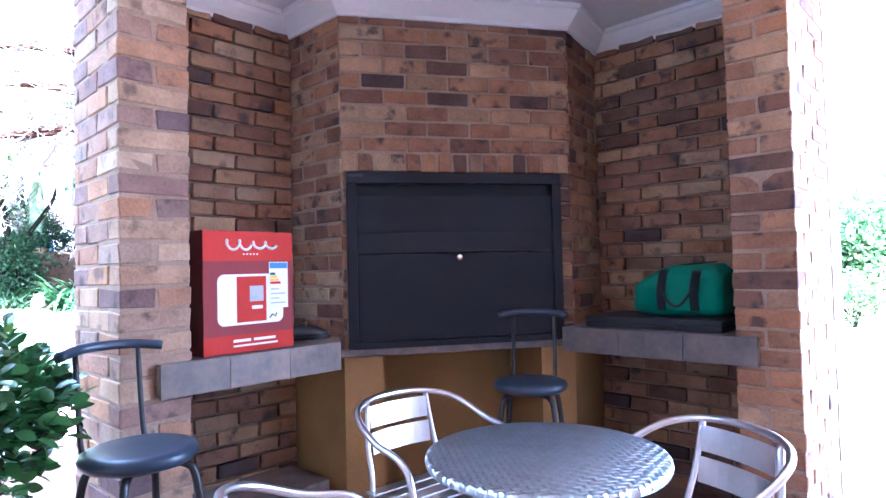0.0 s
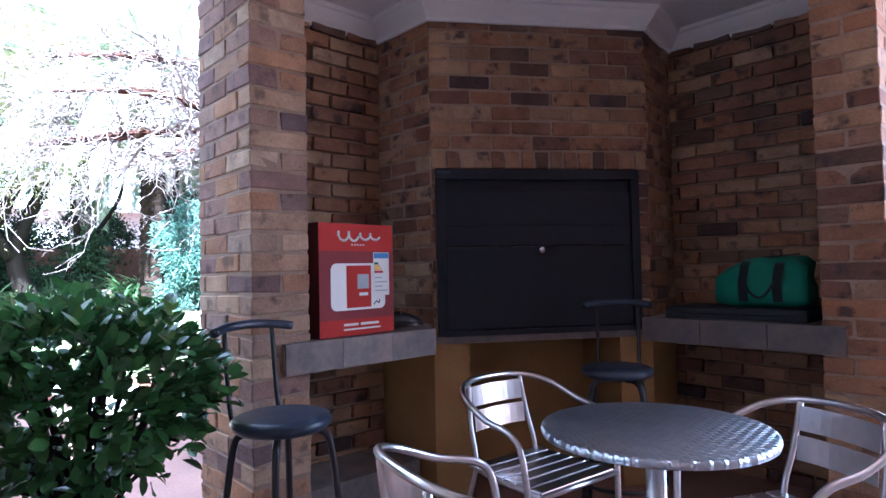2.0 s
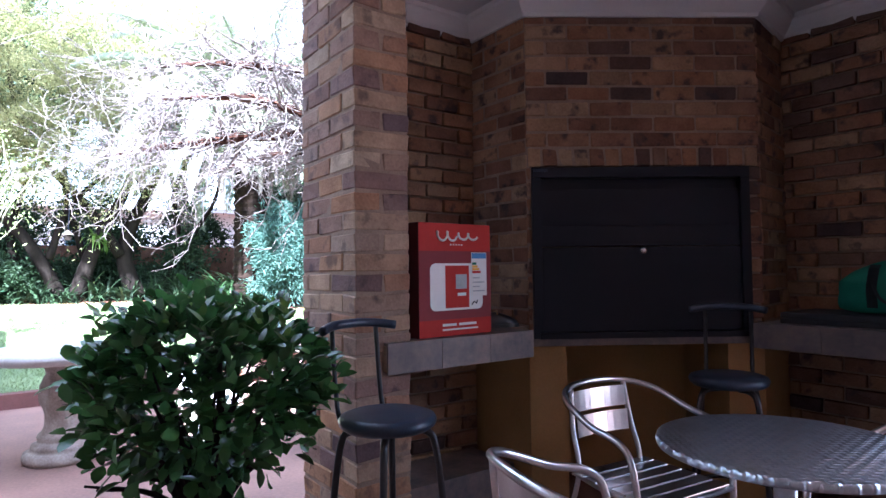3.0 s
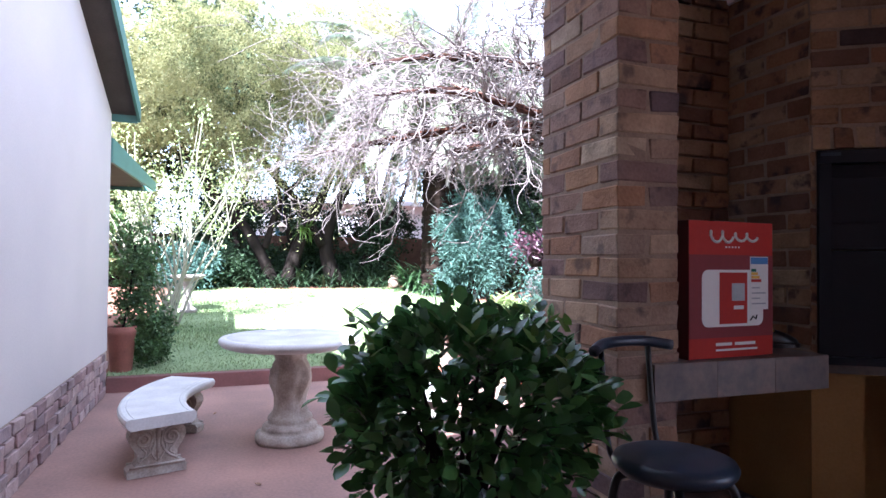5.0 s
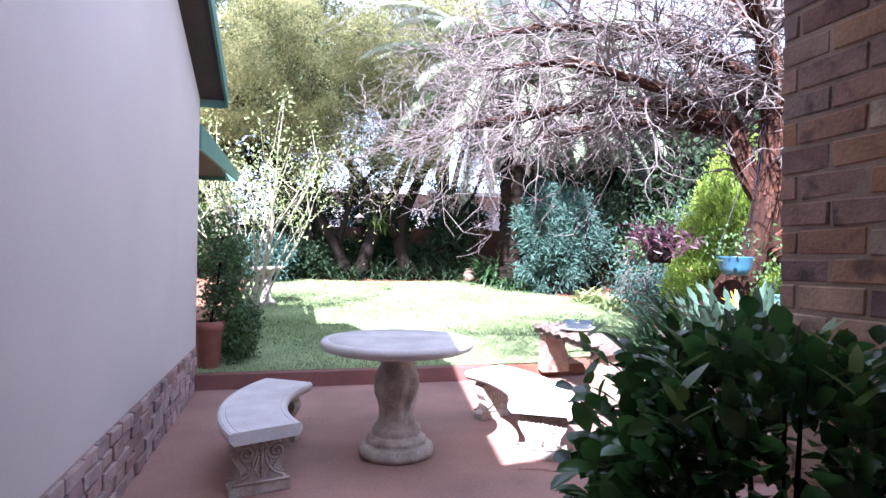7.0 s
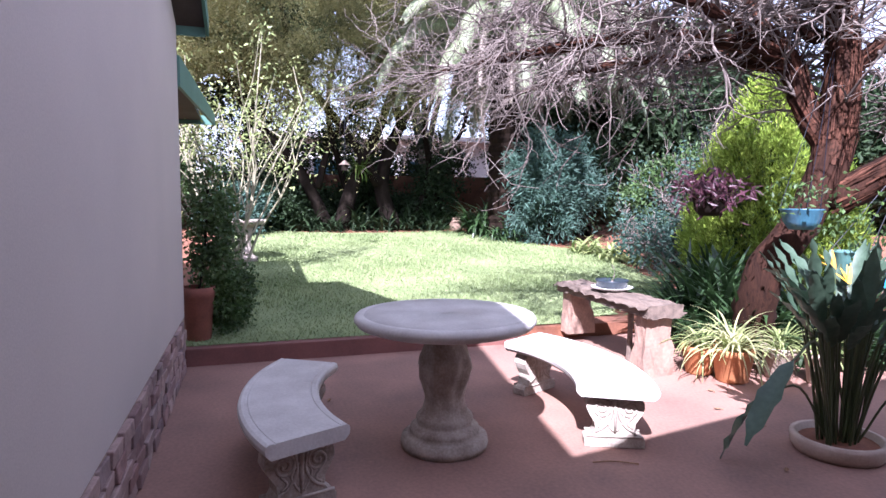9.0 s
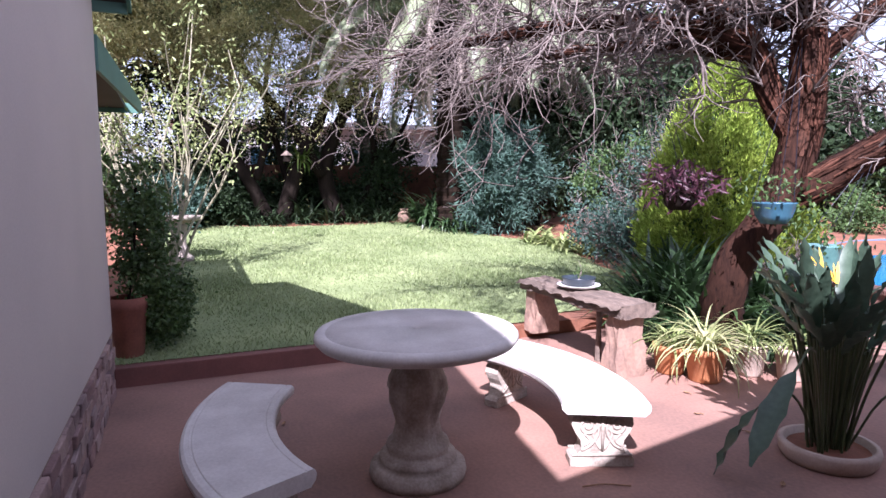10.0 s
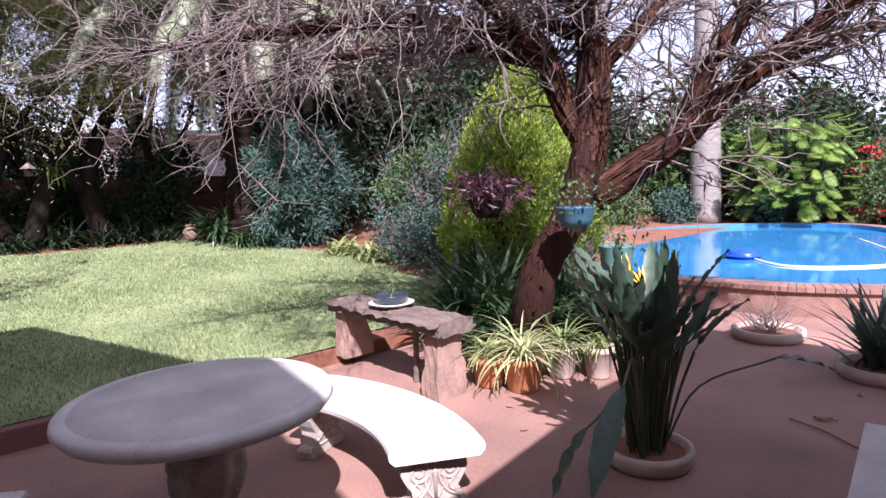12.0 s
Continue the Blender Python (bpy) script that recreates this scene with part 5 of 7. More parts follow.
# ---- bare tree over the patio ----
def make_bare_tree():
    rng = random.Random(17)
    ob = thing("bare_tree", (-6.42, 3.52, 0.0), "large leafless tree with peeling red-brown bark", "tree")
    O = Vector((-6.42, 3.52, 0.0))

    def bark_tube(pts, rads, seg=12, n=6):
        pts = smooth_path(pts, n)
        m = len(pts)
        rr = []
        for i in range(m):
            t = i / (m - 1) * (len(rads) - 1)
            k = min(int(t), len(rads) - 2)
            rr.append(rads[k] + (rads[k + 1] - rads[k]) * (t - k))
        bm = bmesh.new()
        tube(bm, [p - O for p in pts], rr, seg)
        for v in bm.verts:
            q = v.co
            v.co += Vector((noise.noise(q * 7), noise.noise(q * 7 + Vector((5, 5, 5))), noise.noise(q * 4))) * 0.028 * min(1, rr[0] / 0.1)
        return bm, pts, rr

    mains = [
        ("trunk", [(-6.42, 3.52, -0.05), (-6.05, 3.26, 0.78), (-5.87, 3.51, 1.36), (-5.80, 3.67, 1.86), (-5.78, 3.71, 2.62), (-5.87, 3.69, 3.39), (-5.93, 3.67, 4.47)], [0.223, 0.160, 0.152, 0.156, 0.129, 0.103, 0.053]),
        ("limb", [(-5.79, 3.67, 1.46), (-5.49, 3.87, 1.70), (-5.17, 4.05, 1.93), (-4.81, 4.21, 2.29), (-4.27, 4.39, 2.71), (-3.78, 4.52, 3.03), (-2.96, 4.66, 3.48)], [0.152, 0.134, 0.111, 0.089, 0.067, 0.045, 0.022]),
        ("limb", [(-5.80, 3.66, 1.91), (-5.98, 3.56, 2.27), (-6.12, 3.48, 2.71), (-6.34, 3.31, 3.12), (-6.57, 3.13, 3.93)], [0.116, 0.098, 0.089, 0.063, 0.027]),
        ("limb", [(-6.12, 3.49, 2.71), (-6.32, 2.86, 2.87), (-6.57, 2.05, 2.87), (-6.93, 1.15, 2.71), (-7.19, 0.52, 2.58)], [0.081, 0.067, 0.049, 0.031, 0.011]),
        ("limb", [(-5.82, 3.69, 3.03), (-5.98, 2.68, 3.41), (-6.25, 1.69, 3.52), (-6.52, 0.79, 3.39)], [0.075, 0.058, 0.036, 0.011]),
        ("limb", [(-6.07, 3.49, 2.62), (-6.75, 3.13, 2.83), (-7.55, 2.50, 2.85), (-8.36, 1.78, 2.62)], [0.075, 0.058, 0.040, 0.011]),
        ("limb", [(-5.89, 3.69, 3.48), (-6.38, 3.31, 4.20), (-6.93, 2.77, 4.83)], [0.071, 0.049, 0.018]),
        ("limb", [(-5.78, 3.67, 2.94), (-5.30, 3.04, 3.48), (-4.94, 2.32, 3.75), (-4.77, 1.69, 3.75)], [0.063, 0.049, 0.031, 0.011]),
        ("limb", [(-5.17, 4.05, 1.93), (-4.94, 4.12, 2.49), (-4.54, 4.25, 3.21), (-4.22, 4.30, 4.02)], [0.089, 0.075, 0.053, 0.018]),
        ("limb", [(-4.81, 4.21, 2.29), (-4.41, 4.75, 2.62), (-3.95, 5.38, 2.81), (-3.42, 6.01, 2.85)], [0.063, 0.045, 0.027, 0.011]),
        ("limb", [(-5.85, 3.71, 2.49), (-5.58, 4.30, 3.03), (-5.39, 4.93, 3.75), (-5.30, 5.38, 4.56)], [0.081, 0.063, 0.040, 0.014]),
        ("limb", [(-5.93, 3.58, 2.85), (-6.66, 3.85, 3.30), (-7.46, 4.03, 3.66)], [0.063, 0.045, 0.014]),
        ("limb", [(-6.21, 3.22, 2.90), (-5.85, 2.41, 2.94), (-5.62, 1.51, 2.98), (-5.58, 0.79, 2.85)], [0.053, 0.045, 0.027, 0.008]),
    ]
    twig = bmesh.new()
    strips_v, strips_f = [], []

    def grow(p, d, length, r, depth):
        pts, q = [p], p
        n = 5
        for k in range(n):
            d = (d + Vector((rng.gauss(0, 0.30), rng.gauss(0, 0.30), rng.gauss(-0.01, 0.22)))).normalized()
            q = q + d * (length / n)
            pts.append(q)
        tube(twig, [x - O for x in pts], [max(0.0020, r * (1 - 0.8 * k / n)) for k in range(n + 1)], 4 if r < 0.014 else 6)
        if depth:
            for k in range(rng.randint(3, 5) if depth > 1 else rng.randint(2, 4)):
                i = rng.randint(1, n)
                e = (pts[i] - pts[i - 1]).normalized()
                e = (e + Vector((rng.gauss(0, 0.6), rng.gauss(0, 0.6), rng.gauss(0.0, 0.4)))).normalized()
                grow(pts[i], e, length * rng.uniform(0.45, 0.75), r * 0.55, depth - 1)

    for name, pts, rads in mains:
        bm, path, rr = bark_tube(pts, rads)
        part(name, bm, BARK, ob, "", True)
        if name == "trunk":
            path, rr = path[len(path) // 2:], rr[len(rr) // 2:]
        # loose strips of peeling bark
        for k in range(int(60 * rads[0] / 0.1 * (4 if name == "trunk" else 3))):
            i = rng.randint(1, max(2, int(len(path) * 0.75)))
            i = min(i, len(path) - 1)
            d = (path[i] - path[i - 1]).normalized()
            o = d.cross(Vector((rng.gauss(0, 1), rng.gauss(0, 1), rng.gauss(0, 1)))).normalized()
            s = d.cross(o)
            L, w = rng.uniform(0.12, 0.42), rng.uniform(0.004, 0.017)
            b0 = path[i] - O + o * rr[i] * 1.0
            k0 = len(strips_v)
            for t in range(4):
                q = b0 + d * L * (t / 3 - 0.5) + o * (0.008 + 0.03 * (t / 3) ** 2 * rng.random()) + s * rng.gauss(0, 0.006)
                strips_v.append(tuple(q - s * w * (1 - 0.3 * t)))
                strips_v.append(tuple(q + s * w * (1 - 0.3 * t)))
            strips_f.extend((k0 + 2 * t, k0 + 2 * t + 1, k0 + 2 * t + 3, k0 + 2 * t + 2) for t in range(3))
        total = sum((b - a).length for a, b in zip(path, path[1:]))
        for k in range(int(total / 0.05)):
            i = rng.randint(max(1, len(path) // 5), len(path) - 1)
            d = (path[i] - path[i - 1]).normalized()
            d = (d * 0.8 + Vector((rng.gauss(0, 0.7), rng.gauss(0, 0.7), rng.gauss(0.1, 0.5)))).normalized()
            grow(path[i], d, rng.uniform(0.40, 0.98), max(0.006, min(0.018, rr[i] * 0.4)), 2)
    tagged(from_lists("bark_strip", strips_v, strips_f, BARK_STRIP, ob, "peeling strips of red-brown bark"), kind="stuff")
    tagged(part("twig_tangle", twig, TWIG, ob, "dense tangle of bare grey twigs"), kind="stuff")
    return ob


BARK_STRIP = mat("peeling_bark", (0.125, 0.054, 0.035), (0.03, 0.016, 0.012), rough=0.9, scale=6, fine=40, bump=0.3, island=0.6, spec=0.1)
make_bare_tree()


def hang(name, at, top, material, leaf_mat, label, seed, r=0.17, spread=(0.30, 0.30, 0.16), n=260, leaf=(0.11, 0.035), pot_label="hanging pot", deep=1.0):
    rng = np.random.default_rng(seed)
    ob = thing(name, at, label, "hanging plant")
    part("pot", lathe(bmesh.new(), [(r * 0.03, -0.16 * deep), (r * 0.55, -0.16 * deep), (r * 0.8, -0.10 * deep), (r * 0.95, -0.01), (r, 0.0), (r * 0.9, 0.0), (r * 0.3, -0.03)], 24), material, ob, pot_label, True)
    for a in (0, 120, 240):
        part("wire", tube(bmesh.new(), [(r * math.cos(radians(a)), r * math.sin(radians(a)), 0), tuple(Vector(top) - Vector(at))], 0.003, 4), BLACK, ob)
    p = rng.normal(size=(n, 3)) * np.array(spread) * 0.5 + np.array((0, 0, spread[2] * 0.5))
    leaf_part("leaves", leaf_quads(p, leaf[0], leaf[1], rng, 0.5), leaf_mat, ob)


hang("hanging_basket", (-6.12, 2.72, 1.50), (-6.06, 2.18, 2.91), DARKBARK, L_PURPLE, "hanging basket of purple foliage under a bare branch", 41, 0.15, (0.27, 0.27, 0.15), 420, (0.10, 0.028), "dark fibre basket")
hang("hanging_pot", (-5.52, 3.07, 1.41), (-5.78, 3.62, 2.76), GLAZE, L_MID, "blue glazed pot hung from the tree with trailing leaves", 42, 0.16, (0.28, 0.28, 0.2), 150, (0.05, 0.025), "blue glazed pot")
hang("hanging_pot", (-5.42, 3.48, 1.08), (-5.33, 3.94, 1.83), TURQ, L_MID, "turquoise pot hung from the tree with green leaves", 43, 0.15, (0.30, 0.30, 0.3), 190, (0.05, 0.03), "turquoise glazed pot", 1.7)

# ---- garden beds and trees ----
def gz(x, y):
    return lawn_z(x, y) if x < KERB_X else 0.0


def make_palm():
    rng = np.random.default_rng(51)
    bx, by = -14.3, 4.40
    ob = thing("date_palm", (bx, by, gz(bx, by) - 0.05), "tall date palm with arching fronds and dead hanging leaves", "palm tree")
    H = 4.35
    bm = bmesh.new()
    prof = []
    for i in range(46):
        z = H * i / 45
        prof.append((0.40 - 0.05 * z / H + 0.035 * (i % 2) + 0.10 * max(0, z / H - 0.8) * 5, z))
    lathe(bm, prof, 22)
    for v in bm.verts:
        a = math.atan2(v.co.y, v.co.x)
        k = 1 + 0.07 * math.sin(a * 9 + v.co.z * 7)
        v.co.x *= k
        v.co.y *= k
    part("trunk", bm, PALMBARK, ob, "rough trunk with leaf scars, coloured for crown shade")

    def frond(az, elev, L, curl, droop, material, nleaf=84, leaf=0.42):
        vs, fs = [], []
        p = Vector((0.15 * math.cos(az), 0.15 * math.sin(az), H + 0.1))
        e = elev
        side = Vector((-math.sin(az), math.cos(az), 0))
        n = nleaf
        spine = []
        for i in range(n):
            d = Vector((math.cos(az) * math.cos(e), math.sin(az) * math.cos(e), math.sin(e)))
            spine.append((p.copy(), d))
            p = p + d * (L / n)
            e -= curl / n * (0.4 + 1.2 * i / n)
        for i, (q, d) in enumerate(spine):
            t = i / n
            if t < 0.1:
                continue
            l = leaf * (0.5 + 1.1 * math.sin(math.pi * min(1, t * 0.9 + 0.1))) * 0.75
            up = side.cross(d)
            for s in (1, -1):
                tip = q + (side * s * 0.66 + d * 0.66 - up * -0.10 + Vector((0, 0, -droop))).normalized() * l
                w = d * 0.019
                k = len(vs)
                mid = q.lerp(tip, 0.5) + Vector((0, 0, 0.04))
                vs += [tuple(q - w), tuple(q + w), tuple(mid + w * 0.9), tuple(mid - w * 0.9), tuple(tip)]
                fs += [(k, k + 1, k + 2, k + 3), (k + 3, k + 2, k + 4)]
        k0 = len(vs)
        for q, d in spine:
            vs += [tuple(q + side * 0.02), tuple(q - side * 0.02)]
        for i in range(n - 1):
            fs.append((k0 + 2 * i, k0 + 2 * i + 1, k0 + 2 * i + 3, k0 + 2 * i + 2))
        from_lists("frond" if material is L_PALM else "dead_frond", vs, fs, material, ob)

    for i in range(60):
        frond(2.4 * i, 1.15 - 1.25 * (i / 60), rng.uniform(3.2, 4.2), rng.uniform(1.4, 2.0), 0.45, L_PALM, 96, 0.52)
    for i in range(10):
        frond(2.4 * i + 0.5, rng.uniform(-0.9, -0.1), rng.uniform(1.6, 2.8), rng.uniform(0.9, 1.4), 0.9, L_DEAD, 50, 0.26)
    for i in range(22):
        frond(2.4 * i + 1.1, rng.uniform(0.1, 0.5), rng.uniform(2.9, 3.9), rng.uniform(2.1, 2.6), 0.9, L_DEAD, 60, 0.24)


make_palm()


def make_feather_tree():
    rng = np.random.default_rng(61)
    ox, oy = -15.9, 0.9
    ob = thing("feathery_tree", (ox, oy, gz(ox, oy) - 0.05), "wide tree with fine olive-yellow foliage and shade-darkened stems", "tree")
    for pts, r in (([(0, 0, 0), (0.1, 0.35, 1.2), (0.2, 0.9, 2.4), (0, 1.5, 4.0)], 0.20), ([(0, 1.3, 0), (0, 1.0, 1.2), (0, 1.5, 2.6), (0.1, 2.4, 4.2)], 0.22), ([(0, -0.2, 0), (0.1, -0.9, 1.4), (0.2, -1.9, 2.6), (0.3, -3.0, 4.4)], 0.16), ([(0.1, 0.9, 1.1), (0.2, 0.2, 2.2), (0.2, -0.9, 3.6), (0.2, -1.3, 5.2)], 0.13), ([(0, 1.5, 2.4), (0.3, 1.1, 3.6), (0.3, 0.8, 5.5)], 0.12), ([(-0.6, 1.9, 0), (-0.5, 2.3, 1.4), (-0.4, 2.2, 2.8), (-0.2, 3.0, 4.6)], 0.11), ([(-0.5, 0.5, 0), (-0.5, 0.1, 1.5), (-0.4, -0.2, 3.0), (-0.2, 0.2, 4.8)], 0.10), ([(-0.6, -0.9, 0), (-0.6, -1.2, 1.6), (-0.5, -0.9, 3.2), (-0.2, -1.6, 4.8)], 0.10), ([(-0.7, 2.7, 0), (-0.6, 2.6, 1.4), (-0.5, 3.2, 2.6), (-0.3, 3.4, 4.0)], 0.08), ([(0.1, -0.5, 1.0), (0.0, -0.1, 2.2), (0.0, 0.9, 3.3)], 0.09)):
        q = smooth_path(pts, 6)
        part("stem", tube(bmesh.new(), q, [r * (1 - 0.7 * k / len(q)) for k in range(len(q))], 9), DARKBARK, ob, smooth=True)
    def sprays(regions, per, spread):
        """Flattened, slightly hanging sprays of fine leaves spread over the shells of several masses."""
        out = []
        for c, rad, n in regions:
            d = rng.normal(size=(n, 3))
            d /= np.linalg.norm(d, axis=1)[:, None]
            ctr = np.array(c) + d * np.array(rad) * rng.uniform(0.45, 1.08, (n, 1))
            tilt = rng.normal(size=(n, 1, 2)) * 0.35
            q = rng.normal(size=(n, per, 3)) * np.array((spread, spread, spread * 0.30)) * rng.uniform(0.55, 1.35, (n, 1, 1))
            q[:, :, 2] += (q[:, :, :2] * tilt).sum(-1) - 0.9 * (q[:, :, :2] ** 2).sum(-1)
            out.append((ctr[:, None, :] + q).reshape(-1, 3))
        return np.vstack(out)

    masses = (((0.8, -1.2, 5.2), (1.6, 2.0, 1.9), 62), ((1.0, 0.7, 4.7), (1.2, 1.3, 1.5), 40), ((1.2, 1.1, 3.3), (0.7, 0.8, 0.6), 15), ((0.6, -2.5, 4.4), (1.5, 1.2, 1.6), 34), ((0.3, 0.3, 7.1), (1.8, 2.4, 1.0), 26), ((0.3, -3.2, 6.6), (1.8, 2.0, 1.6), 24), ((0.9, -0.6, 3.2), (0.7, 1.4, 0.5), 12))
    leaf_part("crown", leaf_quads(sprays(masses, 560, 0.30), 0.085, 0.017, rng, 0.35), L_OLIVE, ob, "fine feathery olive-yellow leaves")
    leaf_part("inner_crown", leaf_quads(sprays(masses, 150, 0.26), 0.10, 0.024, rng, 0.4), L_OLIVE_SHADE, ob, "inner foliage coloured as in shade")
    # unseen leaf mass, added high out of view to shade the far bed
    leaf_part("high_crown", leaf_quads(clumps(rng, (5.5, -2.6, 8.1), (1.1, 3.7, 0.6), 80, 70, 0.34, 0.05), 0.30, 0.12, rng, 0.2), L_OLIVE_SHADE, ob, "unseen canopy added to shade the far bed")


make_feather_tree()


def make_bare_shrub():
    rng = random.Random(5)
    x, y = -10.6, -1.25
    ob = thing("pale_stem_shrub", (x, y, gz(x, y) - 0.03), "sparse shrub with pale bare stems and few leaves", "shrub")
    tw = bmesh.new()
    ends = []
    for i in range(17):
        a = rng.uniform(0, 2 * math.pi)
        p = Vector((rng.gauss(0, 0.08), rng.gauss(0, 0.08), 0))
        pts = [p]
        d = Vector((math.cos(a) * 0.35, math.sin(a) * 0.35, 1)).normalized()
        L = rng.uniform(1.6, 2.9)
        for k in range(9):
            d = (d + Vector((rng.gauss(0, 0.13), rng.gauss(0, 0.13), 0.05))).normalized()
            p = p + d * L / 9
            pts.append(p)
            if k > 2 and rng.random() < 0.6:
                e = (d + Vector((rng.gauss(0, 0.7), rng.gauss(0, 0.7), 0.3))).normalized()
                q = [p, p + e * 0.2, p + e * 0.4 + Vector((0, 0, 0.06)), p + e * 0.6 + Vector((0, 0, 0.16))]
                tube(tw, q, [0.010, 0.008, 0.006, 0.004], 5)
                ends.append(q[-1])
        part("stem", tube(bmesh.new(), pts, [0.022 * (1 - 0.08 * k) for k in range(10)], 6), PALESTEM, ob, smooth=True)
        ends.append(p)
    tagged(part("twig_tangle", tw, PALESTEM, ob), kind="stuff")
    rg = np.random.default_rng(6)
    P = np.array([tuple(e) for e in ends])
    P = (P[:, None, :] + rg.normal(size=(len(P), 26, 3)) * 0.12).reshape(-1, 3)
    leaf_part("leaves", leaf_quads(P, 0.07, 0.03, rg, 0.1), L_PALE, ob)


PALESTEM = mat("pale_stem", (0.33, 0.31, 0.21), (0.21, 0.195, 0.13), rough=0.8, scale=6, fine=40, bump=0.2)
make_bare_shrub()


def make_cypress():
    rng = np.random.default_rng(71)
    x, y = -8.25, 5.58
    ob = thing("golden_cypress", (x, y, gz(x, y) - 0.03), "dense conical golden-green cypress", "conifer")
    part("trunk", tube(bmesh.new(), [(0, 0, 0), (0, 0, 1.5), (0, 0, 2.8)], [0.10, 0.07, 0.02], 8), DARKBARK, ob)
    n = 1500
    z = 2.95 * (1 - rng.random(n) ** 0.62)
    a = rng.uniform(0, 2 * np.pi, n)
    prof = 1.12 * np.clip(np.minimum(0.55 + z * 0.7, 1.0) * (1 - (z / 3.0) ** 1.7) ** 0.75, 0.03, 1)
    r = prof * rng.uniform(0.80, 1.06, n)
    c = np.column_stack([r * np.cos(a), r * np.sin(a), z + 0.05])
    out = np.column_stack([np.cos(a) * 0.5, np.sin(a) * 0.5, np.full(n, 1.0)])
    P = (c[:, None, :] + rng.normal(size=(n, 60, 3)) * np.array((0.045, 0.045, 0.075))).reshape(-1, 3)
    O = np.repeat(out, 60, axis=0) * 1.1
    leaf_part("foliage", leaf_quads(P, 0.075, 0.018, rng, 0.0, O, 0.55), L_LIME, ob, "upright sprays of golden-green foliage")
    # darker leaves inside, so the crown's inner shade comes from colour
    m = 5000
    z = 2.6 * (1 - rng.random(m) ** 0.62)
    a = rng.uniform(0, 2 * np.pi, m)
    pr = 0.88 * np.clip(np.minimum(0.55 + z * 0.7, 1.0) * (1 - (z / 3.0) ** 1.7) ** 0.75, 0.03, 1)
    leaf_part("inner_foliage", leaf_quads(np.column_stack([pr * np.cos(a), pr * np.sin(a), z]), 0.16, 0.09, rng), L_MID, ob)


make_cypress()
leafy_shrub("blue_conifer", (-13.4, 4.95, gz(-13.4, 4.95)), "loose blue-green conifer shrub beside the palm", "conifer", (0.95, 0.9, 1.15), 70, 260, 0.15, (0.16, 0.03), L_BLUE, 81, centre_z=1.15, droop=0.1)


def strap_bed(name, spots, label, category, count, length, width, material, seed, **kw):
    rng = np.random.default_rng(seed)
    for x, y, k in spots:
        ob = strap_clump(name, (x, y, gz(x, y) - 0.01), label, category, int(count * k), length * k, width, material, rng, **kw)
        tagged(ob, group=label)


strap_bed("staghorn_fern", [(-15.66, 1.33, 1.0)], "bright green fern growing on a dark tree stem", "fern", 60, 0.5, 0.06, L_BRIGHT, 96, elev=(-0.2, 1.3), curl=1.6, spread=0.06)
bpy.data.objects["staghorn_fern"].location.z = 2.12
# dark strappy leaves round the foot of the bare tree
strap_bed("agapanthus", [(-6.05, 3.70, 1.1), (-6.35, 3.45, 1.2), (-6.72, 3.25, 1.1), (-5.85, 3.95, 1.0), (-6.95, 3.75, 1.5), (-7.25, 3.4, 1.35), (-6.65, 4.3, 1.4), (-6.1, 4.35, 1.1), (-7.5, 3.9, 1.6), (-7.7, 4.3, 1.5), (-5.75, 4.3, 0.8)], "clump of dark green strappy agapanthus leaves", "agapanthus", 84, 0.78, 0.085, L_STRAP, 91, elev=(0.8, 1.5), curl=1.4, spread=0.09)
strap_bed("spiky_grass", [(-10.8, 5.9, 1.1), (-11.1, 6.3, 1.0), (-10.3, 6.2, 1.0)], "clump of grey-green upright grassy leaves", "ornamental grass", 110, 0.95, 0.035, L_BLUE, 92, elev=(0.8, 1.5), curl=1.0, spread=0.12)
strap_bed("pale_lily", [(-11.9, 5.0, 1.0), (-11.5, 5.2, 1.0), (-11.1, 5.15, 0.9), (-12.2, 5.25, 0.9), (-10.7, 5.3, 0.9)], "low clump of pale yellow-green broad leaves", "garden plant", 46, 0.55, 0.10, L_PALE, 93, elev=(0.5, 1.3), curl=1.6, spread=0.12)
strap_bed("fern", [(-14.9, 3.9, 1.1), (-15.3, 4.4, 1.2), (-14.6, 4.15, 0.9), (-16.2, 3.2, 0.7), (-16.4, 2.4, 0.7), (-16.4, 1.6, 0.6), (-16.5, 0.2, 0.7), (-16.4, -0.6, 0.6), (-13.9, 4.2, 0.7)], "clump of arching dark green fern fronds in the bed", "fern", 80, 1.15, 0.09, L_STRAP, 94, elev=(0.5, 1.4), curl=1.9, spread=0.12)
strap_bed("clivia", [(-15.9, 0.0, 1.1), (-15.7, 0.6, 0.9), (-15.9, 1.3, 1.25), (-15.7, 1.9, 0.9), (-15.9, 2.5, 1.1), (-15.7, 3.1, 0.8), (-15.6, -1.0, 0.9), (-16.3, 3.0, 1.0), (-16.4, 1.1, 1.1), (-16.4, -1.2, 1.0), (-16.2, -2.0, 1.0), (-16.6, 4.0, 1.0)], "dark clump of broad strappy leaves under the trees", "garden plant", 70, 0.8, 0.07, L_DARK, 95, elev=(0.5, 1.4), curl=1.5, spread=0.15)

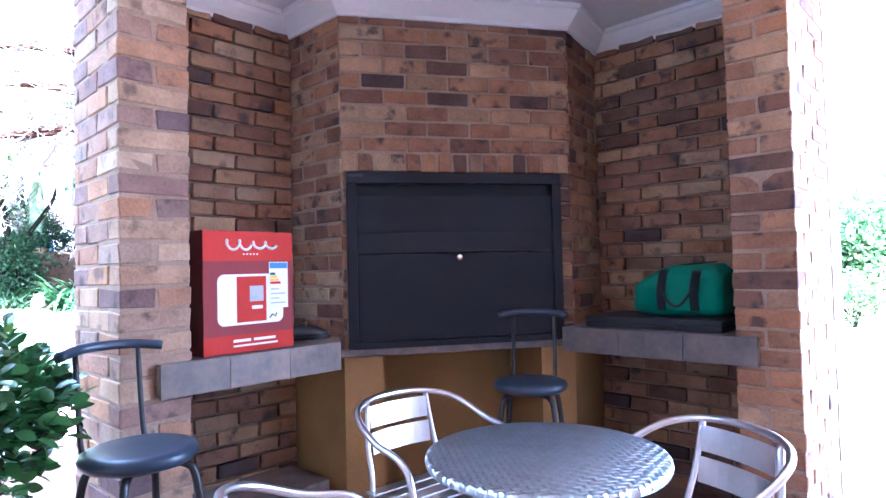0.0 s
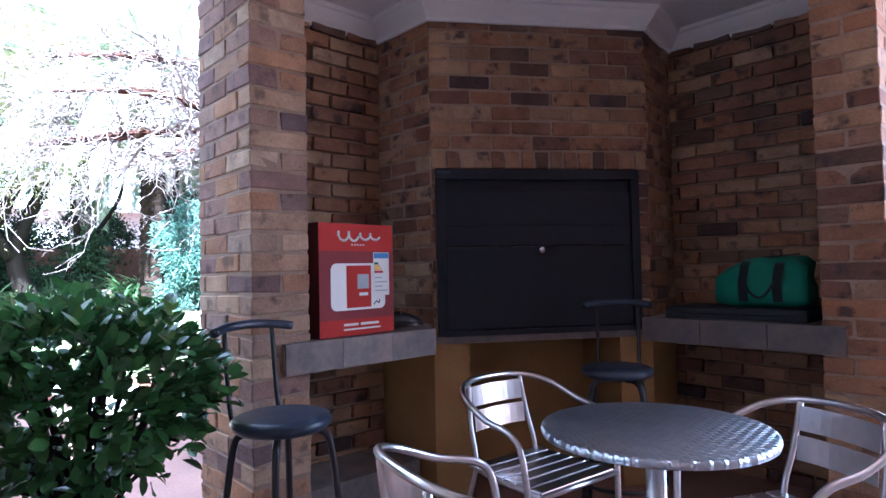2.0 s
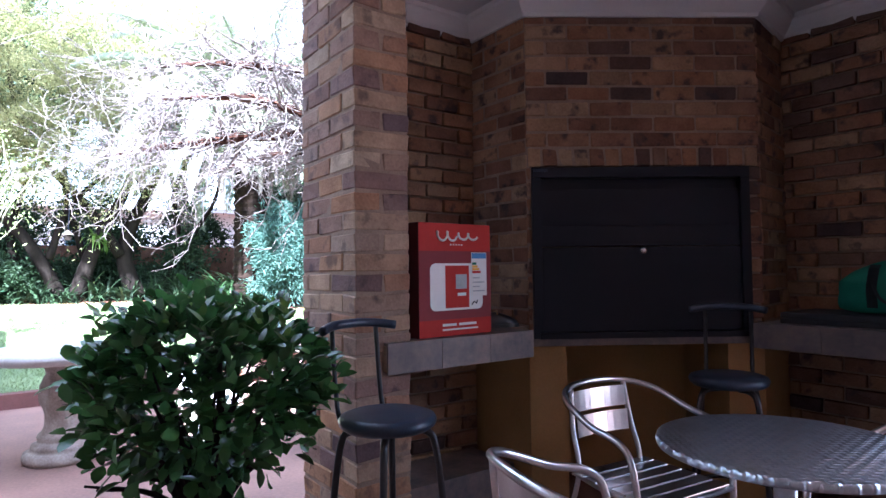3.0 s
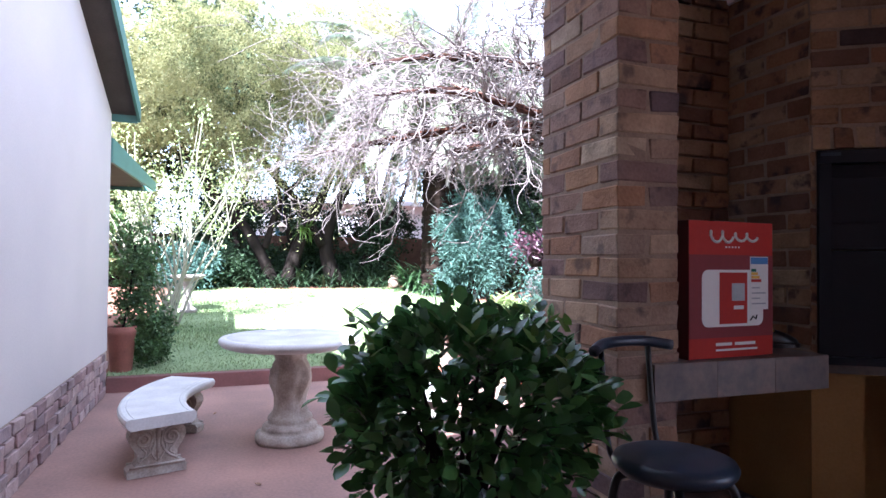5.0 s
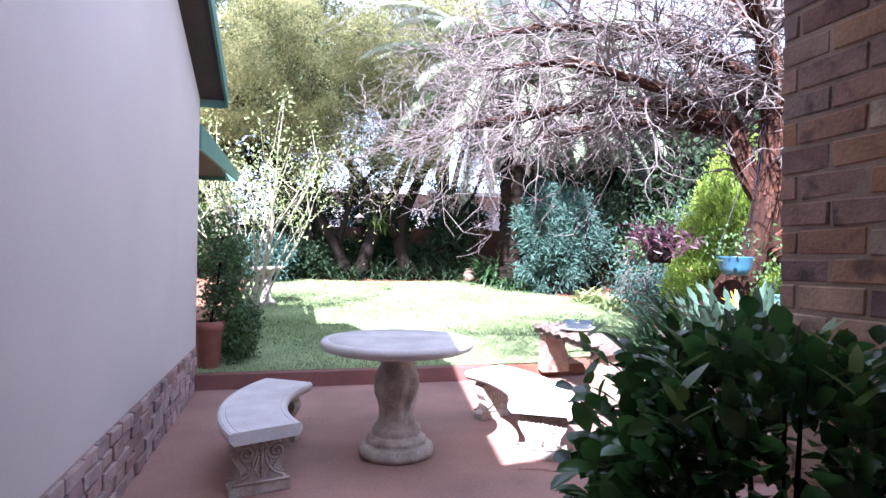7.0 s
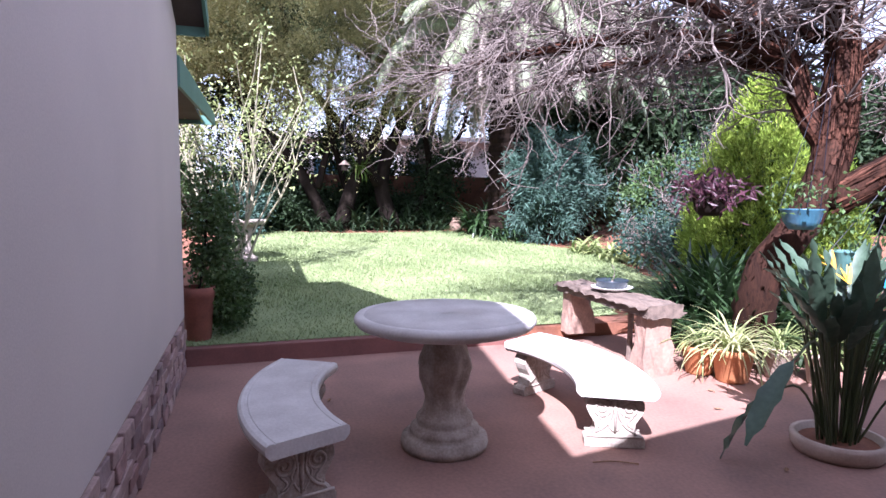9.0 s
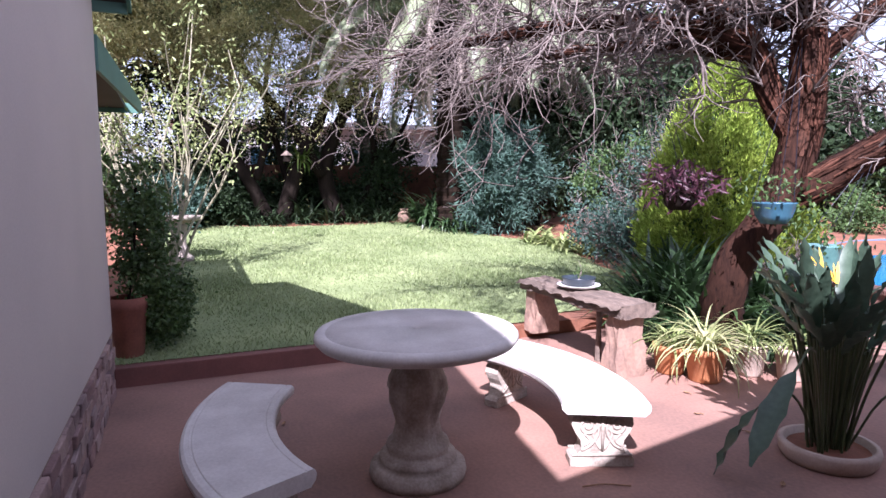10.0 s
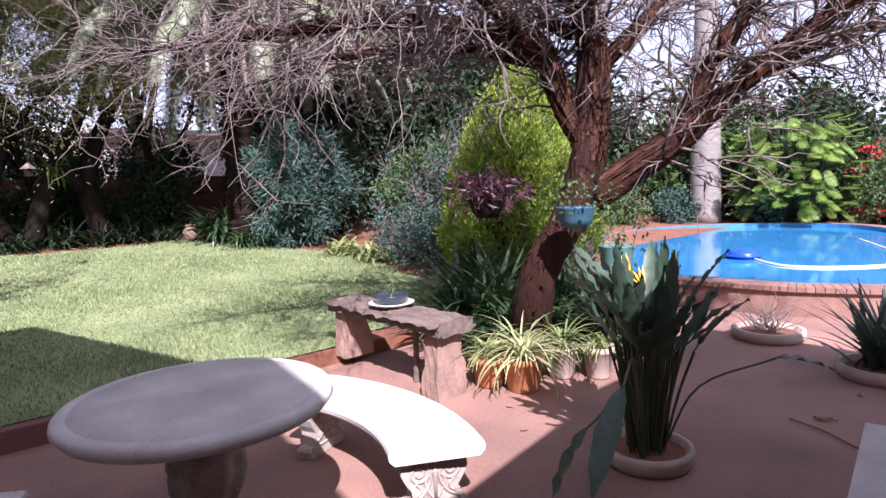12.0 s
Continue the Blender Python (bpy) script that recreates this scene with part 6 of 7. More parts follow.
for i, (x, y, rad, m4, lab) in enumerate((
    (-16.7, -1.6, (0.7, 0.9, 0.6), L_DARK, "low dark shrub against the boundary wall"),
    (-16.8, 0.4, (0.6, 0.9, 0.55), L_DARK, "low dark shrub against the boundary wall"),
    (-16.8, 2.7, (0.5, 0.8, 0.45), L_DARK, "low dark shrub against the boundary wall"),
    (-16.0, -1.5, (0.45, 0.5, 0.4), L_BLUE, "small bluish shrub in the red soil bed"),
    (-14.6, 6.6, (1.0, 1.1, 1.3), L_DARK, "dark bushy shrub behind the conifer"),
    (-16.9, -0.9, (0.6, 0.8, 1.15), L_DARK, "dark shrub in the shade under the trees"),
    (-16.9, 1.6, (0.6, 0.7, 1.0), L_DARK, "dark shrub in the shade under the trees"),
    (-16.2, -0.2, (0.4, 0.5, 0.35), L_DARK, "low green shrub at the edge of the bed"),
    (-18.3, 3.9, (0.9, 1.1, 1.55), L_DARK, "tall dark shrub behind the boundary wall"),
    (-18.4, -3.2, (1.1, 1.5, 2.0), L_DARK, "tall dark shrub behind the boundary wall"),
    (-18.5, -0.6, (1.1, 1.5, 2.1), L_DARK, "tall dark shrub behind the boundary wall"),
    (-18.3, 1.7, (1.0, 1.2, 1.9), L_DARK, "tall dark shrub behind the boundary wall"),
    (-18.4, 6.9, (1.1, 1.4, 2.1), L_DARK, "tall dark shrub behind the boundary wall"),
    (-16.6, 5.9, (0.9, 1.0, 1.7), L_DARK, "dark shrub beside the palm trunk"),
    (-15.9, -0.6, (0.45, 0.6, 0.5), L_DARK, "dark spreading shrub in the bed under the trees"),
    (-15.4, -1.3, (0.5, 0.6, 0.6), L_BLUE, "loose bluish shrub in the bed under the trees"),
    (-16.5, 3.4, (0.5, 0.6, 0.9), L_DARK, "dark spreading shrub in the bed under the trees"),
    (-16.3, -3.0, (0.9, 1.0, 1.2), L_MID, "green shrub beside the house wing"),
    (-12.0, 6.9, (0.9, 1.0, 1.0), L_MID, "loose green shrub at the lawn edge"),
)):
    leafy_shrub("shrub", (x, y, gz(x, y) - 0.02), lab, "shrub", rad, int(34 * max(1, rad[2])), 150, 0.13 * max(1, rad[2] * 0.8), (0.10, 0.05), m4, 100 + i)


def make_tangle(x, y, h, seed, label, leaf_mat=None):
    """A grey twiggy shrub."""
    rng = random.Random(seed)
    ob = thing("twiggy_shrub", (x, y, gz(x, y) - 0.03), label, "shrub")
    bm = bmesh.new()
    tips = []

    def grow(p, d, L, r, depth):
        pts = [p]
        for k in range(4):
            d = (d + Vector((rng.gauss(0, 0.22), rng.gauss(0, 0.22), rng.gauss(0.03, 0.15)))).normalized()
            p = p + d * L / 4
            pts.append(p)
        tube(bm, pts, [max(0.005, r * (1 - 0.16 * k)) for k in range(5)], 4)
        tips.append(p)
        if depth:
            for k in range(4):
                e = (d + Vector((rng.gauss(0, 0.6), rng.gauss(0, 0.6), rng.gauss(0.1, 0.4)))).normalized()
                grow(pts[rng.randint(1, 4)], e, L * 0.62, r * 0.6, depth - 1)

    for i in range(7):
        grow(Vector((rng.gauss(0, 0.15), rng.gauss(0, 0.15), 0)), Vector((rng.gauss(0, 0.4), rng.gauss(0, 0.4), 1)).normalized(), h * 0.45, 0.03, 3)
    tagged(part("twig_tangle", bm, TWIG, ob), kind="stuff")
    if leaf_mat:
        rg = np.random.default_rng(seed)
        P = np.array([tuple(t) for t in tips])
        P = (P[:, None, :] + rg.normal(size=(len(P), 5, 3)) * 0.12).reshape(-1, 3)
        leaf_part("leaves", leaf_quads(P, 0.08, 0.04, rg, 0.2), leaf_mat, ob)


make_tangle(-11.3, 7.2, 2.6, 1, "grey tangle of thin branches with few leaves", L_BLUE)
make_tangle(-10.3, 5.4, 1.4, 2, "grey tangle of thin branches with few leaves", L_BLUE)
make_tangle(-7.3, 5.2, 1.3, 3, "thin pale branches with few small leaves")
make_tangle(-12.6, 8.2, 3.6, 4, "tall grey twiggy shrub in shade", L_DARK)

# ---- trees beyond the boundary ----
def make_tree(x, y, h, rad, label, material, seed, n=70, per=240, size=0.42, leaf=(0.26, 0.12), low=0.45):
    rng = np.random.default_rng(seed)
    ob = thing("tree", (x, y, gz(x, y) - 0.1), label, "tree")
    for k in range(4):
        a = rng.uniform(0, 6.28)
        q = smooth_path([(0, 0, 0), (0.2 * math.cos(a), 0.2 * math.sin(a), h * 0.3), (rad * 0.5 * math.cos(a), rad * 0.5 * math.sin(a), h * 0.75)], 5)
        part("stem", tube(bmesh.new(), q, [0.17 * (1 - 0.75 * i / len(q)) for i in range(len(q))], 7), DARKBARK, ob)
    P = clumps(rng, (0, 0, h * (0.5 + low / 2)), (rad, rad * 1.1, h * (1 - low) * 0.55), n, per, size, 0.45)
    leaf_part("crown", leaf_quads(P, leaf[0], leaf[1], rng, 0.25), material, ob)


for i, (x, y, h, r, m4, low) in enumerate((
    (-19.6, -5.0, 8.5, 2.8, L_OLIVE, 0.25), (-20.5, -1.0, 9.0, 2.8, L_DARK, 0.42), (-21.0, 8.0, 8.0, 2.6, L_DARK, 0.28), (-20.0, 10.5, 7.0, 2.4, L_DARK, 0.15),
    (-18.6, 13.0, 6.6, 2.4, L_MID, 0.1), (-16.5, 9.0, 5.4, 1.9, L_DARK, 0.12), (-15.0, 11.5, 5.0, 1.9, L_DARK, 0.1), (-17.0, -4.2, 6.5, 2.2, L_OLIVE, 0.15), (-21.5, 4.5, 9.5, 2.6, L_OLIVE, 0.55),
    (-14.5, 15.5, 4.2, 2.0, L_DARK, 0.05), (-11.8, 17.6, 3.6, 1.7, L_MID, 0.05), (-8.8, 19.5, 4.0, 1.8, L_DARK, 0.05), (-5.6, 21.0, 3.4, 1.8, L_DARK, 0.05), (-2.5, 23.5, 3.2, 1.9, L_MID, 0.05),
)):
    make_tree(x, y, h, r, "leafy garden tree with an uneven crown beyond the wall", m4, 200 + i, low=low)


def make_fence():
    ob = thing("timber_fence", (-3.6, 20.2, 0.0), "dark timber fence behind the pool", "fence", turn=-8)
    for i in range(16):
        part("slat", slab(-4 + i * 0.24, -4 + i * 0.24 + 0.22, -0.012, 0.012, -0.05, 1.9), DARKBARK, ob)
    for z in (0.4, 1.5):
        part("rail", slab(-4, -0.15, 0.013, 0.06, z, z + 0.09), DARKBARK, ob)


make_fence()


def make_far_house():
    ob = thing("far_house", (-27, 5.0, 1.0), "white neighbouring house seen between the trees", "house")
    part("wall", slab(-3, 0, -6, 6, -0.6, 2.9), FARHOUSE, ob)
    part("roof", slab(-3.4, 0.5, -6.5, 6.5, 2.904, 3.1), FARHOUSE, ob, "pale flat roof edge")
    for y in (-3.0, 1.0):
        w = part("window", slab(0.004, 0.05, y - 0.7, y + 0.7, 1.0, 2.1), FARHOUSE, ob)
        part("pane", slab(0.052, 0.06, y - 0.62, y + 0.62, 1.08, 2.02), GLAZE, w)


make_far_house()
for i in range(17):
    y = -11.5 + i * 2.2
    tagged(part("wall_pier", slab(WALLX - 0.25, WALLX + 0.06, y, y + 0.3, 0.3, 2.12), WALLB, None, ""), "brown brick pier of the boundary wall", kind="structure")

# ---- pool ----
POOL = [(-6.95, 6.55), (-5.9, 6.72), (-5.1, 6.86), (-4.2, 7.45), (-4.0, 8.6), (-4.7, 11.5), (-5.9, 14.8), (-7.4, 15.9), (-9.3, 15.2), (-10.6, 12.9), (-10.2, 10.6), (-8.7, 9.3), (-8.5, 8.0), (-7.8, 7.0)]


def ring_path(pts, n=6):
    p = [Vector((x, y, 0)) for x, y in pts]
    m4 = len(p)
    out = []
    for i in range(m4):
        a, b, c, d = p[i - 1], p[i], p[(i + 1) % m4], p[(i + 2) % m4]
        for k in range(n):
            t = k / n
            out.append(0.5 * (2 * b + (c - a) * t + (2 * a - 5 * b + 4 * c - d) * t * t + (3 * b - a - 3 * c + d) * t ** 3))
    return out


def make_pool():
    path = ring_path(POOL)
    cen = sum(path, Vector()) / len(path)
    n = len(path)

    def off(d):
        out = []
        for i in range(n):
            t = (path[(i + 1) % n] - path[i - 1]).normalized()
            out.append(path[i] + Vector((t.y, -t.x, 0)) * d)
        return out

    water = bmesh.new()
    water.faces.new([water.verts.new((p.x, p.y, 0.25)) for p in path])
    setting("water", water, WATER, "bright blue rippled pool water")
    inner, outer = off(-0.02), off(0.34)

    def band(a, b, za, zb):
        bm = bmesh.new()
        va, vb = [bm.verts.new((p.x, p.y, za)) for p in a], [bm.verts.new((p.x, p.y, zb)) for p in b]
        for i in range(n):
            j = (i + 1) % n
            bm.faces.new((va[i], va[j], vb[j], vb[i]))
        return bm

    setting("pool_lining", band(inner, inner, -0.2, 0.345), POOLBLUE, "blue painted pool side")
    setting("pool_wall", band(off(0.30), off(0.30), -0.1, 0.30), COPING, "low red-brown wall round the pool")
    pool = setting("pool_coping", band(inner, outer, 0.28, 0.28), COPING, "brick coping bed of the pool")
    for i in range(n):
        j = (i + 1) % n
        if (path[j] - path[i]).length < 0.05:
            continue
        for k in range(2):
            a0, a1 = path[i].lerp(path[j], k / 2 + 0.02), path[i].lerp(path[j], (k + 1) / 2 - 0.02)
            o0, o1 = outer[i].lerp(outer[j], k / 2 + 0.02), outer[i].lerp(outer[j], (k + 1) / 2 - 0.02)
            bm = bmesh.new()
            lo = [bm.verts.new((p.x, p.y, 0.285)) for p in (a0, a1, o1, o0)]
            hi = [bm.verts.new((p.x, p.y, 0.34)) for p in (a0, a1, o1, o0)]
            bm.faces.new(lo)
            bm.faces.new(hi)
            for q in range(4):
                w = (q + 1) % 4
                bm.faces.new((lo[q], lo[w], hi[w], hi[q]))
            part("brick", bm, COPING, pool)


make_pool()


def make_floater():
    ob = thing("pool_cleaner", (-6.75, 9.35, 0.25), "blue plastic pool cleaner floating on the water", "pool cleaner")
    part("body", lathe(bmesh.new(), [(0.05, -0.04), (0.22, -0.02), (0.26, 0.05), (0.2, 0.12), (0.08, 0.16), (0.02, 0.17)], 20), FLOATBLUE, ob, smooth=True)
    part("rim", lathe(bmesh.new(), [(0.26, 0.03), (0.29, 0.05), (0.26, 0.07)], 24), FLOATBLUE, ob, smooth=True)
    hose = thing("pool_hose", (-6.5, 9.0, 0.26), "pale floating pool hose curving over the water", "hose")
    part("tube", tube(bmesh.new(), smooth_path([(-0.2, 0.4, 0), (0.6, -0.3, 0.0), (1.4, 0.1, 0), (1.9, 1.2, 0), (1.2, 2.6, 0), (0.4, 4.2, 0)], 8), 0.018, 8), WHITE, hose, smooth=True)


make_floater()


def make_grey_palm():
    x, y = -10.4, 15.95
    ob = thing("royal_palm", (x, y, 0.3), "tall smooth grey palm trunk behind the pool", "palm tree")
    part("trunk", lathe(bmesh.new(), [(0.42 - 0.02 * z + 0.01 * (int(z * 4) % 2), z) for z in [i * 0.25 for i in range(40)]], 20), GREYBARK, ob, smooth=True)
    rng = np.random.default_rng(3)
    vs, fs = [], []
    for i in range(40):
        strap(vs, fs, (0, 0, 9.6), 2.4 * i, rng.uniform(2.2, 3.2), 0.5, rng.uniform(0.0, 1.2), rng.uniform(1.4, 2.4), 8)
    from_lists("fronds", vs, fs, L_PALM, ob)


make_grey_palm()


def make_philodendron(x, y, seed, n=330):
    """Large cut leaves on a mounded bush."""
    rng = np.random.default_rng(seed)
    ob = thing("philodendron", (x, y, 0.35), "mounded bush of large bright cut leaves beside the pool", "shrub")
    for i in range(n):
        a = rng.uniform(0, 2 * math.pi)
        zc = rng.uniform(0.3, 2.6)
        r0 = 1.25 * math.sqrt(max(0.05, 1 - ((zc - 1.1) / 1.9) ** 2))
        p = Vector((r0 * math.cos(a), r0 * math.sin(a), zc))
        vs, fs = [], []
        L = rng.uniform(0.34, 0.54)
        d = Vector((math.cos(a) * 0.6, math.sin(a) * 0.6, rng.uniform(-0.9, 0.25))).normalized()
        sd = Vector((-math.sin(a), math.cos(a), 0))
        for k in range(9):
            t = k / 8
            q = p + d * L * t
            w = 0.46 * L * (1 - t) ** 0.5 * (0.55 + 0.45 * min(1, 3 * t)) + 0.06
            for s in (1, -1):
                tip = q + (sd * s + d * 0.8).normalized() * w + Vector((0, 0, -0.12 * w))
                u = d * 0.024
                b = len(vs)
                mid = q.lerp(tip, 0.6) + Vector((0, 0, 0.03))
                vs += [tuple(q - u), tuple(q + u), tuple(mid + u * 0.75), tuple(mid - u * 0.75), tuple(tip)]
                fs += [(b, b + 1, b + 2, b + 3), (b + 3, b + 2, b + 4)]
        from_lists("leaf", vs, fs, L_BRIGHT, ob)
        part("stalk", tube(bmesh.new(), [(0, 0, 0), tuple(p * 0.55), tuple(p)], 0.018, 5), STALK, ob)
    p = clumps(rng, (0, 0, 1.1), (1.0, 1.0, 1.1), 40, 60, 0.2, 0.3)
    leaf_part("inner_leaves", leaf_quads(p, 0.3, 0.14, rng, 0.4), L_MID, ob)


make_philodendron(-8.41, 16.7, 1)
make_philodendron(-9.3, 17.6, 2, 60)
rb = leafy_shrub("flowering_bush", (-6.75, 17.2, 0.3), "loose bush with scattered red flowers beside the pool", "shrub", (0.8, 0.8, 1.0), 34, 110, 0.16, (0.12, 0.06), L_MID, 301)
rngf = np.random.default_rng(9)
tagged(leaf_part("flower_cluster", leaf_quads(clumps(rngf, (0, 0, 1.0), (0.8, 0.8, 0.95), 16, 26, 0.06, 0.9), 0.10, 0.08, rngf), RED_FLOWER, rb, "red flowers"), kind="stuff")
for i, (x, y) in enumerate(((-10.9, 15.2), (-11.6, 13.6), (-8.9, 16.2))):
    leafy_shrub("shrub", (x, y, 0.3), "grey-green low shrub along the pool edge", "shrub", (0.6, 0.6, 0.5), 26, 90, 0.12, (0.10, 0.05), (L_BLUE, L_MID, L_BLUE)[i], 310 + i)
leafy_shrub("shrub", (-2.2, 14.5, 0.0), "round green shrub in the open yard", "shrub", (0.6, 0.6, 0.5), 26, 90, 0.12, (0.10, 0.05), L_MID, 320)
# hanging feeder under the feathery tree
fd = thing("bird_feeder", (-12.6, 0.55, 1.95), "small wooden bird feeder hanging from a branch", "bird feeder")
part("box", slab(-0.05, 0.05, -0.05, 0.05, 0, 0.10, bevel=0.006), DARKBARK, fd)
bm = bmesh.new()
lathe(bm, [(0.10, 0.101), (0.012, 0.18)], 4)
part("roof", bm, WOOD_OLD, fd)
part("cord", tube(bmesh.new(), [(0, 0, 0.17), (-0.6, 0.1, 1.5), (-2.6, 0.2, 3.2)], 0.004, 4), BLACK, fd)


# ---- small things on the ground ----
DRY = mat("dry_leaf", (0.30, 0.17, 0.09), (0.17, 0.09, 0.05), rough=0.8, scale=20, fine=80, bump=0.3)


def make_dry_leaf(x, y, turn, L):
    ob = thing("dry_leaf", (x, y, 0.0), "curled brown dry leaf lying on the paving", "leaf", "fallen leaves", turn)
    vs, fs = [], []
    for i in range(6):
        t = i / 5
        w = 0.28 * L * math.sin(math.pi * (0.08 + 0.84 * t))
        z = 0.004 + 0.06 * L * (2 * t - 1) ** 2
        vs += [(L * (t - 0.5), -w, z + 0.10 * L), (L * (t - 0.5), 0, z), (L * (t - 0.5), w, z + 0.08 * L)]
        if i:
            b = 3 * (i - 1)
            fs += [(b, b + 1, b + 4, b + 3), (b + 1, b + 2, b + 5, b + 4)]
    from_lists("blade", vs, fs, DRY, ob)
    part("stalk", tube(bmesh.new(), [(0.5 * L, 0, 0.02 * L + 0.004), (0.8 * L, 0.05 * L, 0.006)], 0.0025, 5), DRY, ob)


for x, y, a, L in ((-3.95, 3.55, 20, 0.11), (-4.35, 1.75, 130, 0.05), (-5.25, 2.1, 60, 0.05), (-4.9, 2.15, 200, 0.04), (-5.6, 2.35, 10, 0.05), (-6.6, 1.2, 75, 0.05), (-6.2, -0.5, 160, 0.05), (-4.3, -0.2, 220, 0.04), (-3.9, 4.2, 300, 0.06)):
    make_dry_leaf(x, y, a, L)
ob = thing("fallen_twig", (-3.85, 3.3, 0.008), "thin dry twig lying on the paving", "twig", turn=-25)
part("stick", tube(bmesh.new(), smooth_path([(-0.28, 0, 0), (-0.05, 0.02, 0.003), (0.2, -0.01, 0.001), (0.34, 0.03, 0.004)], 4), 0.006, 6), DRY, ob)
ob = thing("fallen_twig", (-4.7, 0.9, 0.006), "thin dry twig lying on the paving", "twig", turn=70)
part("stick", tube(bmesh.new(), smooth_path([(-0.12, 0, 0), (0.0, 0.015, 0.002), (0.13, -0.01, 0.001)], 4), 0.004, 6), DRY, ob)
# fallen leaves in the shaded bed
rngl = np.random.default_rng(77)
n = 2600
px, py = rngl.uniform(-17.2, -15.2, n), rngl.uniform(-3.5, 5.0, n)
P = np.column_stack([px, py, [lawn_z(a, b) + 0.012 for a, b in zip(px, py)]])
litter = tagged(new("leaf_litter"), "scatter of dry leaves on the red soil bed", "leaf litter", kind="stuff")
v = leaf_quads(P, 0.09, 0.05, rngl)
v[:, :, 2] = P[:, None, 2] + (v[:, :, 2] - P[:, None, 2]) * 0.12 + 0.006
leaf_part("dry_leaves", v, DRY, litter)

# ---- bricks of the walls, last ----
brick_rng = random.Random(3)
brick_cache = {}


def brick_mesh(lx, ly, lz, material, variant):
    key = (round(lx, 3), round(ly, 3), round(lz, 3), material.name, variant)
    if key not in brick_cache:
        r = random.Random(hash((key[0], key[1], key[2], variant)) & 0xFFFF)
        bm = bmesh.new()
        bmesh.ops.create_cube(bm, size=1)
        for v in bm.verts:
            v.co = Vector((v.co.x * lx, v.co.y * ly, v.co.z * lz)) + Vector((r.uniform(-1, 1), r.uniform(-1, 1), r.uniform(-1, 1))) * 0.0048
        bmesh.ops.bevel(bm, geom=bm.edges[:], offset=0.0045, segments=1, affect="EDGES")
        me = bpy.data.meshes.new("brick")
        bm.to_mesh(me)
        bm.free()
        me.materials.append(material)
        brick_cache[key] = me
    return brick_cache[key]


def lay(parent, x0, x1, y0, y1, z, material, h=COURSE - 0.012):
    """One brick by its extents in the wall's own axes."""
    me = brick_mesh(x1 - x0, y1 - y0, h, material, brick_rng.randint(0, 2))
    ob = new("brick", me)
    ob.parent = parent
    ob.location = ((x0 + x1) / 2 + brick_rng.uniform(-0.002, 0.002), (y0 + y1) / 2 + brick_rng.uniform(-0.0025, 0.0025), z + h / 2 + brick_rng.uniform(-0.001, 0.001))
    ob.rotation_euler = (0, 0, brick_rng.uniform(-0.008, 0.008))
    return ob


def lay_run(parent, origin, u, L, z0, z1, material, shift=0, d=0.028, ends=(0.0, 0.0)):
    """A stretcher-bond face: origin and direction u of the face line, bricks set back d behind it."""
    u = Vector(u).normalized()
    n = Vector((u.y, -u.x))
    ang = math.atan2(u.y, u.x)
    B, J = 0.222, 0.012
    k = 0
    z = z0
    while z + COURSE * 0.6 < z1:
        off = ((k + shift) % 2) * (B + J) / 2
        s = -off
        while s < L - 0.02:
            a, b = max(s, ends[0]), min(s + B, L - ends[1])
            if b - a > 0.03:
                me = brick_mesh(b - a, d, COURSE - 0.012, material, brick_rng.randint(0, 2))
                ob = new("brick", me)
                ob.parent = parent
                c = Vector(origin) + u * ((a + b) / 2) - n * (d / 2 + brick_rng.uniform(-0.0065, 0.0015))
                ob.location = (c.x, c.y, z + (COURSE - 0.012) / 2)
                ob.rotation_euler = (0, 0, ang + brick_rng.uniform(-0.006, 0.006))
            s += B + J
        z += COURSE
        k += 1


def lay_pillars():
    k, z = 0, -0.01
    X, Y = -2.135, 0.858
    while z < CEILING - 0.05:
        if k % 2 == 0:
            rows = ((X - 0.106, X, Y, Y + 0.257), (X - 0.340, X - 0.118, Y, Y + 0.11), (X - 0.53, X - 0.352, Y, Y + 0.257))
        else:
            rows = ((X - 0.222, X, Y, Y + 0.122), (X - 0.222, X, Y + 0.134, Y + 0.257), (X - 0.456, X - 0.234, Y, Y + 0.11), (X - 0.53, X - 0.468, Y, Y + 0.257))
        for a in rows:
            lay(pillar_left, *a, z, BRICK_OUT)
        XR, YR = -0.73, 2.92
        if k % 2 == 0:
            rows = ((XR, XR + 0.122, YR, YR + 0.22), (XR + 0.134, XR + 0.26, YR, YR + 0.22), (XR + 0.15, XR + 0.26, YR + 0.232, YR + 0.45), (XR + 0.15, XR + 0.26, YR + 0.462, YR + 0.64))
        else:
            rows = ((XR, XR + 0.26, YR, YR + 0.11), (XR + 0.15, XR + 0.26, YR + 0.122, YR + 0.34), (XR + 0.15, XR + 0.26, YR + 0.352, YR + 0.56))
        for a in rows:
            lay(pillar_right, *a, z, BRICK)
        z += COURSE
        k += 1


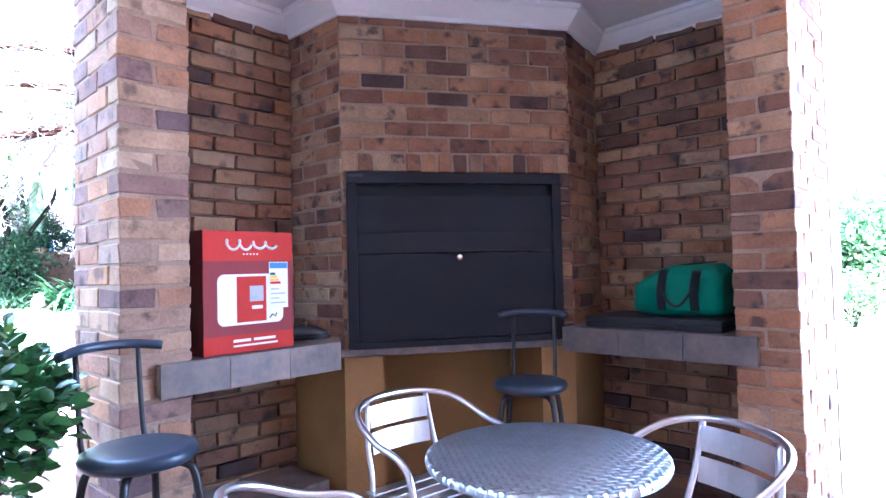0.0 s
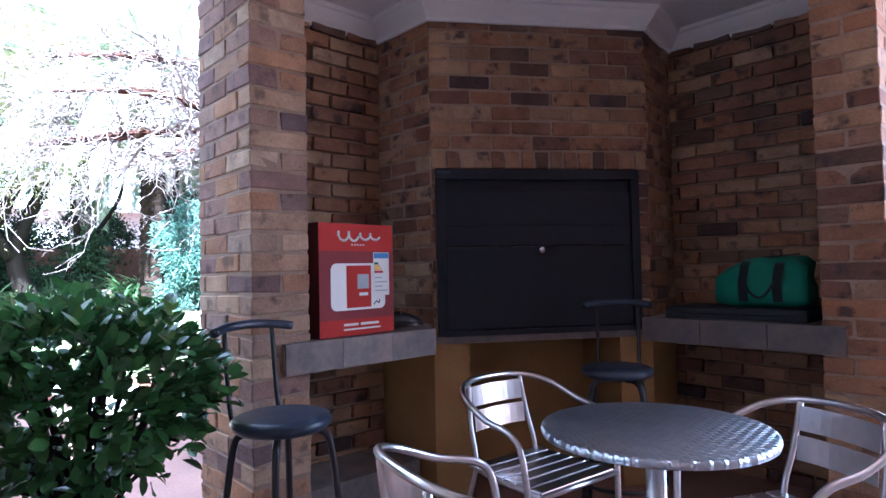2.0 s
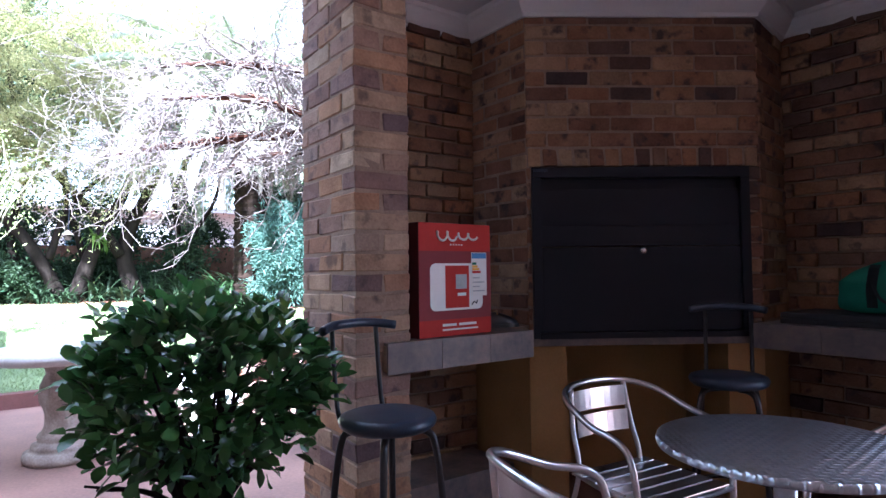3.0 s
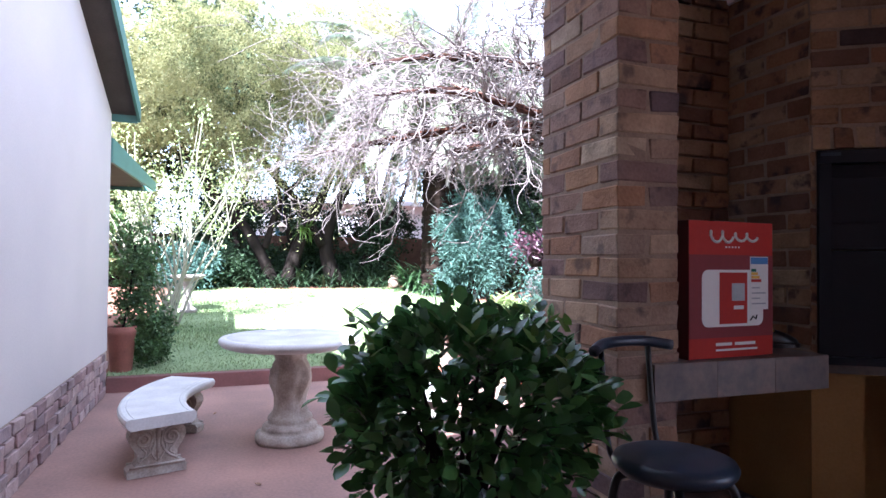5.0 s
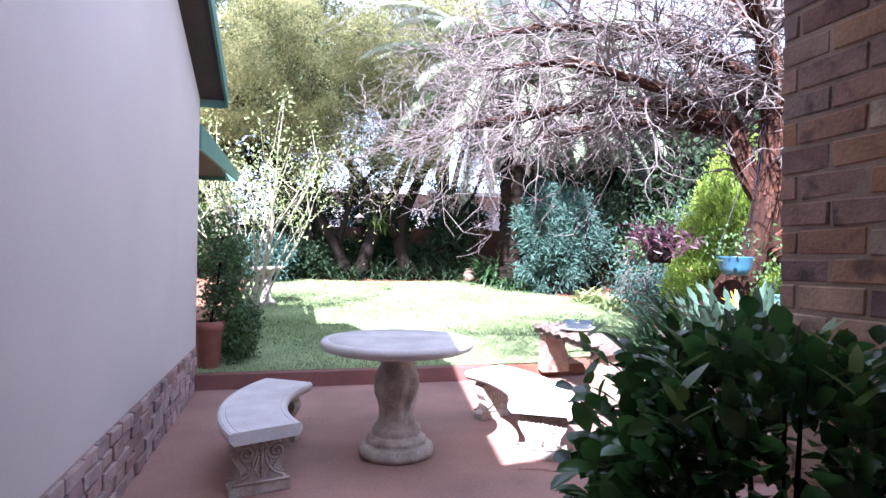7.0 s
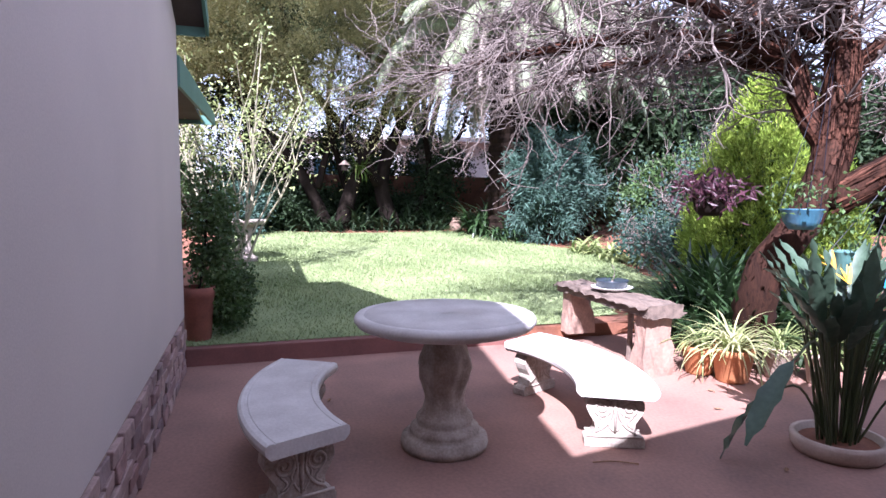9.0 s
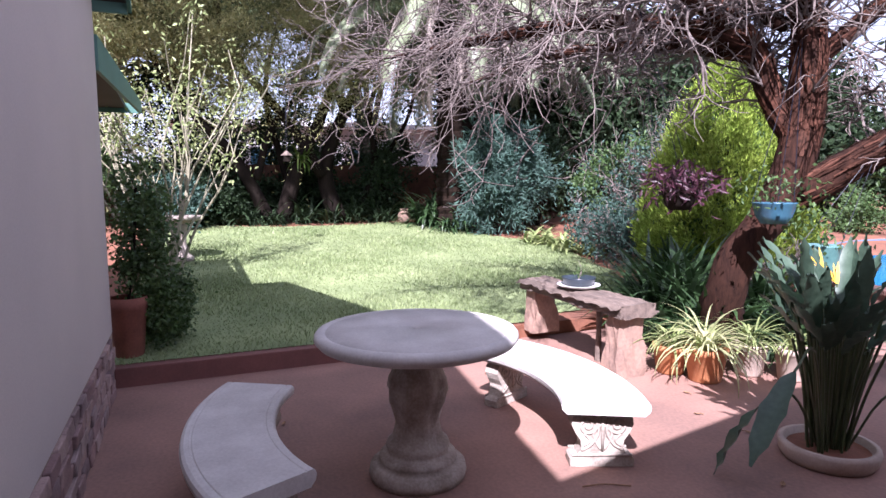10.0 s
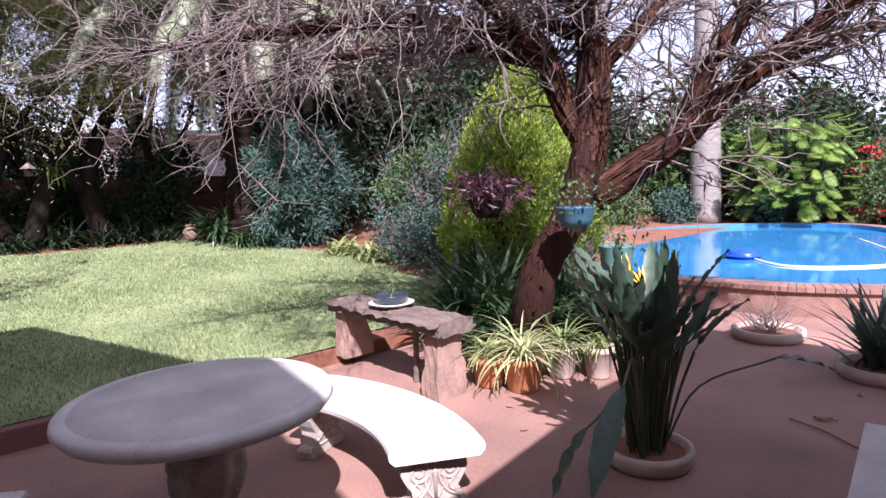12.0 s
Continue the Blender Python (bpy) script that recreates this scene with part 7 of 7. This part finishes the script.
lay_pillars()
Z0, ZT = -0.01, CEILING - 0.09
lay_run(wall_left, (-2.80, 1.985), (0, -1), 0.87, Z0, ZT, BRICK)
lay_run(wall_back, (-0.735, 3.56), (-1, 0), 0.99, Z0, ZT, BRICK, 1)
lay_run(chimney, (-2.797, 1.99), (1, 0), 0.467, 1.041, ZT, BRICK, 1, ends=(0, 0.003))
lay_run(chimney, (-1.62, 3.05), (-0.1, 0.51), 0.51, 1.041, ZT, BRICK, 0, ends=(0.004, 0))
ztop = 1.995
lay_run(chimney, (-2.33, 1.99), (FU.x, FU.y), FACE_L, ztop, ZT, BRICK, 1)
# course of bricks on end above the braai, and the narrow jambs
n_end = 15
for i in range(n_end):
    w = FACE_L / n_end
    c = Vector((-2.33, 1.99)) + FU * (w * (i + 0.5)) - FN * 0.014
    me = brick_mesh(w - 0.011, 0.028, 0.098, BRICK, brick_rng.randint(0, 2))
    ob = new("brick", me)
    ob.parent = chimney
    ob.location = (c.x, c.y, 1.885 + 0.052)
    ob.rotation_euler = (0, 0, math.atan2(FU.y, FU.x))
z = 0.97
while z < 1.86:
    for u0, u1 in ((0.0, 0.022), (FACE_L - 0.066, FACE_L)):
        c = Vector((-2.33, 1.99)) + FU * ((u0 + u1) / 2) - FN * 0.03
        ob = new("brick", brick_mesh(u1 - u0, 0.06, COURSE - 0.012, BRICK, brick_rng.randint(0, 2)))
        ob.parent = chimney
        ob.location = (c.x, c.y, z + 0.036)
        ob.rotation_euler = (0, 0, math.atan2(FU.y, FU.x))
    z += COURSE
# uneven clinker plinth along the house wall
plinth = bpy.data.objects["wall_house_plinth"]
for k in range(5):
    x = 0.6 - 0.11 * (k % 2)
    while x > -7.48:
        L = brick_rng.uniform(0.16, 0.235)
        if x - L < -7.49:
            break
        me = brick_mesh(round(L, 2), 0.034, 0.076, BRICK_PLINTH, brick_rng.randint(0, 2))
        ob = new("brick", me)
        ob.parent = plinth
        ob.location = (x - L / 2, -1.592 + 0.006 + brick_rng.uniform(-0.011, 0.011), k * 0.0855 + 0.040)
        ob.rotation_euler = (brick_rng.uniform(-0.05, 0.05), brick_rng.uniform(-0.05, 0.05), brick_rng.uniform(-0.05, 0.05))
        x -= L + 0.013
